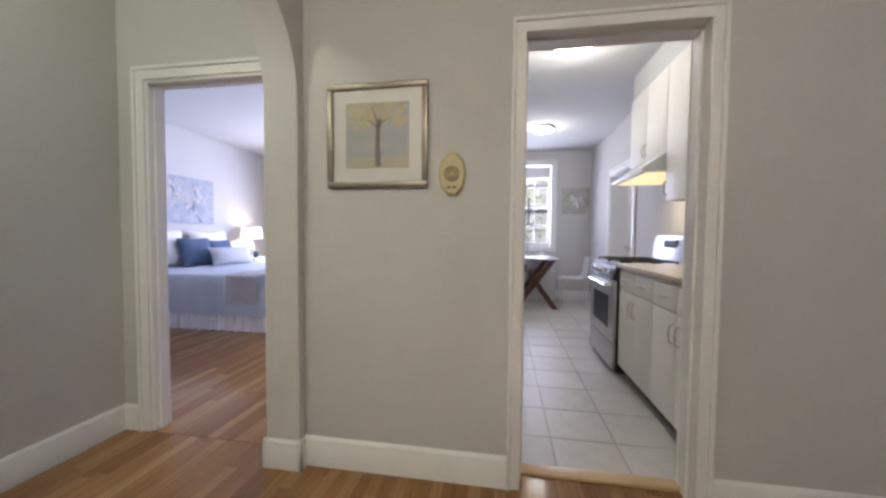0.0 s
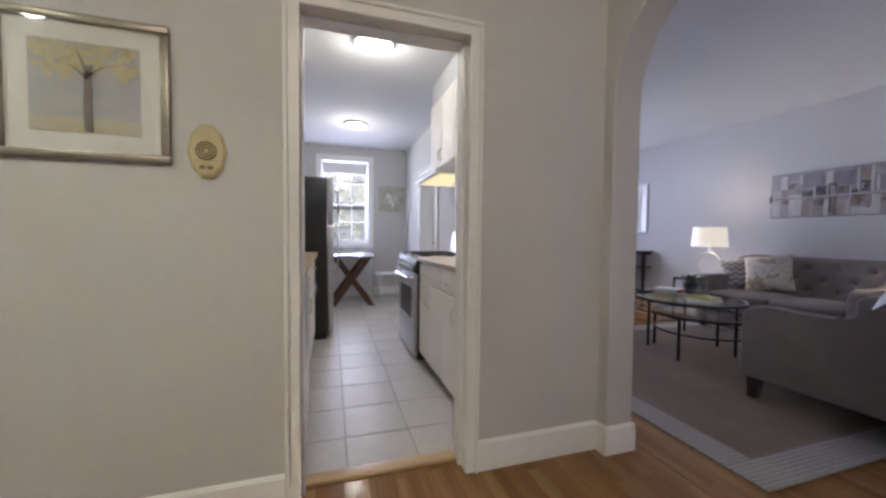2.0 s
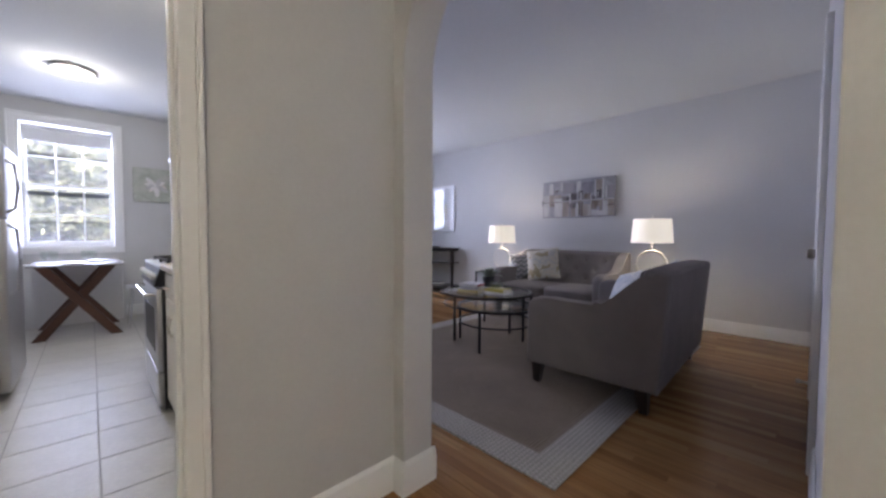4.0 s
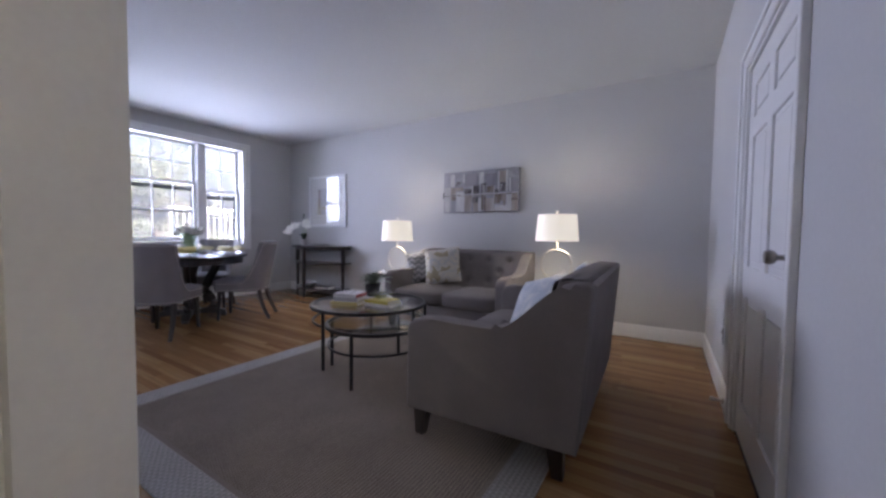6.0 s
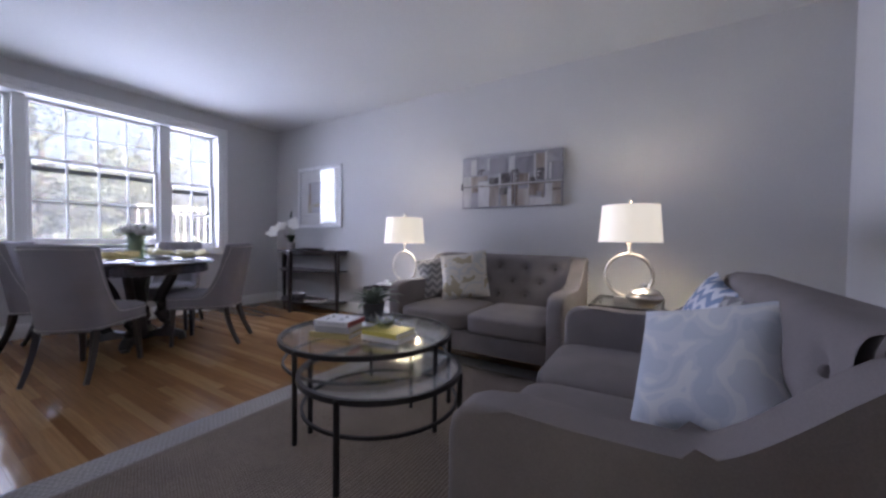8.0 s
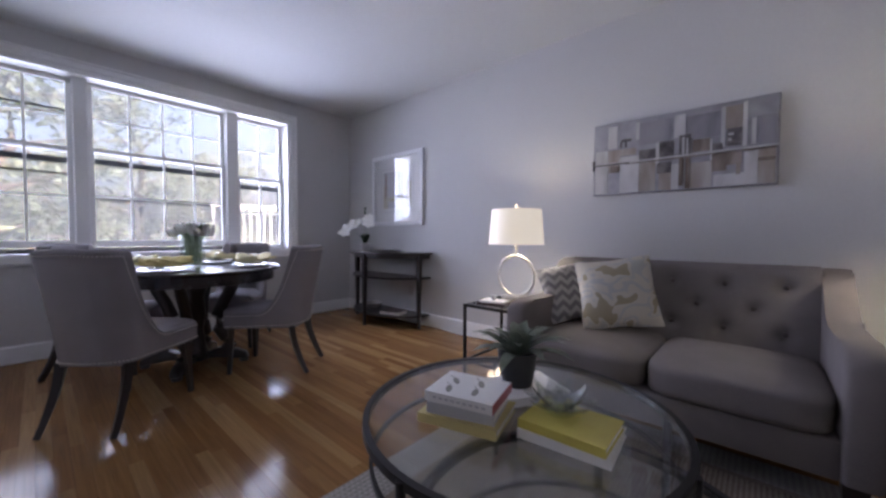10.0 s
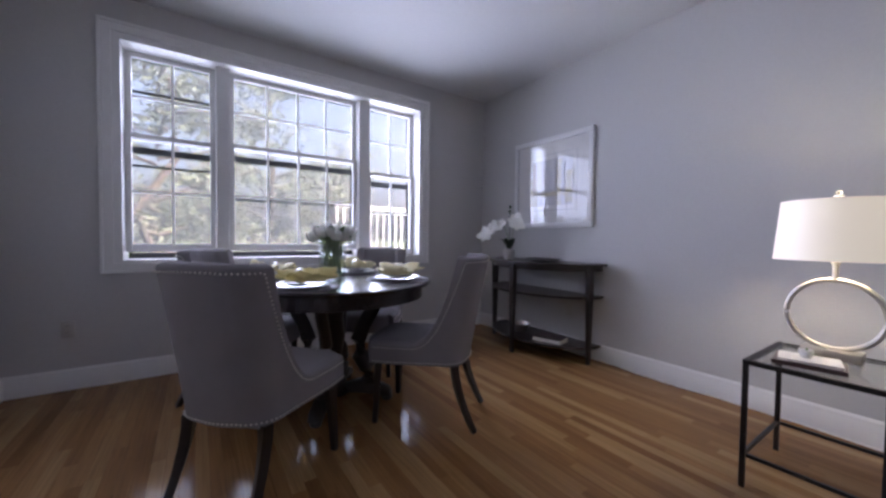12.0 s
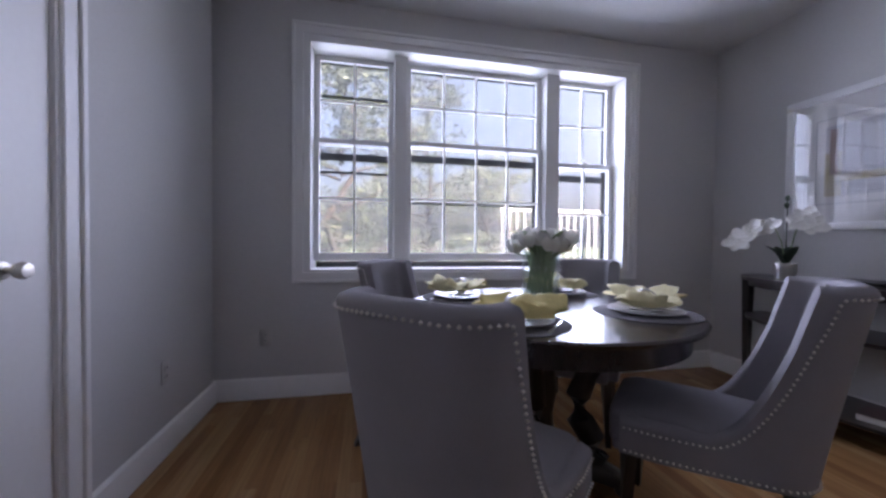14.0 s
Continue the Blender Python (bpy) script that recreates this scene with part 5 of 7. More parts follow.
def tree_art(p, x0, x1, z0, z1):
    h, w = z1 - z0, x1 - x0
    sky_m = art_paint("misty_wash", ((0.50, 0.49, 0.46), (0.42, 0.43, 0.46), (0.56, 0.54, 0.50)), 5, stretch=(0.4, 1, 1.5))
    field_m = art_paint("ochre_field", ((0.50, 0.45, 0.28), (0.54, 0.50, 0.38), (0.46, 0.45, 0.42)), 7, stretch=(0.4, 1, 2))
    crown_m = art_paint("ochre_leaves", ((0.46, 0.39, 0.20), (0.55, 0.49, 0.30), (0.58, 0.54, 0.40)), 30)
    trunk_m = art_paint("ink_trunk", ((0.18, 0.15, 0.13), (0.26, 0.22, 0.20)), 20)
    bm = B()
    box(bm, x0, x1, -0.0092, -0.008, z0, z1)
    part("painted_sky", bm, sky_m, p, smooth=0)
    bm = B()
    box(bm, x0, x1, -0.0104, -0.008, z0, z0 + 0.17 * h)
    part("painted_field", bm, field_m, p, smooth=0)
    rnd = random.Random(3)
    bm = B()
    for k in range(150):
        x = x0 + w * (0.02 + 0.96 * rnd.random())
        z = z0 + h * (0.60 + 0.38 * rnd.random())
        if z < z0 + h * (0.60 + 0.10 * math.cos((x - x0) / w * 9)):
            continue
        r = w * rnd.uniform(0.02, 0.045)
        lathe(bm, [(0, 0), (min(r, x - x0, x1 - x, z1 - z), 0.0006)], 7)
        bmesh.ops.transform(bm, matrix=pose(x, -0.0112 - 0.000004 * k, z, 90, 0, 0), verts=bm.verts[-8:])
    part("painted_leaves", bm, crown_m, p, smooth=0)
    bm = B()
    cx = x0 + 0.52 * w
    def limb(pts, r0, r1):
        for (a, b), (c, d), s, e2 in zip(pts, pts[1:], np.linspace(r0, r1, len(pts))[:-1], np.linspace(r0, r1, len(pts))[1:]):
            v = [bm.verts.new(q) for q in ((a - s, -0.0126, b), (a + s, -0.0126, b), (c + e2, -0.0126, d), (c - e2, -0.0126, d))]
            bm.faces.new(v)
    limb([(cx, z0 + 0.02 * h), (cx - 0.01 * w, z0 + 0.3 * h), (cx, z0 + 0.6 * h), (cx + 0.02 * w, z0 + 0.75 * h)], 0.042 * w, 0.03 * w)
    limb([(cx, z0 + 0.6 * h), (cx - 0.12 * w, z0 + 0.72 * h), (cx - 0.28 * w, z0 + 0.78 * h)], 0.022 * w, 0.006 * w)
    limb([(cx, z0 + 0.62 * h), (cx - 0.05 * w, z0 + 0.8 * h), (cx - 0.1 * w, z0 + 0.93 * h)], 0.02 * w, 0.005 * w)
    limb([(cx, z0 + 0.64 * h), (cx + 0.14 * w, z0 + 0.75 * h), (cx + 0.32 * w, z0 + 0.8 * h)], 0.02 * w, 0.006 * w)
    part("painted_trunk", bm, trunk_m, p, smooth=0)


def abstract_art(p, x0, x1, z0, z1):
    h, w = z1 - z0, x1 - x0
    base = art_paint("pale_abstract_wash", ((0.42, 0.42, 0.44), (0.54, 0.54, 0.55), (0.62, 0.62, 0.62)), 4)
    yel = art_paint("yellow_abstract", ((0.44, 0.38, 0.20), (0.52, 0.47, 0.32), (0.54, 0.53, 0.48)), 9)
    red = art_paint("brown_abstract", ((0.32, 0.22, 0.19), (0.42, 0.34, 0.30)), 9)
    pale = art_paint("pale_abstract_band", ((0.50, 0.50, 0.52), (0.60, 0.60, 0.61)), 6, stretch=(1, 1, 0.2))
    line = art_paint("grey_ruled_line", ((0.25, 0.25, 0.26), (0.33, 0.33, 0.34)), 9)
    # a ruled line round the print
    o, t = 0.052, 0.004
    for a, b, c, d in ((x0 - o, x1 + o, z0 - o, z0 - o + t), (x0 - o, x1 + o, z1 + o - t, z1 + o), (x0 - o, x0 - o + t, z0 - o + t, z1 + o - t), (x1 + o - t, x1 + o, z0 - o + t, z1 + o - t)):
        bm = B()
        box(bm, a, b, -0.0088, -0.008, c, d)
        part("ruled_line", bm, line, p, smooth=0)
    for k, (a, b, c, d, mt) in enumerate(((0, 1, 0, 1, base), (0.0, 0.17, 0.0, 0.62, yel), (0.05, 0.13, 0.2, 0.95, red), (0.66, 0.76, 0.0, 0.97, yel), (0.86, 1.0, 0.04, 0.7, yel), (0.2, 0.62, 0.35, 0.92, pale), (0.05, 0.98, 0.2, 0.3, yel), (0.78, 0.85, 0.25, 0.9, pale), (0.3, 0.6, 0.04, 0.16, pale))):
        bm = B()
        box(bm, x0 + a * w, x0 + b * w, -0.0092 - 0.0011 * k, -0.008, z0 + c * h, z0 + d * h)
        part("paint_block", bm, mt, p, smooth=0)


framed("picture", "framed print of a spreading ochre tree, antique silver frame", pose(-0.4445, HALL_Y, 1.368), 0.487, 0.482, 0.028, 0.026, SILVERFRAME, 0.062, tree_art)
framed("picture", "framed abstract print in a wide white frame over the console", pose(LIV_E, 6.10, 1.195, 0, 0, -90), 0.965, 0.915, 0.05, 0.028, WHITEFRAME, 0.175, abstract_art)


def flower_canvas(label, m, W, H, bg, petal_cols, rnd_seed, count):
    c = thing("painting", label, "painting", m)
    bm = B()
    box(bm, -W / 2, W / 2, 0, 0.035, 0, H, 0.004, 1)
    cv = part("canvas", bm, bg, c)
    rnd = random.Random(rnd_seed)
    for k in range(count):
        a = 2 * math.pi * k / count + rnd.uniform(-0.2, 0.2)
        ln = W * rnd.uniform(0.22, 0.34)
        bm = B()
        lathe(bm, [(0, 0), (1.0, 0.004)], 14)
        m2 = pose(W * 0.02 + 0.55 * ln * math.cos(a), -0.0015 - 0.0006 * k, H * 0.48 + 0.42 * ln * math.sin(a), 0, 0, 0) @ pose(0, 0, 0, 0, -math.degrees(a), 0) @ pose(0, 0, 0, 90, 0, 0) @ Matrix.Diagonal((ln * 0.55, ln * 0.2, 0.1, 1))
        bmesh.ops.transform(bm, matrix=m2, verts=bm.verts)
        for v in bm.verts:
            v.co.x, v.co.z = max(-W / 2, min(W / 2, v.co.x)), max(0, min(H, v.co.z))
        part("painted_petal", bm, petal_cols[k % len(petal_cols)], cv, smooth=0)
    return c


PT_PETAL = art_paint("painted_white_petal", ((0.55, 0.54, 0.52), (0.70, 0.69, 0.68), (0.66, 0.58, 0.52)), 12)
PT_SAGE = art_paint("painted_sage_ground", ((0.30, 0.31, 0.25), (0.40, 0.41, 0.35), (0.48, 0.48, 0.43)), 8)
flower_canvas("square canvas of a white lotus on the kitchen wall", pose(1.43, K_N - 0.036, 1.555), 0.47, 0.465, PT_SAGE, (PT_PETAL, PT_PETAL, PT_WHITE), 4, 9)

# ---- door chime, outlets, vent ----
ch = thing("door_chime", "aged ivory oval door chime with a brass grille", "door chime", pose(-0.09, HALL_Y, 1.424))
bm = B()
lathe(bm, [(0, 0), (0.064, 0), (0.064, 0.008), (0.055, 0.018), (0, 0.022)], 10, sx=1.0, sy=1.62)
bmesh.ops.transform(bm, matrix=pose(0, 0, 0, 90, 0, 0), verts=bm.verts)
part("plate", bm, IVORY, ch, "ivory oval plate", 20)
for r in (0.032, 0.022, 0.012):
    bm = B()
    tube(bm, [(r * math.cos(2 * math.pi * k / 24), -0.022, r * math.sin(2 * math.pi * k / 24)) for k in range(24)], 0.003, 6, True)
    part("grille_ring", bm, IVORYDARK, ch)
for x in (-0.014, 0.012):
    bm = B()
    box(bm, x - 0.009, x + 0.009, -0.024, -0.010, -0.066, -0.054, 0.002, 1)
    part("button", bm, IVORYDARK, ch)


PLATE = mat("ivory_outlet_plastic", (0.50, 0.49, 0.47), 0.4, vary=0.03)


def outlet(m, label="dull ivory duplex wall outlet above the baseboard"):
    o = thing("wall_outlet", label, "outlet", m, "wall outlets")
    bm = B()
    box(bm, -0.036, 0.036, -0.006, 0, -0.058, 0.058, 0.003, 2)
    part("cover_plate", bm, PLATE, o)
    for z in (-0.022, 0.022):
        bm = B()
        box(bm, -0.016, 0.016, -0.009, -0.005, z - 0.014, z + 0.014, 0.003, 1)
        part("socket", bm, PLATE, o)
        bm = B()
        for x in (-0.006, 0.006):
            box(bm, x - 0.001, x + 0.001, -0.0096, -0.008, z - 0.004, z + 0.006)
        part("slot", bm, BLACK, o, smooth=0)
    return o


outlet(pose(2.28, LIV_N, 0.42))
outlet(pose(LIV_WN, 6.55, 0.42, 0, 0, 90))
outlet(pose(4.72, LIV_S, 0.42, 0, 0, 180))
outlet(pose(LIV_E, 5.85, 0.40, 0, 0, -90), "white wall outlet with a plug behind the console")
bm = B()
lathe(bm, [(0, 0), (0.018, 0), (0.018, 0.008), (0.008, 0.01), (0.008, 0.05), (0.014, 0.052), (0.014, 0.068), (0, 0.07)], 14)
bmesh.ops.transform(bm, matrix=pose(4.42, LIV_S + 0.017, 0.07, -90, 0, 0), verts=bm.verts)
single("door_stop", bm, NICKEL, "small metal door stop on the baseboard", "door stop")
bm = B()
pts = [(LIV_E - 0.03 - 0.02 * math.sin(k * 0.7), 5.30 - 0.13 * k, 0.006) for k in range(12)]
tube(bm, pts, 0.004, 6)
single("power_cord", bm, WHITEPLASTIC, "white power cord lying along the baseboard", "cord")


# ---- dining set ----
def dining_chair(label, m):
    """Linen chair with a scooped back and nailhead trim; faces +x, base between its four legs' middle."""
    c = thing("dining_chair", label, "chair", m, "dining chairs round the table")
    # one upholstered shell that runs round from arm tip to arm tip
    def side_of(s):
        """How far along an arm a point of the shell lies: 0 at the back, 1 at the arm's tip."""
        return max(0.0, (abs(s) - 0.485) / 0.515)
    def rim_of(s):
        w = min(1.0, side_of(s) / 0.40)
        return 0.986 - 0.006 * min(1.0, abs(s) / 0.46) ** 2 - 0.492 * (1 - (1 - w) ** 2.2) ** 0.55
    def shell(s, z, out):
        """A point of the shell at height z, out metres outside its middle surface."""
        v = max(0.0, (z - 0.36) / 0.60)
        sign = 1 if s >= 0 else -1
        half = 0.176 + 0.012 * v
        back = -0.232 - 0.108 * v ** 1.1
        front = 0.26
        q, a = abs(s), 0.34
        r = 0.085
        if q < a:
            x, y, nx, ny = back - 0.012 * math.cos(math.pi / 2 * q / a), (half - r) * q / a, -1.0, 0.0
        elif q < 0.46:
            t = (q - a) / (0.46 - a) * math.pi / 2
            x, y, nx, ny = back + r * (1 - math.cos(t)), half - r + r * math.sin(t), -math.cos(t), math.sin(t)
        else:
            t = (q - 0.46) / 0.54
            x, y, nx, ny = back + r + (front - back - r) * t, half + (0.214 - half) * min(1.0, 1.4 * t), 0.0, 1.0
        return (x + nx * out, sign * (y + ny * out), z)
    bm = B()
    nu, nv = 132, 10
    rows = []
    for i in range(nu + 1):
        s = 2 * i / nu - 1
        top, bot = rim_of(s), 0.362
        col = [bm.verts.new(shell(s, bot + (top - 0.022 - bot) * j / nv, 0.034)) for j in range(nv + 1)]
        col += [bm.verts.new(shell(s, top - 0.010, 0.026)), bm.verts.new(shell(s, top, 0.0)), bm.verts.new(shell(s, top - 0.010, -0.026))]
        col += [bm.verts.new(shell(s, bot + (top - 0.022 - bot) * j / nv, -0.034)) for j in range(nv, -1, -1)]
        rows.append(col)
    for a, b in zip(rows, rows[1:]):
        for k in range(len(a)):
            j = (k + 1) % len(a)
            bm.faces.new((a[k], a[j], b[j], b[k]))
    bm.faces.new(rows[0]), bm.faces.new(rows[-1][::-1])
    part("backrest", bm, CHAIRCLOTH, c, "scooped linen back that sweeps down into low arms", 60)
    bm = B()
    soft_box(bm, 0.030, 0, 0.425, 0.56, 0.435, 0.15, 8, 10, 0.02)
    for v in bm.verts:
        v.co.y *= 0.80 + 0.20 * min(1.0, (v.co.x + 0.25) / 0.28)
    part("seat", bm, CHAIRCLOTH, c, smooth=60)
    bm = B()
    box(bm, -0.24, 0.29, -0.205, 0.205, 0.345, 0.40, 0.008, 1)
    for v in bm.verts:
        v.co.y *= 1.0 if v.co.x > 0 else 0.82
    part("seat_rail", bm, CHAIRCLOTH, c)
    # nailheads
    bm = B()
    def nail(p, r=0.0050):
        lathe(bm, [(0, -r), (r, 0), (0, r)], 6, p)
    def row_of_nails(line, gap=0.0180):
        """Nails at even steps along a line of (s, z) over the shell."""
        at = [Vector(shell(u, z, 0.0380)) for u, z in line]
        left = 0.0
        for p, q in zip(at, at[1:]):
            step = (q - p).length
            while left < step:
                nail(p.lerp(q, left / step))
                left += gap
            left -= step
    edge = []
    for k in range(601):
        u = -0.985 + 1.97 * k / 600
        slope = (rim_of(u + 0.002) - rim_of(u - 0.002)) / 0.004 / 0.83
        hyp = math.hypot(1.0, slope)
        if 0.44 < abs(u) < 0.4855:
            continue
        edge.append((u + 0.034 * slope / hyp / 0.83, rim_of(u) - 0.034 / hyp))
    row_of_nails(edge)
    row_of_nails([(-0.99 + 1.98 * k / 300, 0.376) for k in range(301)])
    tagged(part("nailhead_trim", bm, BRASSNAIL, c, "row of small nickel nailheads", 60), kind="stuff")
    for x, y, dx in ((0.235, -0.19, 0.01), (0.235, 0.19, 0.01), (-0.215, -0.175, -0.12), (-0.215, 0.175, -0.12)):
        bm = B()
        pts = [(x + dx * u ** 1.6, y * (1 + 0.10 * u), 0.36 * (1 - u)) for u in np.linspace(0, 1, 7)]
        tube(bm, pts, 0.02, 4, radii=[0.030 - 0.011 * u for u in np.linspace(0, 1, 7)])
        part("leg", bm, DARKWOOD, c, "tapered espresso wooden leg", 30)
    return c


TCX, TCY = 3.765, 6.05
def place_chair(bx, by, face, label):
    """bx, by: the floor middle between the back legs."""
    a = radians(face)
    return dining_chair(label, pose(bx + 0.31 * math.cos(a), by + 0.31 * math.sin(a), 0, 0, 0, face))


place_chair(3.043, 5.238, 43.5, "grey linen dining chair with nailhead trim, its back to the sofas")
place_chair(4.405, 5.355, 134, "grey linen dining chair with nailhead trim, pushed to the table")
place_chair(4.44, 6.74, 229, "grey linen dining chair with nailhead trim near the window")
place_chair(3.04, 6.60, -34, "grey linen dining chair with nailhead trim under the window")

table = thing("dining_table", "round espresso wooden dining table on a scrolled pedestal", "dining table", pose(TCX, TCY, 0))
TT = 0.80
bm = B()
lathe(bm, [(0, TT - 0.03), (0.612, TT - 0.03), (0.634, TT - 0.022), (0.64, TT - 0.008), (0.632, TT), (0, TT)], 80)
part("tabletop", bm, TABLEWOOD, table)
bm = B()
lathe(bm, [(0.55, TT - 0.105), (0.585, TT - 0.105), (0.585, TT - 0.03), (0.55, TT - 0.03), (0.55, TT - 0.105)], 64)
part("apron", bm, TABLEWOOD, table)
for k in range(4):
    a = radians(45 + 90 * k + 12)
    bm = B()
    prof = [(0.30, TT - 0.05), (0.265, 0.62), (0.20, 0.50), (0.165, 0.40), (0.175, 0.30), (0.23, 0.21), (0.25, 0.155), (0.22, 0.10)]
    pts = [(r * math.cos(a), r * math.sin(a), z) for r, z in prof]
    tube(bm, pts, 0.04, 8, radii=[0.050, 0.046, 0.046, 0.052, 0.058, 0.056, 0.05, 0.05], flat=0.8)
    part("scroll_leg", bm, DARKWOOD, table, smooth=50)
    bm = B()
    poly = [(0.04, 0.09), (0.18, 0.13), (0.30, 0.105), (0.37, 0.075), (0.385, 0.03), (0.36, 0.02), (0.30, 0.045), (0.18, 0.06), (0.04, 0.05)]
    prism(bm, poly, "y", -0.04, 0.04, 0.006, 1)
    bmesh.ops.transform(bm, matrix=pose(0, 0, 0, 0, 0, math.degrees(a)), verts=bm.verts)
    part("foot", bm, DARKWOOD, table, smooth=50)
    bm = B()
    lathe(bm, [(0, 0), (0.03, 0), (0.036, 0.012), (0.03, 0.026), (0, 0.026)], 14, (0.355 * math.cos(a), 0.355 * math.sin(a), 0))
    part("bun_foot", bm, DARKWOOD, table)
bm = B()
lathe(bm, [(0, 0.05), (0.11, 0.05), (0.12, 0.07), (0.09, 0.10), (0.07, 0.16), (0.055, 0.3), (0.075, 0.42), (0.06, 0.55), (0.11, 0.70), (0.09, TT - 0.03), (0, TT - 0.03)], 28)
part("pedestal", bm, DARKWOOD, table)


def setting(a, r, napkin, seed):
    """Placemat, plates and a folded napkin in a ring, at angle a round the table."""
    x, y = TCX + r * math.cos(radians(a)), TCY + r * math.sin(radians(a))
    bm = B()
    lathe(bm, [(0, 0), (0.203, 0), (0.206, 0.002), (0.203, 0.004), (0, 0.004)], 40)
    single("placemat", bm, PLACEMAT, "round grey woven placemat on the dining table", "placemat", pose(x, y, TT), "place settings")
    for rr, z, nm in ((0.148, 0.0042, "dinner"), (0.116, 0.0185, "salad")):
        bm = B()
        lathe(bm, [(0, 0), (rr * 0.6, 0), (rr * 0.68, 0.004), (rr, 0.014), (rr - 0.002, 0.0165), (rr * 0.66, 0.007), (0, 0.005)], 40)
        single("plate", bm, CHINA, "white china %s plate" % nm + (" on a placemat" if nm == "dinner" else " stacked on a larger one"), "plate", pose(x, y, TT + z), "place settings")
    rnd = random.Random(seed)
    nk = thing("napkin", "yellow cloth napkin gathered in a ring on a plate" if napkin is YELLOW else "pale yellow cloth napkin gathered in a ring", "napkin", pose(x, y, TT + 0.0268, 0, 0, a + 75 + rnd.uniform(-15, 15)) @ Matrix.Scale(1.3, 4), "place settings")
    bm = B()
    rows = []
    for i in range(19):
        u = i / 18 * 2 - 1
        waist = 0.017 + (0.052 if u > 0 else 0.036) * math.sin(math.pi * min(1.0, abs(u)) ** 0.9 * 0.80)
        row = []
        for j in range(32):
            b = 2 * math.pi * j / 32
            fold = 1 + (0.16 * math.sin(7 * b + seed + 3 * u) + 0.10 * math.sin(11 * b + 2 * seed)) * abs(u) ** 0.6
            w = waist * fold
            end = (1 if u > 0 else 0.8) * (1 - 0.22 * abs(math.sin(3 * b + seed)) * abs(u) ** 4)
            row.append(bm.verts.new((0.130 * u * end, w * 1.65 * math.cos(b), 0.012 + (0.34 + 0.10 * math.sin(7 * u + 3 * b + seed)) * w * (1 + math.sin(b)))))
        rows.append(row)
    for p, q in zip(rows, rows[1:]):
        for j in range(32):
            bm.faces.new((p[j], p[(j + 1) % 32], q[(j + 1) % 32], q[j]))
    bm.faces.new(rows[0][::-1]), bm.faces.new(rows[-1])
    part("cloth", bm, napkin, nk, smooth=70)
    bm = B()
    lathe(bm, [(0.027, -0.011), (0.031, -0.009), (0.031, 0.009), (0.027, 0.011), (0.027, -0.011)], 20)
    bmesh.ops.transform(bm, matrix=pose(0, 0, 0.028, 0, 90, 0), verts=bm.verts)
    part("napkin_ring", bm, SILVER, nk, "round metal napkin ring")
    cu = thing("fork", "steel fork lying beside a plate", "fork", pose(x, y, TT + 0.0042, 0, 0, a), "place settings")
    bm = B()
    box(bm, -0.09, 0.05, 0.150, 0.158, 0, 0.002, 0.0008, 1), box(bm, 0.05, 0.10, 0.146, 0.162, 0, 0.002, 0.0008, 1)
    part("shank", bm, CHROME, cu)


for a, napkin, sd in ((229, YELLOW, 1), (-35, PALEYELLOW, 2), (50, PALEYELLOW, 3), (138, PALEYELLOW, 4)):
    setting(a, 0.425, napkin, sd)

# tulips
vase = thing("flower_vase", "clear glass vase of white tulips on the table", "vase", pose(3.756, 6.05, TT) @ Matrix.Diagonal((1.5, 1.5, 1.28, 1)))
bm = B()
lathe(bm, [(0, 0), (0.055, 0), (0.057, 0.006), (0.058, 0.20), (0.054, 0.20), (0.053, 0.012), (0, 0.010)], 36)
g = part("glass_cylinder", bm, VASEGLASS, vase)
g.visible_shadow = False
bm = B()
lathe(bm, [(0, 0.012), (0.0515, 0.012), (0.0515, 0.13), (0, 0.13)], 30)
g = part("water", bm, clear_glass("water", (0.95, 0.97, 0.95), 0.02, 1.33), vase, "water")
g.visible_shadow = False
rnd = random.Random(21)
for k in range(20):
    a, r = k * 2.4, 0.046 * math.sqrt((k + 0.5) / 20)
    hx, hy = 2.0 * r * math.cos(a), 2.0 * r * math.sin(a)
    hz = 0.220 + 0.035 * rnd.random() - 0.7 * r
    bm = B()
    tube(bm, [(r * 0.95 * math.cos(a + 1.2), r * 0.95 * math.sin(a + 1.2), 0.02), (r * math.cos(a), r * math.sin(a), 0.18), (hx, hy, hz)], 0.0035, 6)
    part("stem", bm, STEM, vase)
    for j in range(5):
        b = 2 * math.pi * j / 5 + k
        bm = B()
        rows = []
        for i in range(5):
            u = i / 4
            rr = 0.007 + 0.021 * math.sin(math.pi * (0.12 + 0.62 * u))
            w = 0.9 * (1 - 0.75 * u ** 3)
            rows.append([bm.verts.new((hx + rr * math.cos(b + s * w), hy + rr * math.sin(b + s * w), hz + 0.05 * u)) for s in (-0.8, 0, 0.8)])
        for p, q in zip(rows, rows[1:]):
            for s in (0, 1):
                bm.faces.new((p[s], p[s + 1], q[s + 1], q[s]))
        bmesh.ops.solidify(bm, geom=list(bm.faces), thickness=0.0012)
        part("petal", bm, PETAL, vase, smooth=60)
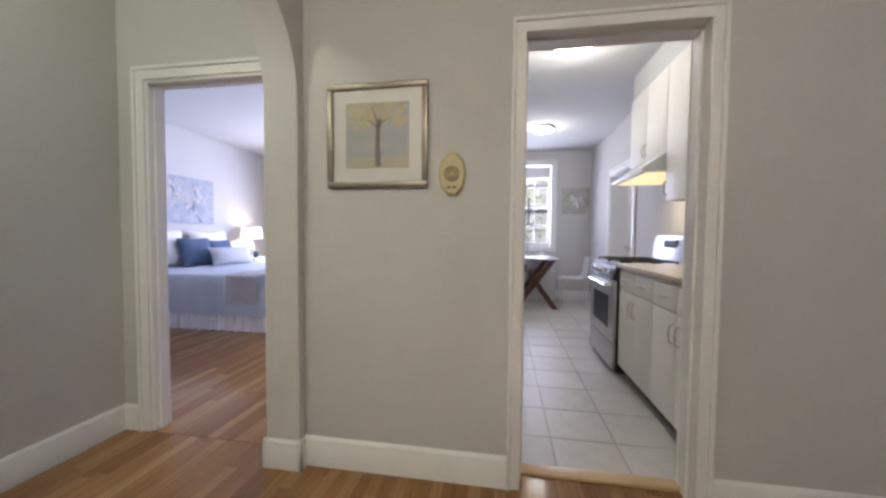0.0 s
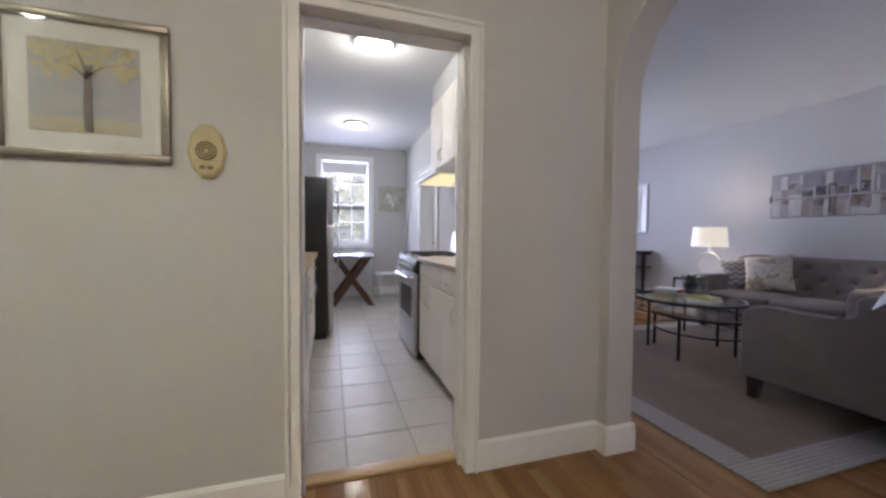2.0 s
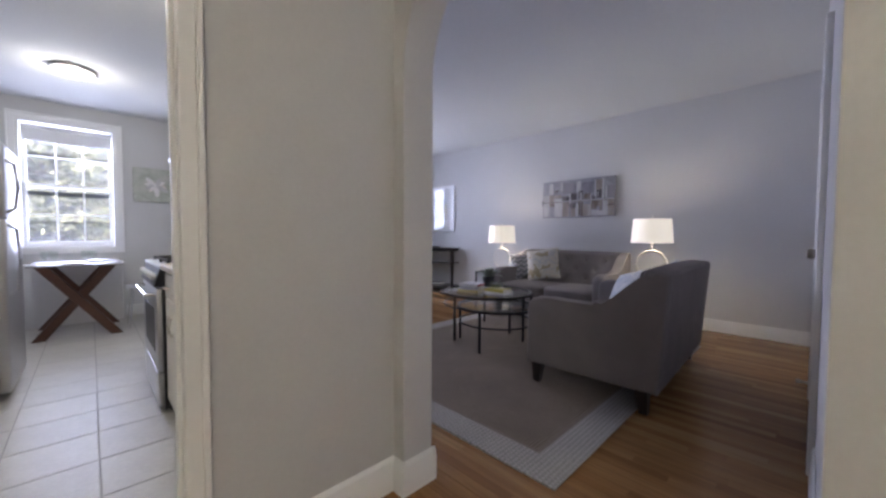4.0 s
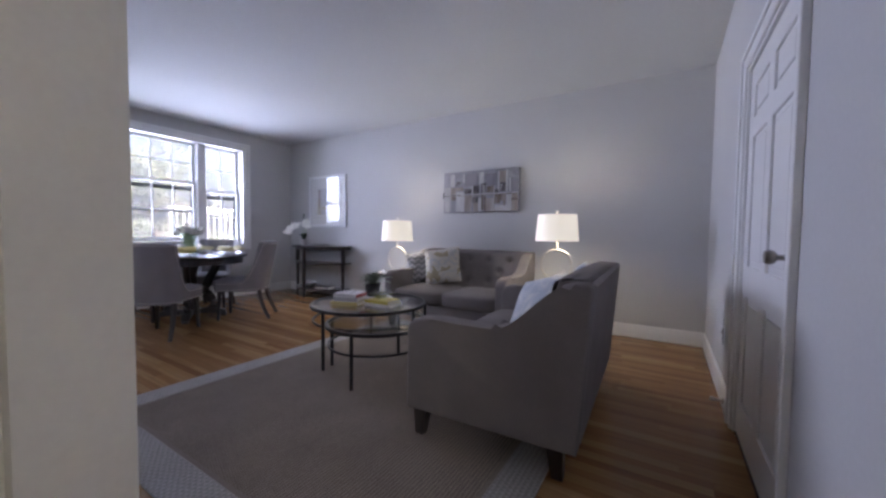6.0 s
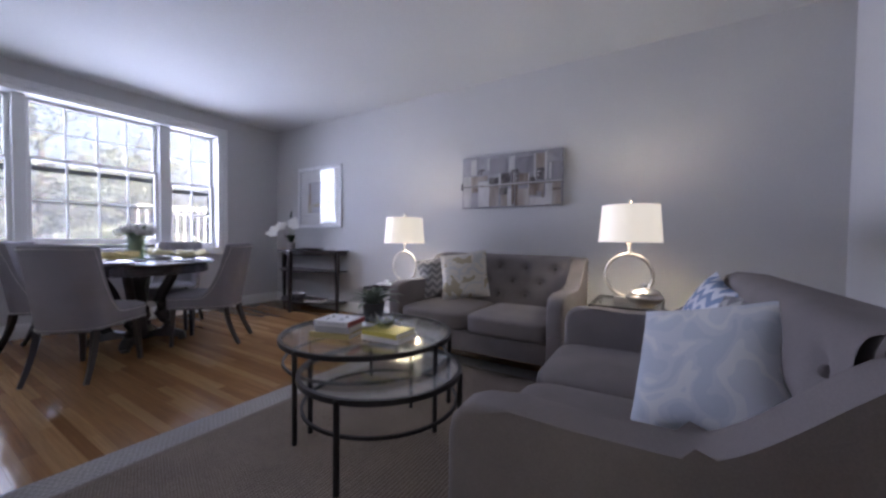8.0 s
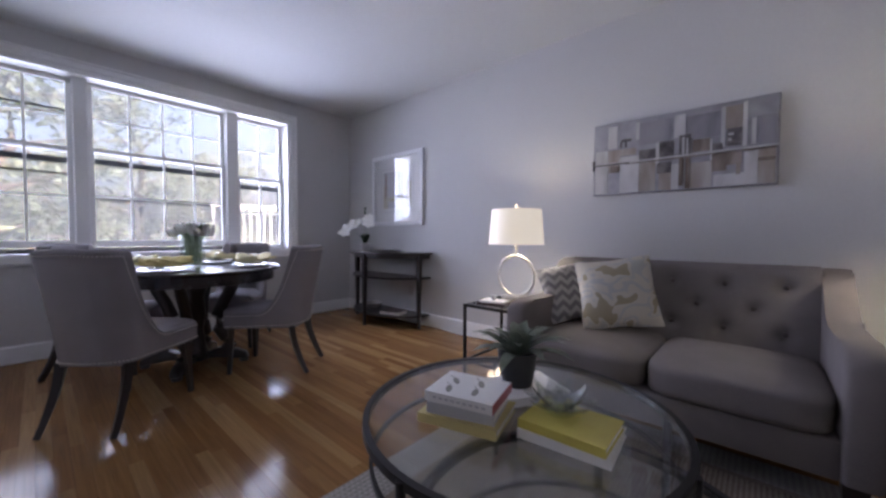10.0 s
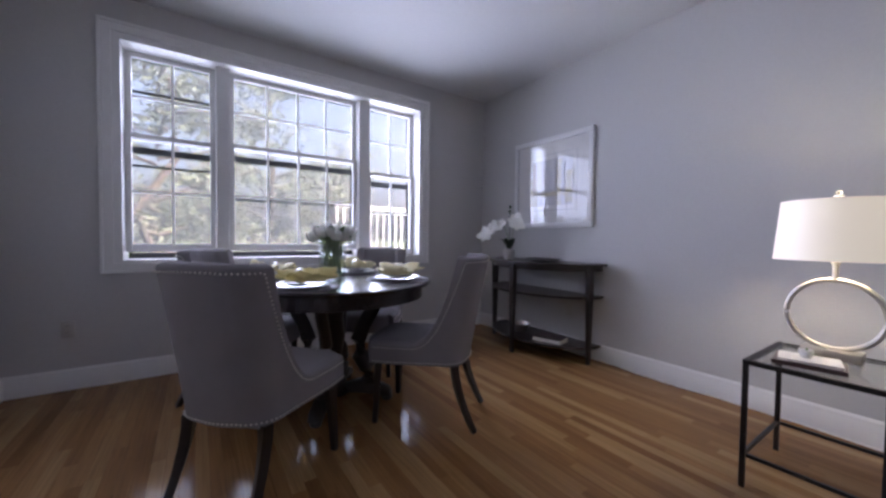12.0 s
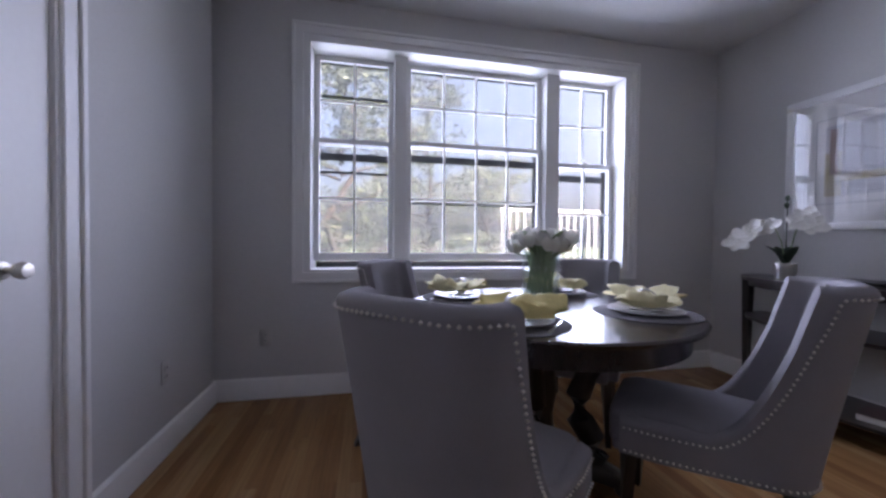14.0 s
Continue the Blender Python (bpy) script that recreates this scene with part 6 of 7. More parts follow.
for k in range(9):
    a = k * 0.72
    bm = B()
    rows = []
    for i in range(6):
        u = i / 5
        r = 0.02 + 0.085 * u ** 1.3
        w = 0.014 * math.sin(math.pi * min(0.97, u * 0.9 + 0.08))
        z = 0.14 + 0.13 * math.sin(u * 1.7)
        rows.append([bm.verts.new((r * math.cos(a) - s * w * math.sin(a), r * math.sin(a) + s * w * math.cos(a), z + abs(s) * w * 0.3)) for s in (-1, 0, 1)])
    for p, q in zip(rows, rows[1:]):
        for s in (0, 1):
            bm.faces.new((p[s], p[s + 1], q[s + 1], q[s]))
    bmesh.ops.solidify(bm, geom=list(bm.faces), thickness=0.0012)
    part("leaf", bm, STEM, vase, smooth=60)

# ---- console ----
CON = (5.965, 6.10)
con = thing("console_table", "dark half-moon console table with two lower shelves", "console table", pose(CON[0], CON[1], 0))
def half_moon(bm, half, deep, z0, z1, bev=0.004):
    n = 28
    poly = [(0, -half), (-0.06, -half)] + [(-0.06 - (deep - 0.06) * math.sin(math.pi * k / n), -half * math.cos(math.pi * k / n)) for k in range(1, n)] + [(-0.06, half), (0, half)]
    prism(bm, poly, "z", z0, z1, bev, 1)
for z0, z1, h, d, nm in ((0.845, 0.87, 0.645, 0.52, "tabletop"), (0.565, 0.585, 0.615, 0.48, "shelf"), (0.125, 0.145, 0.60, 0.47, "shelf")):
    bm = B()
    half_moon(bm, h, d, z0, z1)
    part(nm, bm, DARKWOOD, con)
bm = B()
half_moon(bm, 0.60, 0.47, 0.80, 0.845, 0.0)
part("apron", bm, DARKWOOD, con)
for x, y in ((-0.165, -0.585), (-0.165, 0.60), (-0.475, 0.02)):
    bm = B()
    v = []
    for z, r in ((0.0, 0.015), (0.845, 0.027)):
        v.append([bm.verts.new((x + a * r, y + c * r, z)) for a, c in ((-1, -1), (1, -1), (1, 1), (-1, 1))])
    for k in range(4):
        bm.faces.new((v[0][k], v[0][(k + 1) % 4], v[1][(k + 1) % 4], v[1][k]))
    bm.faces.new(v[0][::-1]), bm.faces.new(v[1])
    part("leg", bm, DARKWOOD, con, smooth=0)
bm = B()
lathe(bm, [(0, 0), (0.06, 0), (0.10, 0.006), (0.17, 0.02), (0.172, 0.024), (0.10, 0.011), (0, 0.007)], 40, sx=0.75, sy=1.15)
single("tray", bm, DARKWOOD, "shallow dark oval tray on the console", "tray", pose(5.76, 5.98, 0.87))
book(0, "", "dark red hardback lying on the console's bottom shelf", pose(5.70, 5.84, 0.145, 0, 0, 195), 0.19, 0.27, 0.04, CV_DARK)
bowl = thing("silver_bowl", "hammered silver bowl on the console's bottom shelf", "bowl", pose(5.72, 6.24, 0.145))
bm = B()
lathe(bm, [(0, 0), (0.04, 0), (0.05, 0.006), (0.085, 0.04), (0.105, 0.085), (0.101, 0.085), (0.08, 0.042), (0.045, 0.012), (0, 0.01)], 36)
part("bowl_body", bm, SILVER, bowl)
# orchid
orc = thing("orchid", "white orchid in a small silver pot on the console", "orchid", pose(5.69, 6.38, 0.87) @ Matrix.Scale(1.22, 4))
bm = B()
lathe(bm, [(0, 0), (0.04, 0), (0.05, 0.05), (0.05, 0.085), (0.045, 0.085), (0.043, 0.07), (0, 0.07)], 28)
part("pot", bm, SILVER, orc)
for a, ln in ((20, 0.10), (140, 0.11), (260, 0.09), (80, 0.08)):
    bm = B()
    rows = []
    for i in range(6):
        u = i / 5
        r, z = 0.75 * ln * u, 0.075 + 0.15 * u - 0.05 * u * u
        w = 0.034 * math.sin(math.pi * min(0.94, 0.15 + 0.85 * u))
        rows.append([bm.verts.new((r * math.cos(radians(a)) - s * w * math.sin(radians(a)), r * math.sin(radians(a)) + s * w * math.cos(radians(a)), z + 0.4 * w * abs(s))) for s in (-1, 0, 1)])
    for p, q in zip(rows, rows[1:]):
        for s in (0, 1):
            bm.faces.new((p[s], p[s + 1], q[s + 1], q[s]))
    bmesh.ops.solidify(bm, geom=list(bm.faces), thickness=0.003)
    part("leaf", bm, DARKLEAF, orc, smooth=60)
sprays = ([(0, 0, 0.07), (0.0, 0.02, 0.20), (-0.03, 0.04, 0.29), (-0.08, 0.09, 0.28), (-0.13, 0.145, 0.20)], [(0.01, 0, 0.07), (0.01, -0.03, 0.22), (0.0, -0.06, 0.31), (-0.02, -0.11, 0.33), (-0.05, -0.17, 0.29)])
for pts in sprays:
    bm = B()
    tube(bm, pts, 0.003, 6)
    part("stem", bm, STEM, orc)
    for q, (p0, p1) in enumerate(((2, 3), (3, 4), (3, 4), (4, 4), (2, 3))):
        u = (0.2, 0.15, 0.65, 1.0, 0.75)[q]
        o = Vector(pts[p0]).lerp(Vector(pts[p1]), u)
        fl = o + Vector((-0.02, 0.006 * (q - 2), -0.005))
        for j in range(5):
            b = 2 * math.pi * j / 5 + q
            big = 0.040 if j in (1, 4) else 0.032
            bm = B()
            lathe(bm, [(0, 0), (big * 0.7, 0.002), (big, 0.006)], 9, sx=1.0, sy=0.72)
            bmesh.ops.transform(bm, matrix=Matrix.Translation(fl) @ pose(0, 0, 0, 0, -70, 12 * q) @ pose(0, 0, 0, 0, 0, math.degrees(b)) @ pose(big * 0.75, 0, 0.002 * j), verts=bm.verts)
            bmesh.ops.solidify(bm, geom=list(bm.faces), thickness=0.0012)
            part("petal", bm, PETAL, orc, smooth=60)
for dz, dx in ((0.40, 0.0), (0.44, 0.006)):
    bm = B()
    ball(bm, (dx, 0.0, dz), 0.012, 8, 1.5)
    part("bud", bm, DARKLEAF, orc)
bm = B()
tube(bm, [(0, 0, 0.07), (0.004, 0.0, 0.25), (0.004, 0, 0.44)], 0.0025, 6)
part("support_stick", bm, DARKLEAF, orc)


# ---- kitchen ----
def bow_handle(bm, x, y, z, h, out):
    """A bowed wire pull, upright, standing out along x."""
    pts = [(x, y, z), (x + out * 0.022, y, z + 0.008), (x + out * 0.030, y, z + h * 0.5), (x + out * 0.022, y, z + h - 0.008), (x, y, z + h)]
    tube(bm, pts, 0.0045, 8)


def base_cabinet(name, label, m, w, h, depth, doors, drawers, handle_side=None):
    """Faces -x; front at x 0, runs along y from 0 to w."""
    c = thing(name, label, "cabinet", m, "kitchen base cabinets")
    bm = B()
    box(bm, 0.018, depth, 0.0, w, 0.09, h)
    part("body", bm, CABINET, c, smooth=0)
    bm = B()
    box(bm, 0.075, depth, 0.002, w - 0.002, 0, 0.09)
    part("toe_kick", bm, BLACK, c, "dark recessed toe kick", 0)
    dw = w / doors
    zt = h - 0.02
    for k in range(drawers):
        dd = w / drawers
        bm = B()
        box(bm, 0, 0.018, k * dd + 0.004, (k + 1) * dd - 0.004, h - 0.165, zt, 0.004, 2)
        dr = part("drawer_front", bm, CABINET, c)
        bm = B()
        ym = (k + 0.5) * dd
        tube(bm, [(0, ym - 0.045, h - 0.095), (-0.024, ym - 0.04, h - 0.095), (-0.03, ym, h - 0.095), (-0.024, ym + 0.04, h - 0.095), (0, ym + 0.045, h - 0.095)], 0.0045, 8)
        part("handle", bm, NICKEL, dr, "bowed nickel handle")
    for k in range(doors):
        z1 = h - 0.172 if drawers else zt
        bm = B()
        box(bm, 0, 0.018, k * dw + 0.004, (k + 1) * dw - 0.004, 0.10, z1, 0.004, 2)
        dr = part("door", bm, CABINET, c)
        y = (k + 1) * dw - 0.035 if k % 2 == 0 else k * dw + 0.035
        bm = B()
        bow_handle(bm, 0, y, z1 - 0.17, 0.11, -1)
        part("handle", bm, NICKEL, dr, "bowed nickel handle")
    return c


def wall_cabinet(name, label, m, w, h, depth, doors):
    c = thing(name, label, "cabinet", m, "kitchen wall cabinets")
    bm = B()
    box(bm, 0.018, depth, 0, w, 0, h)
    part("body", bm, CABINET, c, smooth=0)
    dw = w / doors
    for k in range(doors):
        bm = B()
        box(bm, 0, 0.018, k * dw + 0.003, (k + 1) * dw - 0.003, 0.003, h - 0.003, 0.004, 2)
        dr = part("door", bm, CABINET, c)
        y = (k + 1) * dw - 0.03 if k % 2 == 0 else k * dw + 0.03
        bm = B()
        bow_handle(bm, 0, y, 0.05, 0.10, -1)
        part("handle", bm, NICKEL, dr, "bowed nickel handle")
    return c


CH = 0.895
base_cabinet("base_cabinet", "white kitchen base cabinet with bowed handles beside the range", pose(1.085, 2.06, 0), 0.66, CH, 0.612, 2, 2)
base_cabinet("base_cabinet", "white kitchen base cabinet with bowed handles near the doorway", pose(1.085, 2.722, 0), 0.66, CH, 0.612, 2, 2)
bm = B()
box(bm, 1.065, K_E - 0.002, 2.05, 3.39, CH + 0.001, CH + 0.037, 0.005, 2)
single("worktop", bm, COUNTERSTONE, "beige laminate worktop over white cabinets", "worktop")
base_cabinet("base_cabinet", "white base cabinet with two doors under the sink", pose(0.185, 4.285, 0, 0, 0, 180), 1.63, CH, 0.64, 4, 2)
wt = thing("worktop", "butcher-block laminate worktop with an inset sink", "worktop", pose(0, 0, 0))
bm = B()
for a, b, c, d in ((-0.455, 0.215, 2.045, 3.25), (-0.455, 0.215, 3.72, 4.29), (-0.455, -0.30, 3.25, 3.72), (0.10, 0.215, 3.25, 3.72)):
    box(bm, a, b, c, d, CH + 0.001, CH + 0.038)
part("slab", bm, LAMINATE, wt, smooth=0)
bm = B()
for a, b, c, d in ((-0.31, 0.11, 3.24, 3.262), (-0.31, 0.11, 3.708, 3.73), (-0.31, -0.288, 3.262, 3.708), (0.088, 0.11, 3.262, 3.708)):
    box(bm, a, b, c, d, CH + 0.037, CH + 0.043, 0.002, 1)
for a, b, c, d, z0, z1 in ((-0.298, 0.098, 3.252, 3.718, CH - 0.15, CH - 0.146), (-0.298, -0.294, 3.252, 3.718, CH - 0.146, CH + 0.037), (0.094, 0.098, 3.252, 3.718, CH - 0.146, CH + 0.037), (-0.294, 0.094, 3.252, 3.256, CH - 0.146, CH + 0.037), (-0.294, 0.094, 3.714, 3.718, CH - 0.146, CH + 0.037)):
    box(bm, a, b, c, d, z0, z1)
part("sink", bm, STEEL, wt, "stainless steel sink bowl", 20)

dwm = thing("dishwasher", "stainless steel dishwasher with a bar handle", "dishwasher", pose(0.19, 2.052, 0))
bm = B()
box(bm, -0.60, -0.005, 0, 0.60, 0.10, CH - 0.005)
part("body", bm, BLACK, dwm, smooth=0)
bm = B()
box(bm, -0.004, 0.03, 0.004, 0.596, 0.11, 0.76, 0.006, 2)
part("door", bm, STEEL, dwm)
bm = B()
prism(bm, [(-0.004, 0.77), (0.032, 0.772), (0.04, 0.79), (0.024, CH - 0.012), (-0.004, CH - 0.012)], "y", 0.004, 0.596, 0.004, 1)
part("control_panel", bm, STEEL, dwm, "curved steel control panel")
bm = B()
box(bm, 0.0, 0.012, 0.02, 0.58, CH - 0.011, CH - 0.004)
part("control_strip", bm, BLACK, dwm, "black control strip", 0)
bm = B()
box(bm, -0.60, -0.06, 0.004, 0.596, 0, 0.10)
part("toe_kick", bm, BLACK, dwm, smooth=0)
fr = thing("refrigerator", "black refrigerator with stainless steel doors and bar handles", "refrigerator", pose(0, 0, 0))
bm = B()
box(bm, -0.43, 0.305, 4.315, 5.06, 0.02, 1.715, 0.008, 2)
part("body", bm, BLACKENAMEL, fr)
bm = B()
box(bm, -0.40, 0.29, 4.33, 5.04, 0.0, 0.02)
part("foot_plate", bm, BLACK, fr, smooth=0)
for z0, z1 in ((0.05, 1.205), (1.215, 1.71)):
    bm = B()
    box(bm, 0.312, 0.372, 4.313, 5.062, z0, z1, 0.014, 3)
    d = part("door", bm, STEEL, fr, "stainless steel door")
    bm = B()
    a, b = (0.70, 1.17) if z0 < 1 else (1.25, 1.60)
    tube(bm, [(0.372, 4.37, a), (0.412, 4.37, a + 0.03), (0.425, 4.37, (a + b) / 2), (0.412, 4.37, b - 0.03), (0.372, 4.37, b)], 0.010, 10)
    part("handle", bm, STEEL, d, "bowed steel bar handle")
bm = B()
box(bm, 0.25, 0.385, 4.316, 4.36, 1.205, 1.216, 0.002, 1)
part("hinge", bm, CHROME, fr)

wall_cabinet("wall_cabinet", "white wall cabinet with a plain door beside the refrigerator", pose(-0.10, 4.285, 1.43, 0, 0, 180), 0.62, 1.17, 0.355, 1)
wall_cabinet("wall_cabinet", "short white wall cabinet over the sink", pose(-0.10, 3.66, 1.75, 0, 0, 180), 1.58, 0.85, 0.355, 3)
wall_cabinet("wall_cabinet", "white wall cabinet with two doors near the doorway", pose(1.365, 2.06, 1.42), 1.225, 1.04, 0.332, 3)
wall_cabinet("wall_cabinet", "short white wall cabinet over the range hood", pose(1.365, 3.29, 1.80), 0.80, 0.66, 0.332, 2)
bm = B()
box(bm, 1.385, K_E - 0.001, 2.04, 4.10, 2.462, 2.699)
structure("trim_soffit", bm, CEIL, "plain white soffit over the wall cabinets", "soffit", 0)
bm = B()
box(bm, K_W + 0.001, -0.12, 2.04, 4.29, 2.602, 2.699)
structure("trim_soffit_left", bm, CEIL, "plain white soffit over the sink cabinets", "soffit", 0)
hood = thing("range_hood", "white slim range hood with a lit lamp", "range hood", pose(0, 0, 0))
bm = B()
prism(bm, [(1.20, 1.655), (1.20, 1.685), (1.36, 1.795), (K_E - 0.002, 1.795), (K_E - 0.002, 1.655)], "y", 3.295, 4.085, 0.004, 1)
part("canopy", bm, WHITEPLASTIC, hood)
bm = B()
box(bm, 1.25, 1.62, 3.33, 4.05, 1.648, 1.654)
part("filter_lamp", bm, HOODGLOW, hood, "warm lit lamp under the hood", 0)
lamp("hood_bulb", "AREA", look((1.42, 3.68, 1.64), (1.42, 3.68, 0)), 0.35, (1.0, 0.85, 0.6), size=(0.2, 0.4))

rg = thing("gas_range", "stainless steel gas range with black grates", "gas range", pose(0, 3.40, 0))
RW, RF = 0.76, 1.045
bm = B()
box(bm, RF + 0.03, K_E - 0.01, 0, RW, 0.02, 0.905)
part("body", bm, BLACKENAMEL, rg, smooth=0)
bm = B()
box(bm, RF + 0.06, RF + 0.2, 0.02, RW - 0.02, 0, 0.03)
part("foot", bm, BLACK, rg, smooth=0)
bm = B()
box(bm, RF, RF + 0.029, 0.003, RW - 0.003, 0.26, 0.775, 0.005, 2)
od = part("oven_door", bm, STEEL, rg, "stainless steel oven door")
bm = B()
box(bm, RF - 0.003, RF + 0.01, 0.13, RW - 0.13, 0.36, 0.64, 0.004, 1)
part("oven_window", bm, cover("dark_oven_glass", (0.02, 0.02, 0.022)), od, "dark oven window")
bm = B()
tube(bm, [(RF, 0.08, 0.735), (RF - 0.045, 0.085, 0.735), (RF - 0.045, RW - 0.085, 0.735), (RF, RW - 0.08, 0.735)], 0.011, 10)
part("oven_handle", bm, CHROME, od, "steel bar handle")
bm = B()
box(bm, RF, RF + 0.029, 0.003, RW - 0.003, 0.04, 0.25, 0.005, 2)
part("storage_drawer", bm, STEEL, rg)
bm = B()
prism(bm, [(RF + 0.028, 0.785), (RF - 0.012, 0.79), (RF + 0.02, 0.905), (RF + 0.06, 0.905), (RF + 0.06, 0.785)], "y", 0.003, RW - 0.003, 0.003, 1)
part("control_panel", bm, BLACKENAMEL, rg)
for k in range(5):
    y = 0.09 + k * (RW - 0.18) / 4
    bm = B()
    lathe(bm, [(0, 0), (0.022, 0), (0.022, 0.012), (0.018, 0.026), (0, 0.028)], 18)
    bmesh.ops.transform(bm, matrix=pose(RF + 0.004, y, 0.845, 0, -75, 0), verts=bm.verts)
    part("knob", bm, STEEL, rg, "steel burner knob")
bm = B()
box(bm, RF + 0.01, K_E - 0.09, 0.0, RW, 0.906, 0.918, 0.004, 2)
part("cooktop", bm, STEEL, rg)
for k in range(2):
    bm = B()
    y0 = 0.04 + k * (RW - 0.06) / 2
    y1 = y0 + (RW - 0.10) / 2
    for j in range(4):
        x = RF + 0.06 + j * 0.145
        box(bm, x, x + 0.012, y0, y1, 0.935, 0.947)
    for j in range(3):
        y = y0 + j * (y1 - y0 - 0.012) / 2
        box(bm, RF + 0.06, RF + 0.507, y, y + 0.012, 0.9352, 0.9472)
    for x in (RF + 0.06, RF + 0.495):
        for y in (y0, y1 - 0.012):
            box(bm, x, x + 0.012, y, y + 0.012, 0.918, 0.935)
    part("grate", bm, BLACK, rg, "black cast-iron grate", 0)
    for x in (RF + 0.16, RF + 0.40):
        bm = B()
        lathe(bm, [(0, 0.918), (0.045, 0.918), (0.045, 0.926), (0.03, 0.93), (0, 0.932)], 18, (x, (y0 + y1) / 2, 0))
        part("burner", bm, BLACK, rg)
bm = B()
prism(bm, [(K_E - 0.085, 0.905), (K_E - 0.01, 0.905), (K_E - 0.01, 1.16), (K_E - 0.05, 1.16), (K_E - 0.075, 1.06)], "y", 0.0, RW, 0.006, 2)
bg = part("backguard", bm, STEEL, rg, "stainless backguard")
bm = B()
box(bm, K_E - 0.082, K_E - 0.06, 0.26, 0.50, 1.05, 1.12)
part("clock_panel", bm, BLACK, bg, "dark clock panel", 0)
# backsplash strips behind the counter
bm = B()
for k in range(26):
    y = 2.07 + k * 0.05
    box(bm, K_E - 0.010, K_E - 0.002, y, y + 0.046, CH + 0.04, 1.418, 0.002, 1)
structure("backsplash", bm, mat("cream_beadboard", (0.70, 0.64, 0.46), 0.4, vary=0.04), "cream beadboard backsplash under the cabinets", "backsplash")

# kitchen table with X legs, chair, radiator cover, plant
kt = thing("kitchen_table", "small table with crossed brown wooden legs", "table", pose(0.66, 6.45, 0))
bm = B()
box(bm, -0.36, 0.36, -0.42, 0.42, 0.765, 0.785, 0.004, 2)
part("tabletop", bm, mat("pale_grey_top", (0.50, 0.49, 0.48), 0.25, vary=0.06), kt, "pale grey tabletop")
for y in (-0.36, 0.30):
    for s in (-1, 1):
        bm = B()
        o = 0.031 if s > 0 else -0.031
        prism(bm, [(-s * 0.30 - 0.05, 0), (-s * 0.30 + 0.05, 0), (s * 0.26 + 0.05, 0.765), (s * 0.26 - 0.05, 0.765)], "y", y + o - 0.03, y + o + 0.03, 0.004, 1)
        part("cross_leg", bm, BROWNWOOD, kt, "dark brown crossed leg")
bm = B()
box(bm, -0.03, 0.03, -0.36, 0.30, 0.35, 0.41, 0.004, 1)
part("stretcher", bm, BROWNWOOD, kt)
for x, y in ((-0.05, -0.28), (0.16, 0.1)):
    bm = B()
    lathe(bm, [(0, 0), (0.07, 0), (0.12, 0.014), (0.118, 0.017), (0.068, 0.006), (0, 0.004)], 30)
    single("plate", bm, CHINA, "white china plate on the small kitchen table", "plate", pose(0.66 + x, 6.45 + y, 0.785), "kitchen plates")
for k, (x, y) in enumerate(((-0.24, -0.30), (-0.17, -0.33), (0.06, -0.34), (0.12, -0.30))):
    bm = B()
    lathe(bm, [(0, 0), (0.028, 0), (0.028, 0.003), (0.004, 0.008), (0.004, 0.05), (0.03, 0.075), (0.034, 0.11), (0.03, 0.14), (0.028, 0.14), (0.032, 0.11), (0.028, 0.077), (0, 0.055)], 20)
    g = single("wine_glass", bm, VASEGLASS, "clear stemmed glass on the kitchen table", "glass", pose(0.66 + x, 6.45 + y, 0.785), "kitchen glasses")
kc = thing("kitchen_chair", "white moulded chair on thin chrome legs", "chair", pose(1.27, 6.42, 0, 0, 0, 180))
bm = B()
rows = []
prof = [(0.21, 0.435), (0.20, 0.455), (0.10, 0.452), (0.0, 0.447), (-0.10, 0.45), (-0.16, 0.475), (-0.19, 0.55), (-0.205, 0.65), (-0.22, 0.78), (-0.225, 0.82)]
for x, z in prof:
    rows.append([bm.verts.new((x, y, z + 0.02 * (y / 0.2) ** 2 * (1 if z < 0.5 else 0))) for y in np.linspace(-0.20, 0.20, 9)])
for a, b in zip(rows, rows[1:]):
    for k in range(8):
        bm.faces.new((a[k], a[k + 1], b[k + 1], b[k]))
bmesh.ops.solidify(bm, geom=list(bm.faces), thickness=0.010)
part("shell", bm, WHITEPLASTIC, kc, smooth=70)
for x, y in ((0.15, -0.15), (0.15, 0.15), (-0.14, -0.15), (-0.14, 0.15)):
    bm = B()
    cyl(bm, (x * 1.3, y * 1.25, 0), (x, y, 0.44), 0.008, n=10)
    part("leg", bm, CHROME, kc, "thin chrome leg")
rc = thing("radiator_cover", "white painted radiator cover under the kitchen window", "radiator cover", pose(0, 0, 0))
bm = B()
box(bm, 0.12, 1.06, 6.93, K_N - 0.002, 0.0, 0.72, 0.004, 1)
part("case", bm, TRIM, rc)
bm = B()
box(bm, 0.10, 1.08, 6.91, K_N - 0.002, 0.721, 0.745, 0.004, 2)
part("top", bm, TRIM, rc)
for k in range(14):
    bm = B()
    x = 0.24 + k * 0.052
    box(bm, x, x + 0.02, 6.9285, 6.932, 0.12, 0.60)
    part("grille_slat", bm, WHITEPLASTIC, rc, smooth=0)
succulent("potted_grass", "green plant in a white square pot on the worktop", pose(-0.22, 3.95, CH + 0.038), 0.05, 0.10, 26, 0.17, GRASSLEAF, CHINA)


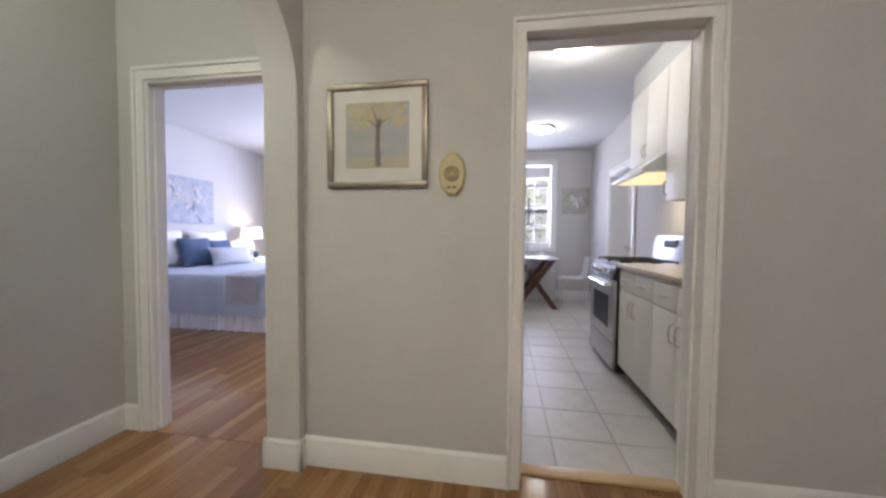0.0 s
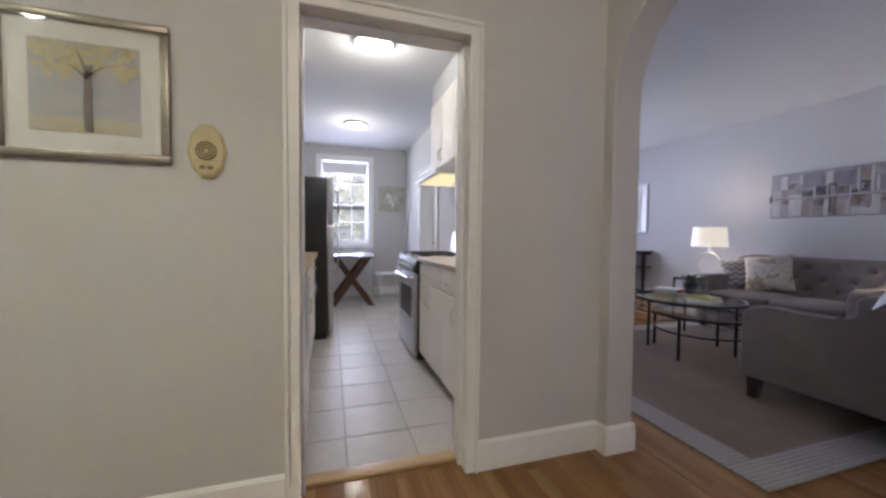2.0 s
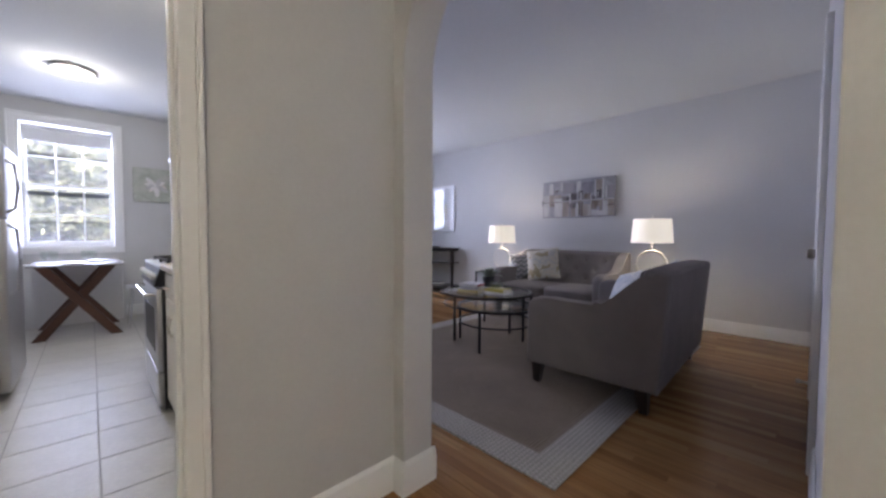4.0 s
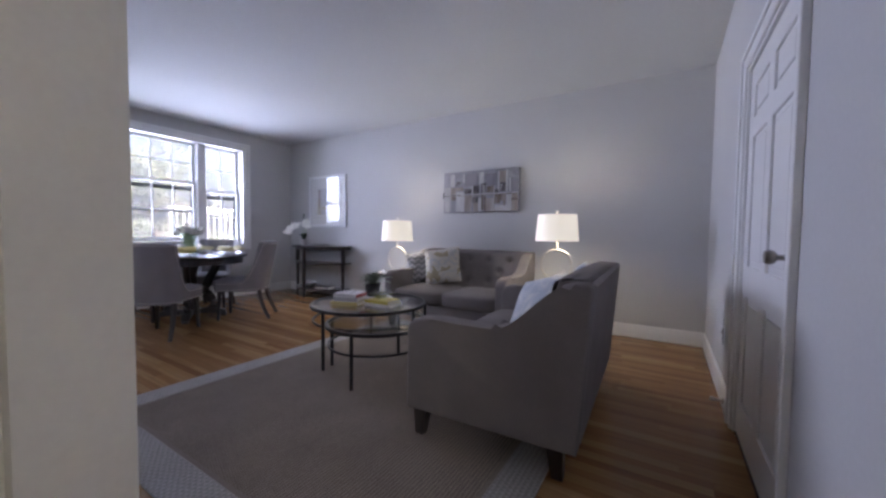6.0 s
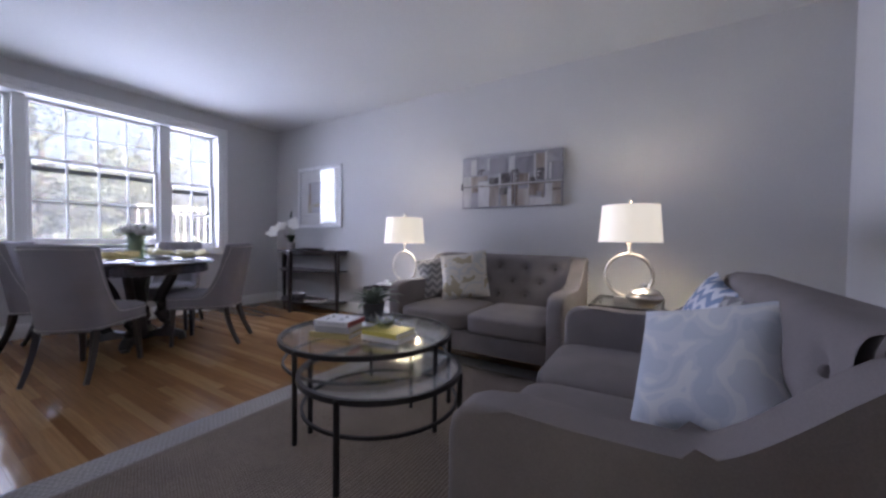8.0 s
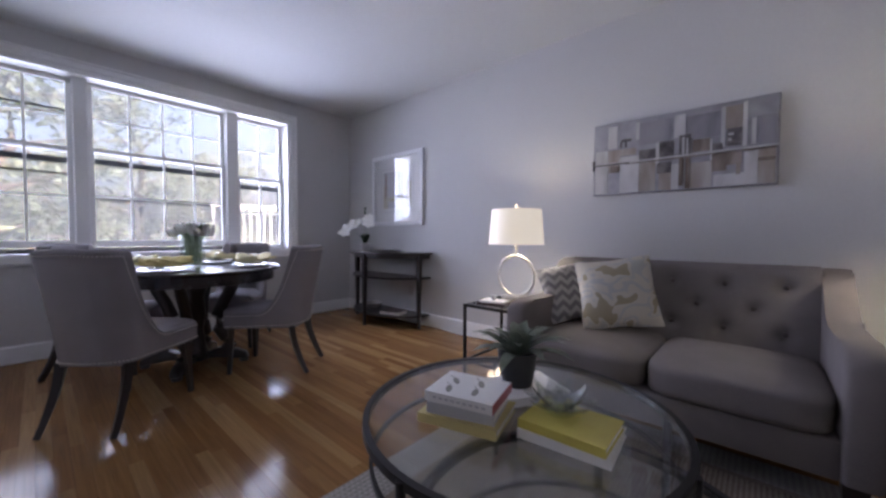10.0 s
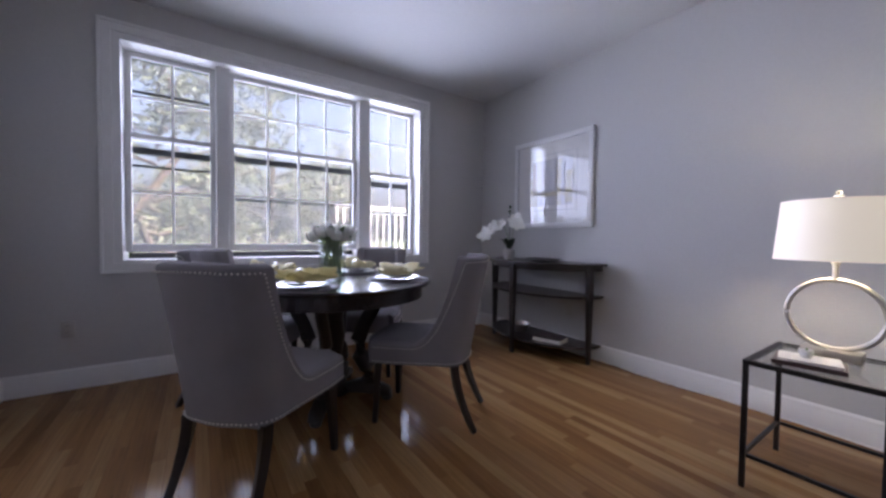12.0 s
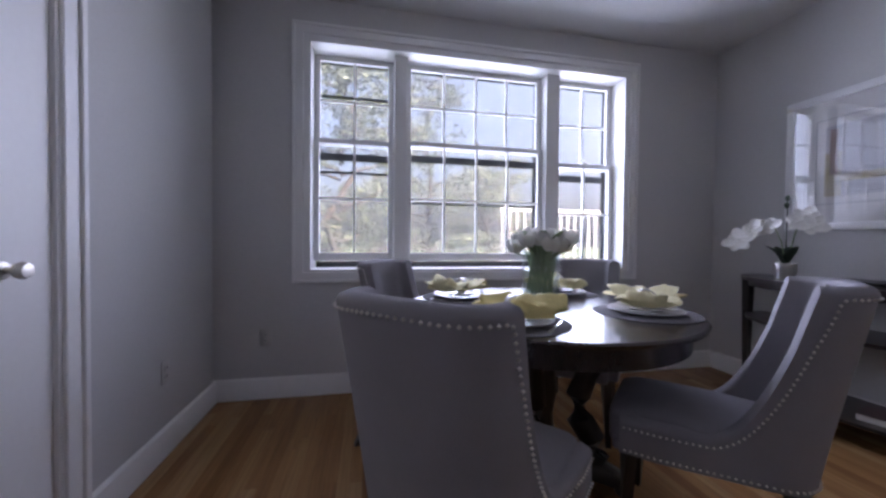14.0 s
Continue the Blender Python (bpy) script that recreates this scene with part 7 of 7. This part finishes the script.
def ceiling_light(label, m, r):
    """Flush ceiling lamp with a lit frosted bowl; its base at the ceiling."""
    c = thing("ceiling_light", label, "ceiling light", m, "flush ceiling lamps")
    bm = B()
    lathe(bm, [(0, 0), (r, 0), (r + 0.012, -0.012), (r + 0.012, -0.03), (r - 0.006, -0.036), (r - 0.01, -0.02), (0, -0.02)], 40)
    part("rim", bm, NICKEL, c, "brushed nickel rim")
    bm = B()
    lathe(bm, [(r - 0.008, -0.026), (r * 0.93, -0.036), (r * 0.72, -0.056), (r * 0.4, -0.068), (0, -0.072)], 40)
    part("bowl", bm, BULBGLASS, c, "lit frosted glass bowl")
    bm = B()
    lathe(bm, [(0, -0.070), (0.010, -0.071), (0.008, -0.078), (0, -0.082)], 14)
    part("finial", bm, NICKEL, c)
    return c


for y in (3.36, 5.66):
    ceiling_light("lit flush kitchen ceiling lamp with a frosted bowl", pose(0.685, y, 2.70), 0.155)
    lamp("ceiling_bulb", "POINT", pose(0.685, y, 2.70 - 0.17), KIT_W, (1.0, 0.95, 0.88), radius=0.10)
# hall and vestibule fixtures are assumed: unseen, added to light these two spaces
ceiling_light("added flush hall ceiling lamp out of view, lit frosted bowl", pose(0.05, -0.6, CZ), 0.165)
lamp("ceiling_bulb", "POINT", pose(0.05, -0.6, CZ - 0.17), HALL_W, (1.0, 0.895, 0.75), radius=0.10)
ceiling_light("added flush vestibule ceiling lamp out of view, lit frosted bowl", pose(-1.5, 0.35, CZ), 0.165)
lamp("ceiling_bulb", "POINT", pose(-1.5, 0.35, CZ - 0.17), VEST_W, (0.95, 1.0, 0.80), radius=0.10)

# ---- bedroom ----
bed = thing("bed", "made bed with a slate-blue coverlet and ruffled white skirt", "bed", pose(0, 0, 0))
BX0, BX1, BY0, BY1 = -4.72, -2.55, 3.98, 5.93
bm = B()
soft_box(bm, (BX0 + BX1) / 2, (BY0 + BY1) / 2, 0.47, BX1 - BX0, BY1 - BY0, 0.30, 14, 14, 0.02)
part("mattress", bm, WHITELINEN, bed)
bm = B()
nx, ny = 60, 40
top = []
for i in range(nx + 1):
    row = []
    for j in range(ny + 1):
        u, v = i / nx, j / ny
        x, y = BX0 + 0.1 + (BX1 + 0.02 - BX0 - 0.1) * min(1, u / 0.85), BY0 - 0.02 + (BY1 + 0.04 - BY0) * max(0, min(1, (v - 0.14) / 0.72))
        drop = max(0.0, (0.14 - v) / 0.14, (v - 0.86) / 0.14, (u - 0.85) / 0.15)
        wob = 0.012 * math.sin(40 * (u if (v < 0.14 or v > 0.86) else v)) * min(1, drop * 2)
        z = 0.645 - 0.45 * drop + 0.006 * noise.noise(Vector((x * 5, y * 5, 0)))
        if v < 0.14:
            y -= wob + 0.02 * min(1, drop * 4)
        elif v > 0.86:
            y += wob
        if u > 0.85:
            x += wob + 0.02 * min(1, drop * 4)
        row.append(bm.verts.new((x, y, z)))
    top.append(row)
for i in range(nx):
    for j in range(ny):
        bm.faces.new((top[i][j], top[i + 1][j], top[i + 1][j + 1], top[i][j + 1]))
part("coverlet", bm, BLUEBED, bed, "slate-blue quilted coverlet", 60)
bm = B()
prev = None
n = 240
for k in range(n + 1):
    u = k / n * 2
    if u < 1:
        x, y, nx_, ny_ = BX0 + 0.1 + (BX1 - BX0 - 0.1) * u, BY0 + 0.01, 0, -1
    else:
        x, y, nx_, ny_ = BX1 - 0.01, BY0 + 0.01 + (BY1 - BY0 - 0.02) * (u - 1), 1, 0
    w = 0.014 * math.sin(k * 0.9) + 0.008 * math.sin(k * 2.3)
    col = [bm.verts.new((x, y, 0.32)), bm.verts.new((x + nx_ * (0.012 + 0.8 * w), y + ny_ * (0.012 + 0.8 * w), 0.16)), bm.verts.new((x + nx_ * (0.03 + 1.6 * w), y + ny_ * (0.03 + 1.6 * w), 0.005))]
    if prev:
        for j in (0, 1):
            bm.faces.new((prev[j], col[j], col[j + 1], prev[j + 1]))
    prev = col
part("bed_skirt", bm, WHITELINEN, bed, "ruffled white bed skirt", 60)
bm = B()
box(bm, -4.80, -4.74, BY0, BY1, 0.0, 1.05, 0.01, 2)
part("headboard", bm, WHITELINEN, bed, "padded white headboard")
for x, y, rz, w, h, t, mt, lb in ((-4.56, 4.62, 90, 0.74, 0.54, 0.20, WHITELINEN, "white bed pillow propped against the headboard"), (-4.56, 5.48, 90, 0.74, 0.54, 0.20, WHITELINEN, "white bed pillow propped against the headboard"),
                                 (-4.32, 4.96, 80, 0.50, 0.44, 0.16, BLUEPILLOW, "denim-blue square cushion on the bed"), (-4.34, 5.50, 96, 0.50, 0.40, 0.16, BLUEPILLOW, "denim-blue square cushion on the bed"),
                                 (-4.06, 5.34, 80, 0.72, 0.29, 0.14, GREYLINEN, "pale grey oblong cushion before the others")):
    bm = B()
    pillow(bm, w, h, t, 14, int(x * 10 + y * 7))
    single("bed_pillow", bm, mt, lb, "pillow", pose(x, y, 0.655, -12 if mt is WHITELINEN else -20, 0, rz), smooth=70)
th = B()
n = 24
rows = []
for i in range(n + 1):
    u = i / n
    if u < 0.45:
        y, z = BY0 + 0.75 * (1 - u / 0.45) - 0.03, 0.672
    else:
        y, z = BY0 - 0.062, 0.664 - 0.33 * (u - 0.45) / 0.55
    rows.append([th.verts.new((-3.02 + 0.42 * j / 10, y + 0.006 * math.sin(j * 1.7), z + 0.003 * math.sin(j * 2.1 + i))) for j in range(11)])
for a, b in zip(rows, rows[1:]):
    for j in range(10):
        th.faces.new((a[j], a[j + 1], b[j + 1], b[j]))
bmesh.ops.solidify(th, geom=list(th.faces), thickness=0.010)
single("throw_blanket", th, WHITELINEN, "cream knitted throw laid over the bed's side", "blanket", smooth=60)
ns = thing("nightstand", "white nightstand with a drawer beside the bed", "nightstand", pose(-4.55, 6.40, 0))
bm = B()
box(bm, -0.24, 0.24, -0.25, 0.25, 0.12, 0.68, 0.004, 1)
part("body", bm, CABINET, ns)
bm = B()
box(bm, -0.26, 0.26, -0.27, 0.27, 0.68, 0.70, 0.004, 2)
part("top", bm, CABINET, ns)
for z0, z1 in ((0.16, 0.40), (0.43, 0.66)):
    bm = B()
    box(bm, 0.24, 0.256, -0.23, 0.23, z0, z1, 0.004, 1)
    d = part("drawer", bm, CABINET, ns)
    bm = B()
    ball(bm, (0.27, 0, (z0 + z1) / 2), 0.014, 10)
    part("knob", bm, NICKEL, d)
for x in (-0.2, 0.2):
    for y in (-0.21, 0.21):
        bm = B()
        box(bm, x - 0.02, x + 0.02, y - 0.02, y + 0.02, 0, 0.12)
        part("leg", bm, CABINET, ns, smooth=0)
bl = thing("bedside_lamp", "lit lamp with a white drum shade on the nightstand", "table lamp", pose(-4.58, 6.42, 0.70))
bm = B()
lathe(bm, [(0, 0), (0.08, 0), (0.08, 0.015), (0.03, 0.03), (0.055, 0.12), (0.03, 0.24), (0.012, 0.28), (0.012, 0.38), (0, 0.38)], 24)
part("base", bm, CHINA, bl)
bm = B()
lathe(bm, [(0.20, 0.34), (0.175, 0.57), (0.172, 0.57), (0.197, 0.34), (0.20, 0.34)], 40)
part("shade", bm, SHADE, bl, "lit white drum shade")
lamp("bedside_bulb", "POINT", pose(-4.58, 6.42, 1.15), BEDLAMP_W, (1.0, 0.80, 0.56), radius=0.05)
succulent("potted_grass", "small green plant in a blue pot on the nightstand", pose(-4.40, 6.30, 0.70), 0.05, 0.09, 22, 0.09, GRASSLEAF, BLUEPILLOW)
PT_BLUE = art_paint("painted_blue_ground", ((0.28, 0.31, 0.37), (0.36, 0.39, 0.45), (0.44, 0.46, 0.50)), 6)
bt = thing("painting", "canvas of a white blossoming tree above the bed", "painting", pose(-4.81 + 0.036, 5.02, 1.30, 0, 0, 90))
bm = B()
box(bm, -0.72, 0.72, 0, 0.035, 0, 0.72, 0.004, 1)
cv = part("canvas", bm, PT_BLUE, bt)
rnd = random.Random(8)
for k in range(70):
    x, z = rnd.gauss(0.0, 0.32), rnd.gauss(0.42, 0.14)
    if abs(x) > 0.66 or not 0.05 < z < 0.68:
        continue
    bm = B()
    lathe(bm, [(0, 0), (rnd.uniform(0.02, 0.045), 0.001)], 8)
    bmesh.ops.transform(bm, matrix=pose(x, -0.0015 - 0.00003 * k, z, 90, 0, 0), verts=bm.verts)
    part("painted_blossom", bm, PT_WHITE, cv, smooth=0)
bm = B()
for pts in ([(0.45, 0.02), (0.30, 0.22), (0.0, 0.40), (-0.35, 0.50)], [(0.30, 0.22), (0.35, 0.45), (0.30, 0.62)], [(0.0, 0.40), (-0.1, 0.58)]):
    for (a, b), (c, d) in zip(pts, pts[1:]):
        v = [bm.verts.new(q) for q in ((a - 0.012, -0.0012, b), (a + 0.012, -0.0012, b), (c + 0.008, -0.0012, d), (c - 0.008, -0.0012, d))]
        bm.faces.new(v)
part("painted_branch", bm, PT_DARK, cv, smooth=0)


# ---- outside ----
def tree(label, x, y, h, spread, leafmat, seed, clumps, low):
    t = thing("tree", label, "tree", pose(x, y, -4.2), "trees outside the windows")
    rnd = random.Random(seed)
    bm = B()
    pts = [(rnd.uniform(-0.12, 0.12) * k, rnd.uniform(-0.12, 0.12) * k, h * k / 8) for k in range(9)]
    tube(bm, pts, 0.2, 9, radii=[0.17 * (1 - 0.105 * k) for k in range(9)])
    part("trunk", bm, BARK, t)
    limbs = B()
    lv, lf = [], []
    for k in range(clumps):
        z = h * (low + (1 - low) * rnd.random() ** 0.9)
        a = rnd.uniform(0, 2 * math.pi)
        reach = spread * (1.05 - 0.6 * (z / h - low) / (1 - low)) * rnd.uniform(0.45, 1.0)
        tip = Vector((reach * math.cos(a), reach * math.sin(a), z + reach * rnd.uniform(-0.12, 0.22)))
        root = Vector((0, 0, z - 0.15 * reach))
        tube(limbs, [root, root.lerp(tip, 0.5) + Vector((0, 0, 0.05 * reach)), tip], 0.03, 5, radii=[0.05, 0.03, 0.012])
        for q in range(150):
            u = 0.35 + 0.65 * rnd.random()
            c = root.lerp(tip, u) + Vector((rnd.gauss(0, 0.30), rnd.gauss(0, 0.30), rnd.gauss(0, 0.13)))
            d = Vector((rnd.gauss(0, 1), rnd.gauss(0, 1), rnd.gauss(0, 0.6))).normalized()
            e2 = d.cross(Vector((rnd.gauss(0, 1), rnd.gauss(0, 1), rnd.gauss(0, 1)))).normalized()
            s = rnd.uniform(0.06, 0.13)
            i = len(lv)
            lv += [c - d * s, c + e2 * s * 0.35, c + d * s, c - e2 * s * 0.35]
            lf.append((i, i + 1, i + 2, i + 3))
    part("limbs", limbs, BARK, t)
    me = bpy.data.meshes.new("crown")
    me.from_pydata([tuple(v) for v in lv], [], lf)
    me.materials.append(leafmat)
    ob = new("crown", me)
    ob.parent = t
    return t


tree("tall pine with drooping branches outside the window", 2.2, 15.0, 11.5, 4.0, NEEDLES, 1, 52, 0.28)
tree("tall pine with sparse branches outside the window", 5.2, 18.5, 12.5, 4.6, NEEDLES, 2, 52, 0.25)
tree("leafy tree in young foliage beyond the lawn", -0.2, 15.0, 8.5, 4.0, YOUNGLEAF, 3, 60, 0.3)
tree("leafy tree in young foliage beyond the pines", 8.5, 21.0, 9.0, 5.0, YOUNGLEAF, 4, 60, 0.3)
tree("leafy tree in young foliage farther off", 3.2, 24.0, 9.0, 5.0, YOUNGLEAF, 5, 60, 0.28)
rail = thing("balcony_railing", "white painted balcony railing outside the window", "railing", pose(0, 0, 0))
for z in (0.62, 1.55):
    bm = B()
    box(bm, 4.86, 7.26, 9.48, 9.53, z, z + 0.05)
    part("rail", bm, TRIM, rail, smooth=0)
for k in range(21):
    bm = B()
    x = 4.88 + k * 0.118
    box(bm, x, x + 0.022, 9.49, 9.52, 0.67, 1.55)
    part("baluster", bm, TRIM, rail, smooth=0)
bm = B()
box(bm, 4.78, 7.36, 9.0, 9.6, 0.35, 0.62)
box(bm, 4.86, 5.01, 9.3, 9.5, -4.25, 0.35), box(bm, 7.1, 7.25, 9.3, 9.5, -4.25, 0.35)
part("deck", bm, TRIM, rail, smooth=0)


# ---- floors, strip by strip ----
def strips(x0, x1, y0, y1, w, seed, holes=()):
    """Strip oak along y: (x, y, length) of each strip."""
    rnd = random.Random(seed)
    out = []
    n = round((x1 - x0) / w)
    for i in range(n):
        x = x0 + i * w
        y = y0 - rnd.uniform(0, 0.9)
        while y < y1:
            ln = rnd.uniform(0.45, 1.35)
            a, b = max(y, y0), min(y + ln, y1)
            if b - a > 0.02:
                out.append((x, a, b - a))
            y += ln
    return out


SW = 0.0565
unit = B()
box(unit, 0.0004, SW - 0.0004, 0.0003, 0.9997, -0.018, 0.0)
unit_me = mesh_of("plank", unit, OAK, 0)


def lay(name, label, boards, near, material_far, limit=300):
    f = B()
    xs = [b[0] for b in boards]
    ys = [b[1] for b in boards]
    box(f, min(xs), max(xs) + SW, min(ys), max(b[1] + b[2] for b in boards), -0.0215, -0.0165)
    floor = structure(name, f, SUBFLOOR, label, "floor", 0)
    boards = sorted(boards, key=near)
    for x, y, ln in boards[:limit]:
        ob = new("plank", unit_me)
        ob.parent = floor
        ob.matrix_basis = pose(x, y, 0) @ Matrix.Diagonal((1, ln, 1, 1))
    rest = boards[limit:]
    if rest:
        v, fc = [], []
        for x, y, ln in rest:
            i = len(v)
            a, b = x + 0.0004, x + SW - 0.0004
            c, d = y + 0.0003, y + ln - 0.0003
            v += [(a, c, -0.018), (b, c, -0.018), (b, d, -0.018), (a, d, -0.018), (a, c, 0), (b, c, 0), (b, d, 0), (a, d, 0)]
            fc += [(i + 4, i + 5, i + 6, i + 7), (i, i + 1, i + 5, i + 4), (i + 1, i + 2, i + 6, i + 5), (i + 2, i + 3, i + 7, i + 6), (i + 3, i, i + 4, i + 7)]
        me = bpy.data.meshes.new("planks")
        me.from_pydata(v, [], fc)
        me.materials.append(material_far)
        ob = new("planks", me)
        ob.parent = floor
        ob["kind"] = "stuff"
    return floor


hall = strips(-2.03, 1.93, -1.5, 1.99, SW, 1)
lay("floor_hall", "honey oak strip floor in the hall", hall, lambda b: abs(b[0] - 0.5) + abs(b[1] + b[2] / 2 - 1.3), OAK_FAR)
liv = strips(1.93, 6.06, LIV_S - 0.005, LIV_N + 0.004, SW, 2)
lay("floor_living", "honey oak strip floor in the living room", liv, lambda b: abs(b[0] - 3.9) * 0.8 + abs(b[1] + b[2] / 2 - 5.0), OAK_FAR)
bedf = strips(-4.82, -0.6, 1.995, 7.2, SW, 3)
lay("floor_bedroom", "honey oak strip floor in the bedroom", bedf, lambda b: abs(b[0] + 2.3) + abs(b[1] + b[2] / 2 - 3.0), OAK_FAR, 120)

TS = 0.352
f = B()
box(f, K_W - 0.005, K_E + 0.005, 2.035, K_N + 0.005, -0.02, -0.003)
tf = structure("floor_kitchen", f, GROUT, "pale ceramic tile floor with grey grout in the kitchen", "floor", 0)
t1 = B()
box(t1, 0.003, TS - 0.003, 0.003, TS - 0.003, -0.012, 0.0, 0.0015, 1)
tile_me = mesh_of("tile", t1, TILE, 30)
tx0 = 0.422 - 3 * TS
for i in range(8):
    for j in range(16):
        x, y = tx0 + i * TS, 1.990 + j * TS
        if x + TS < K_W or x > K_E or y > K_N:
            continue
        ob = new("tile", tile_me)
        ob.parent = tf
        a, b = max(x, K_W), min(x + TS, K_E)
        c, d = max(y, 2.06), min(y + TS, K_N)
        ob.matrix_basis = pose(a, c, 0) @ Matrix.Diagonal(((b - a) / TS, (d - c) / TS, 1, 1))
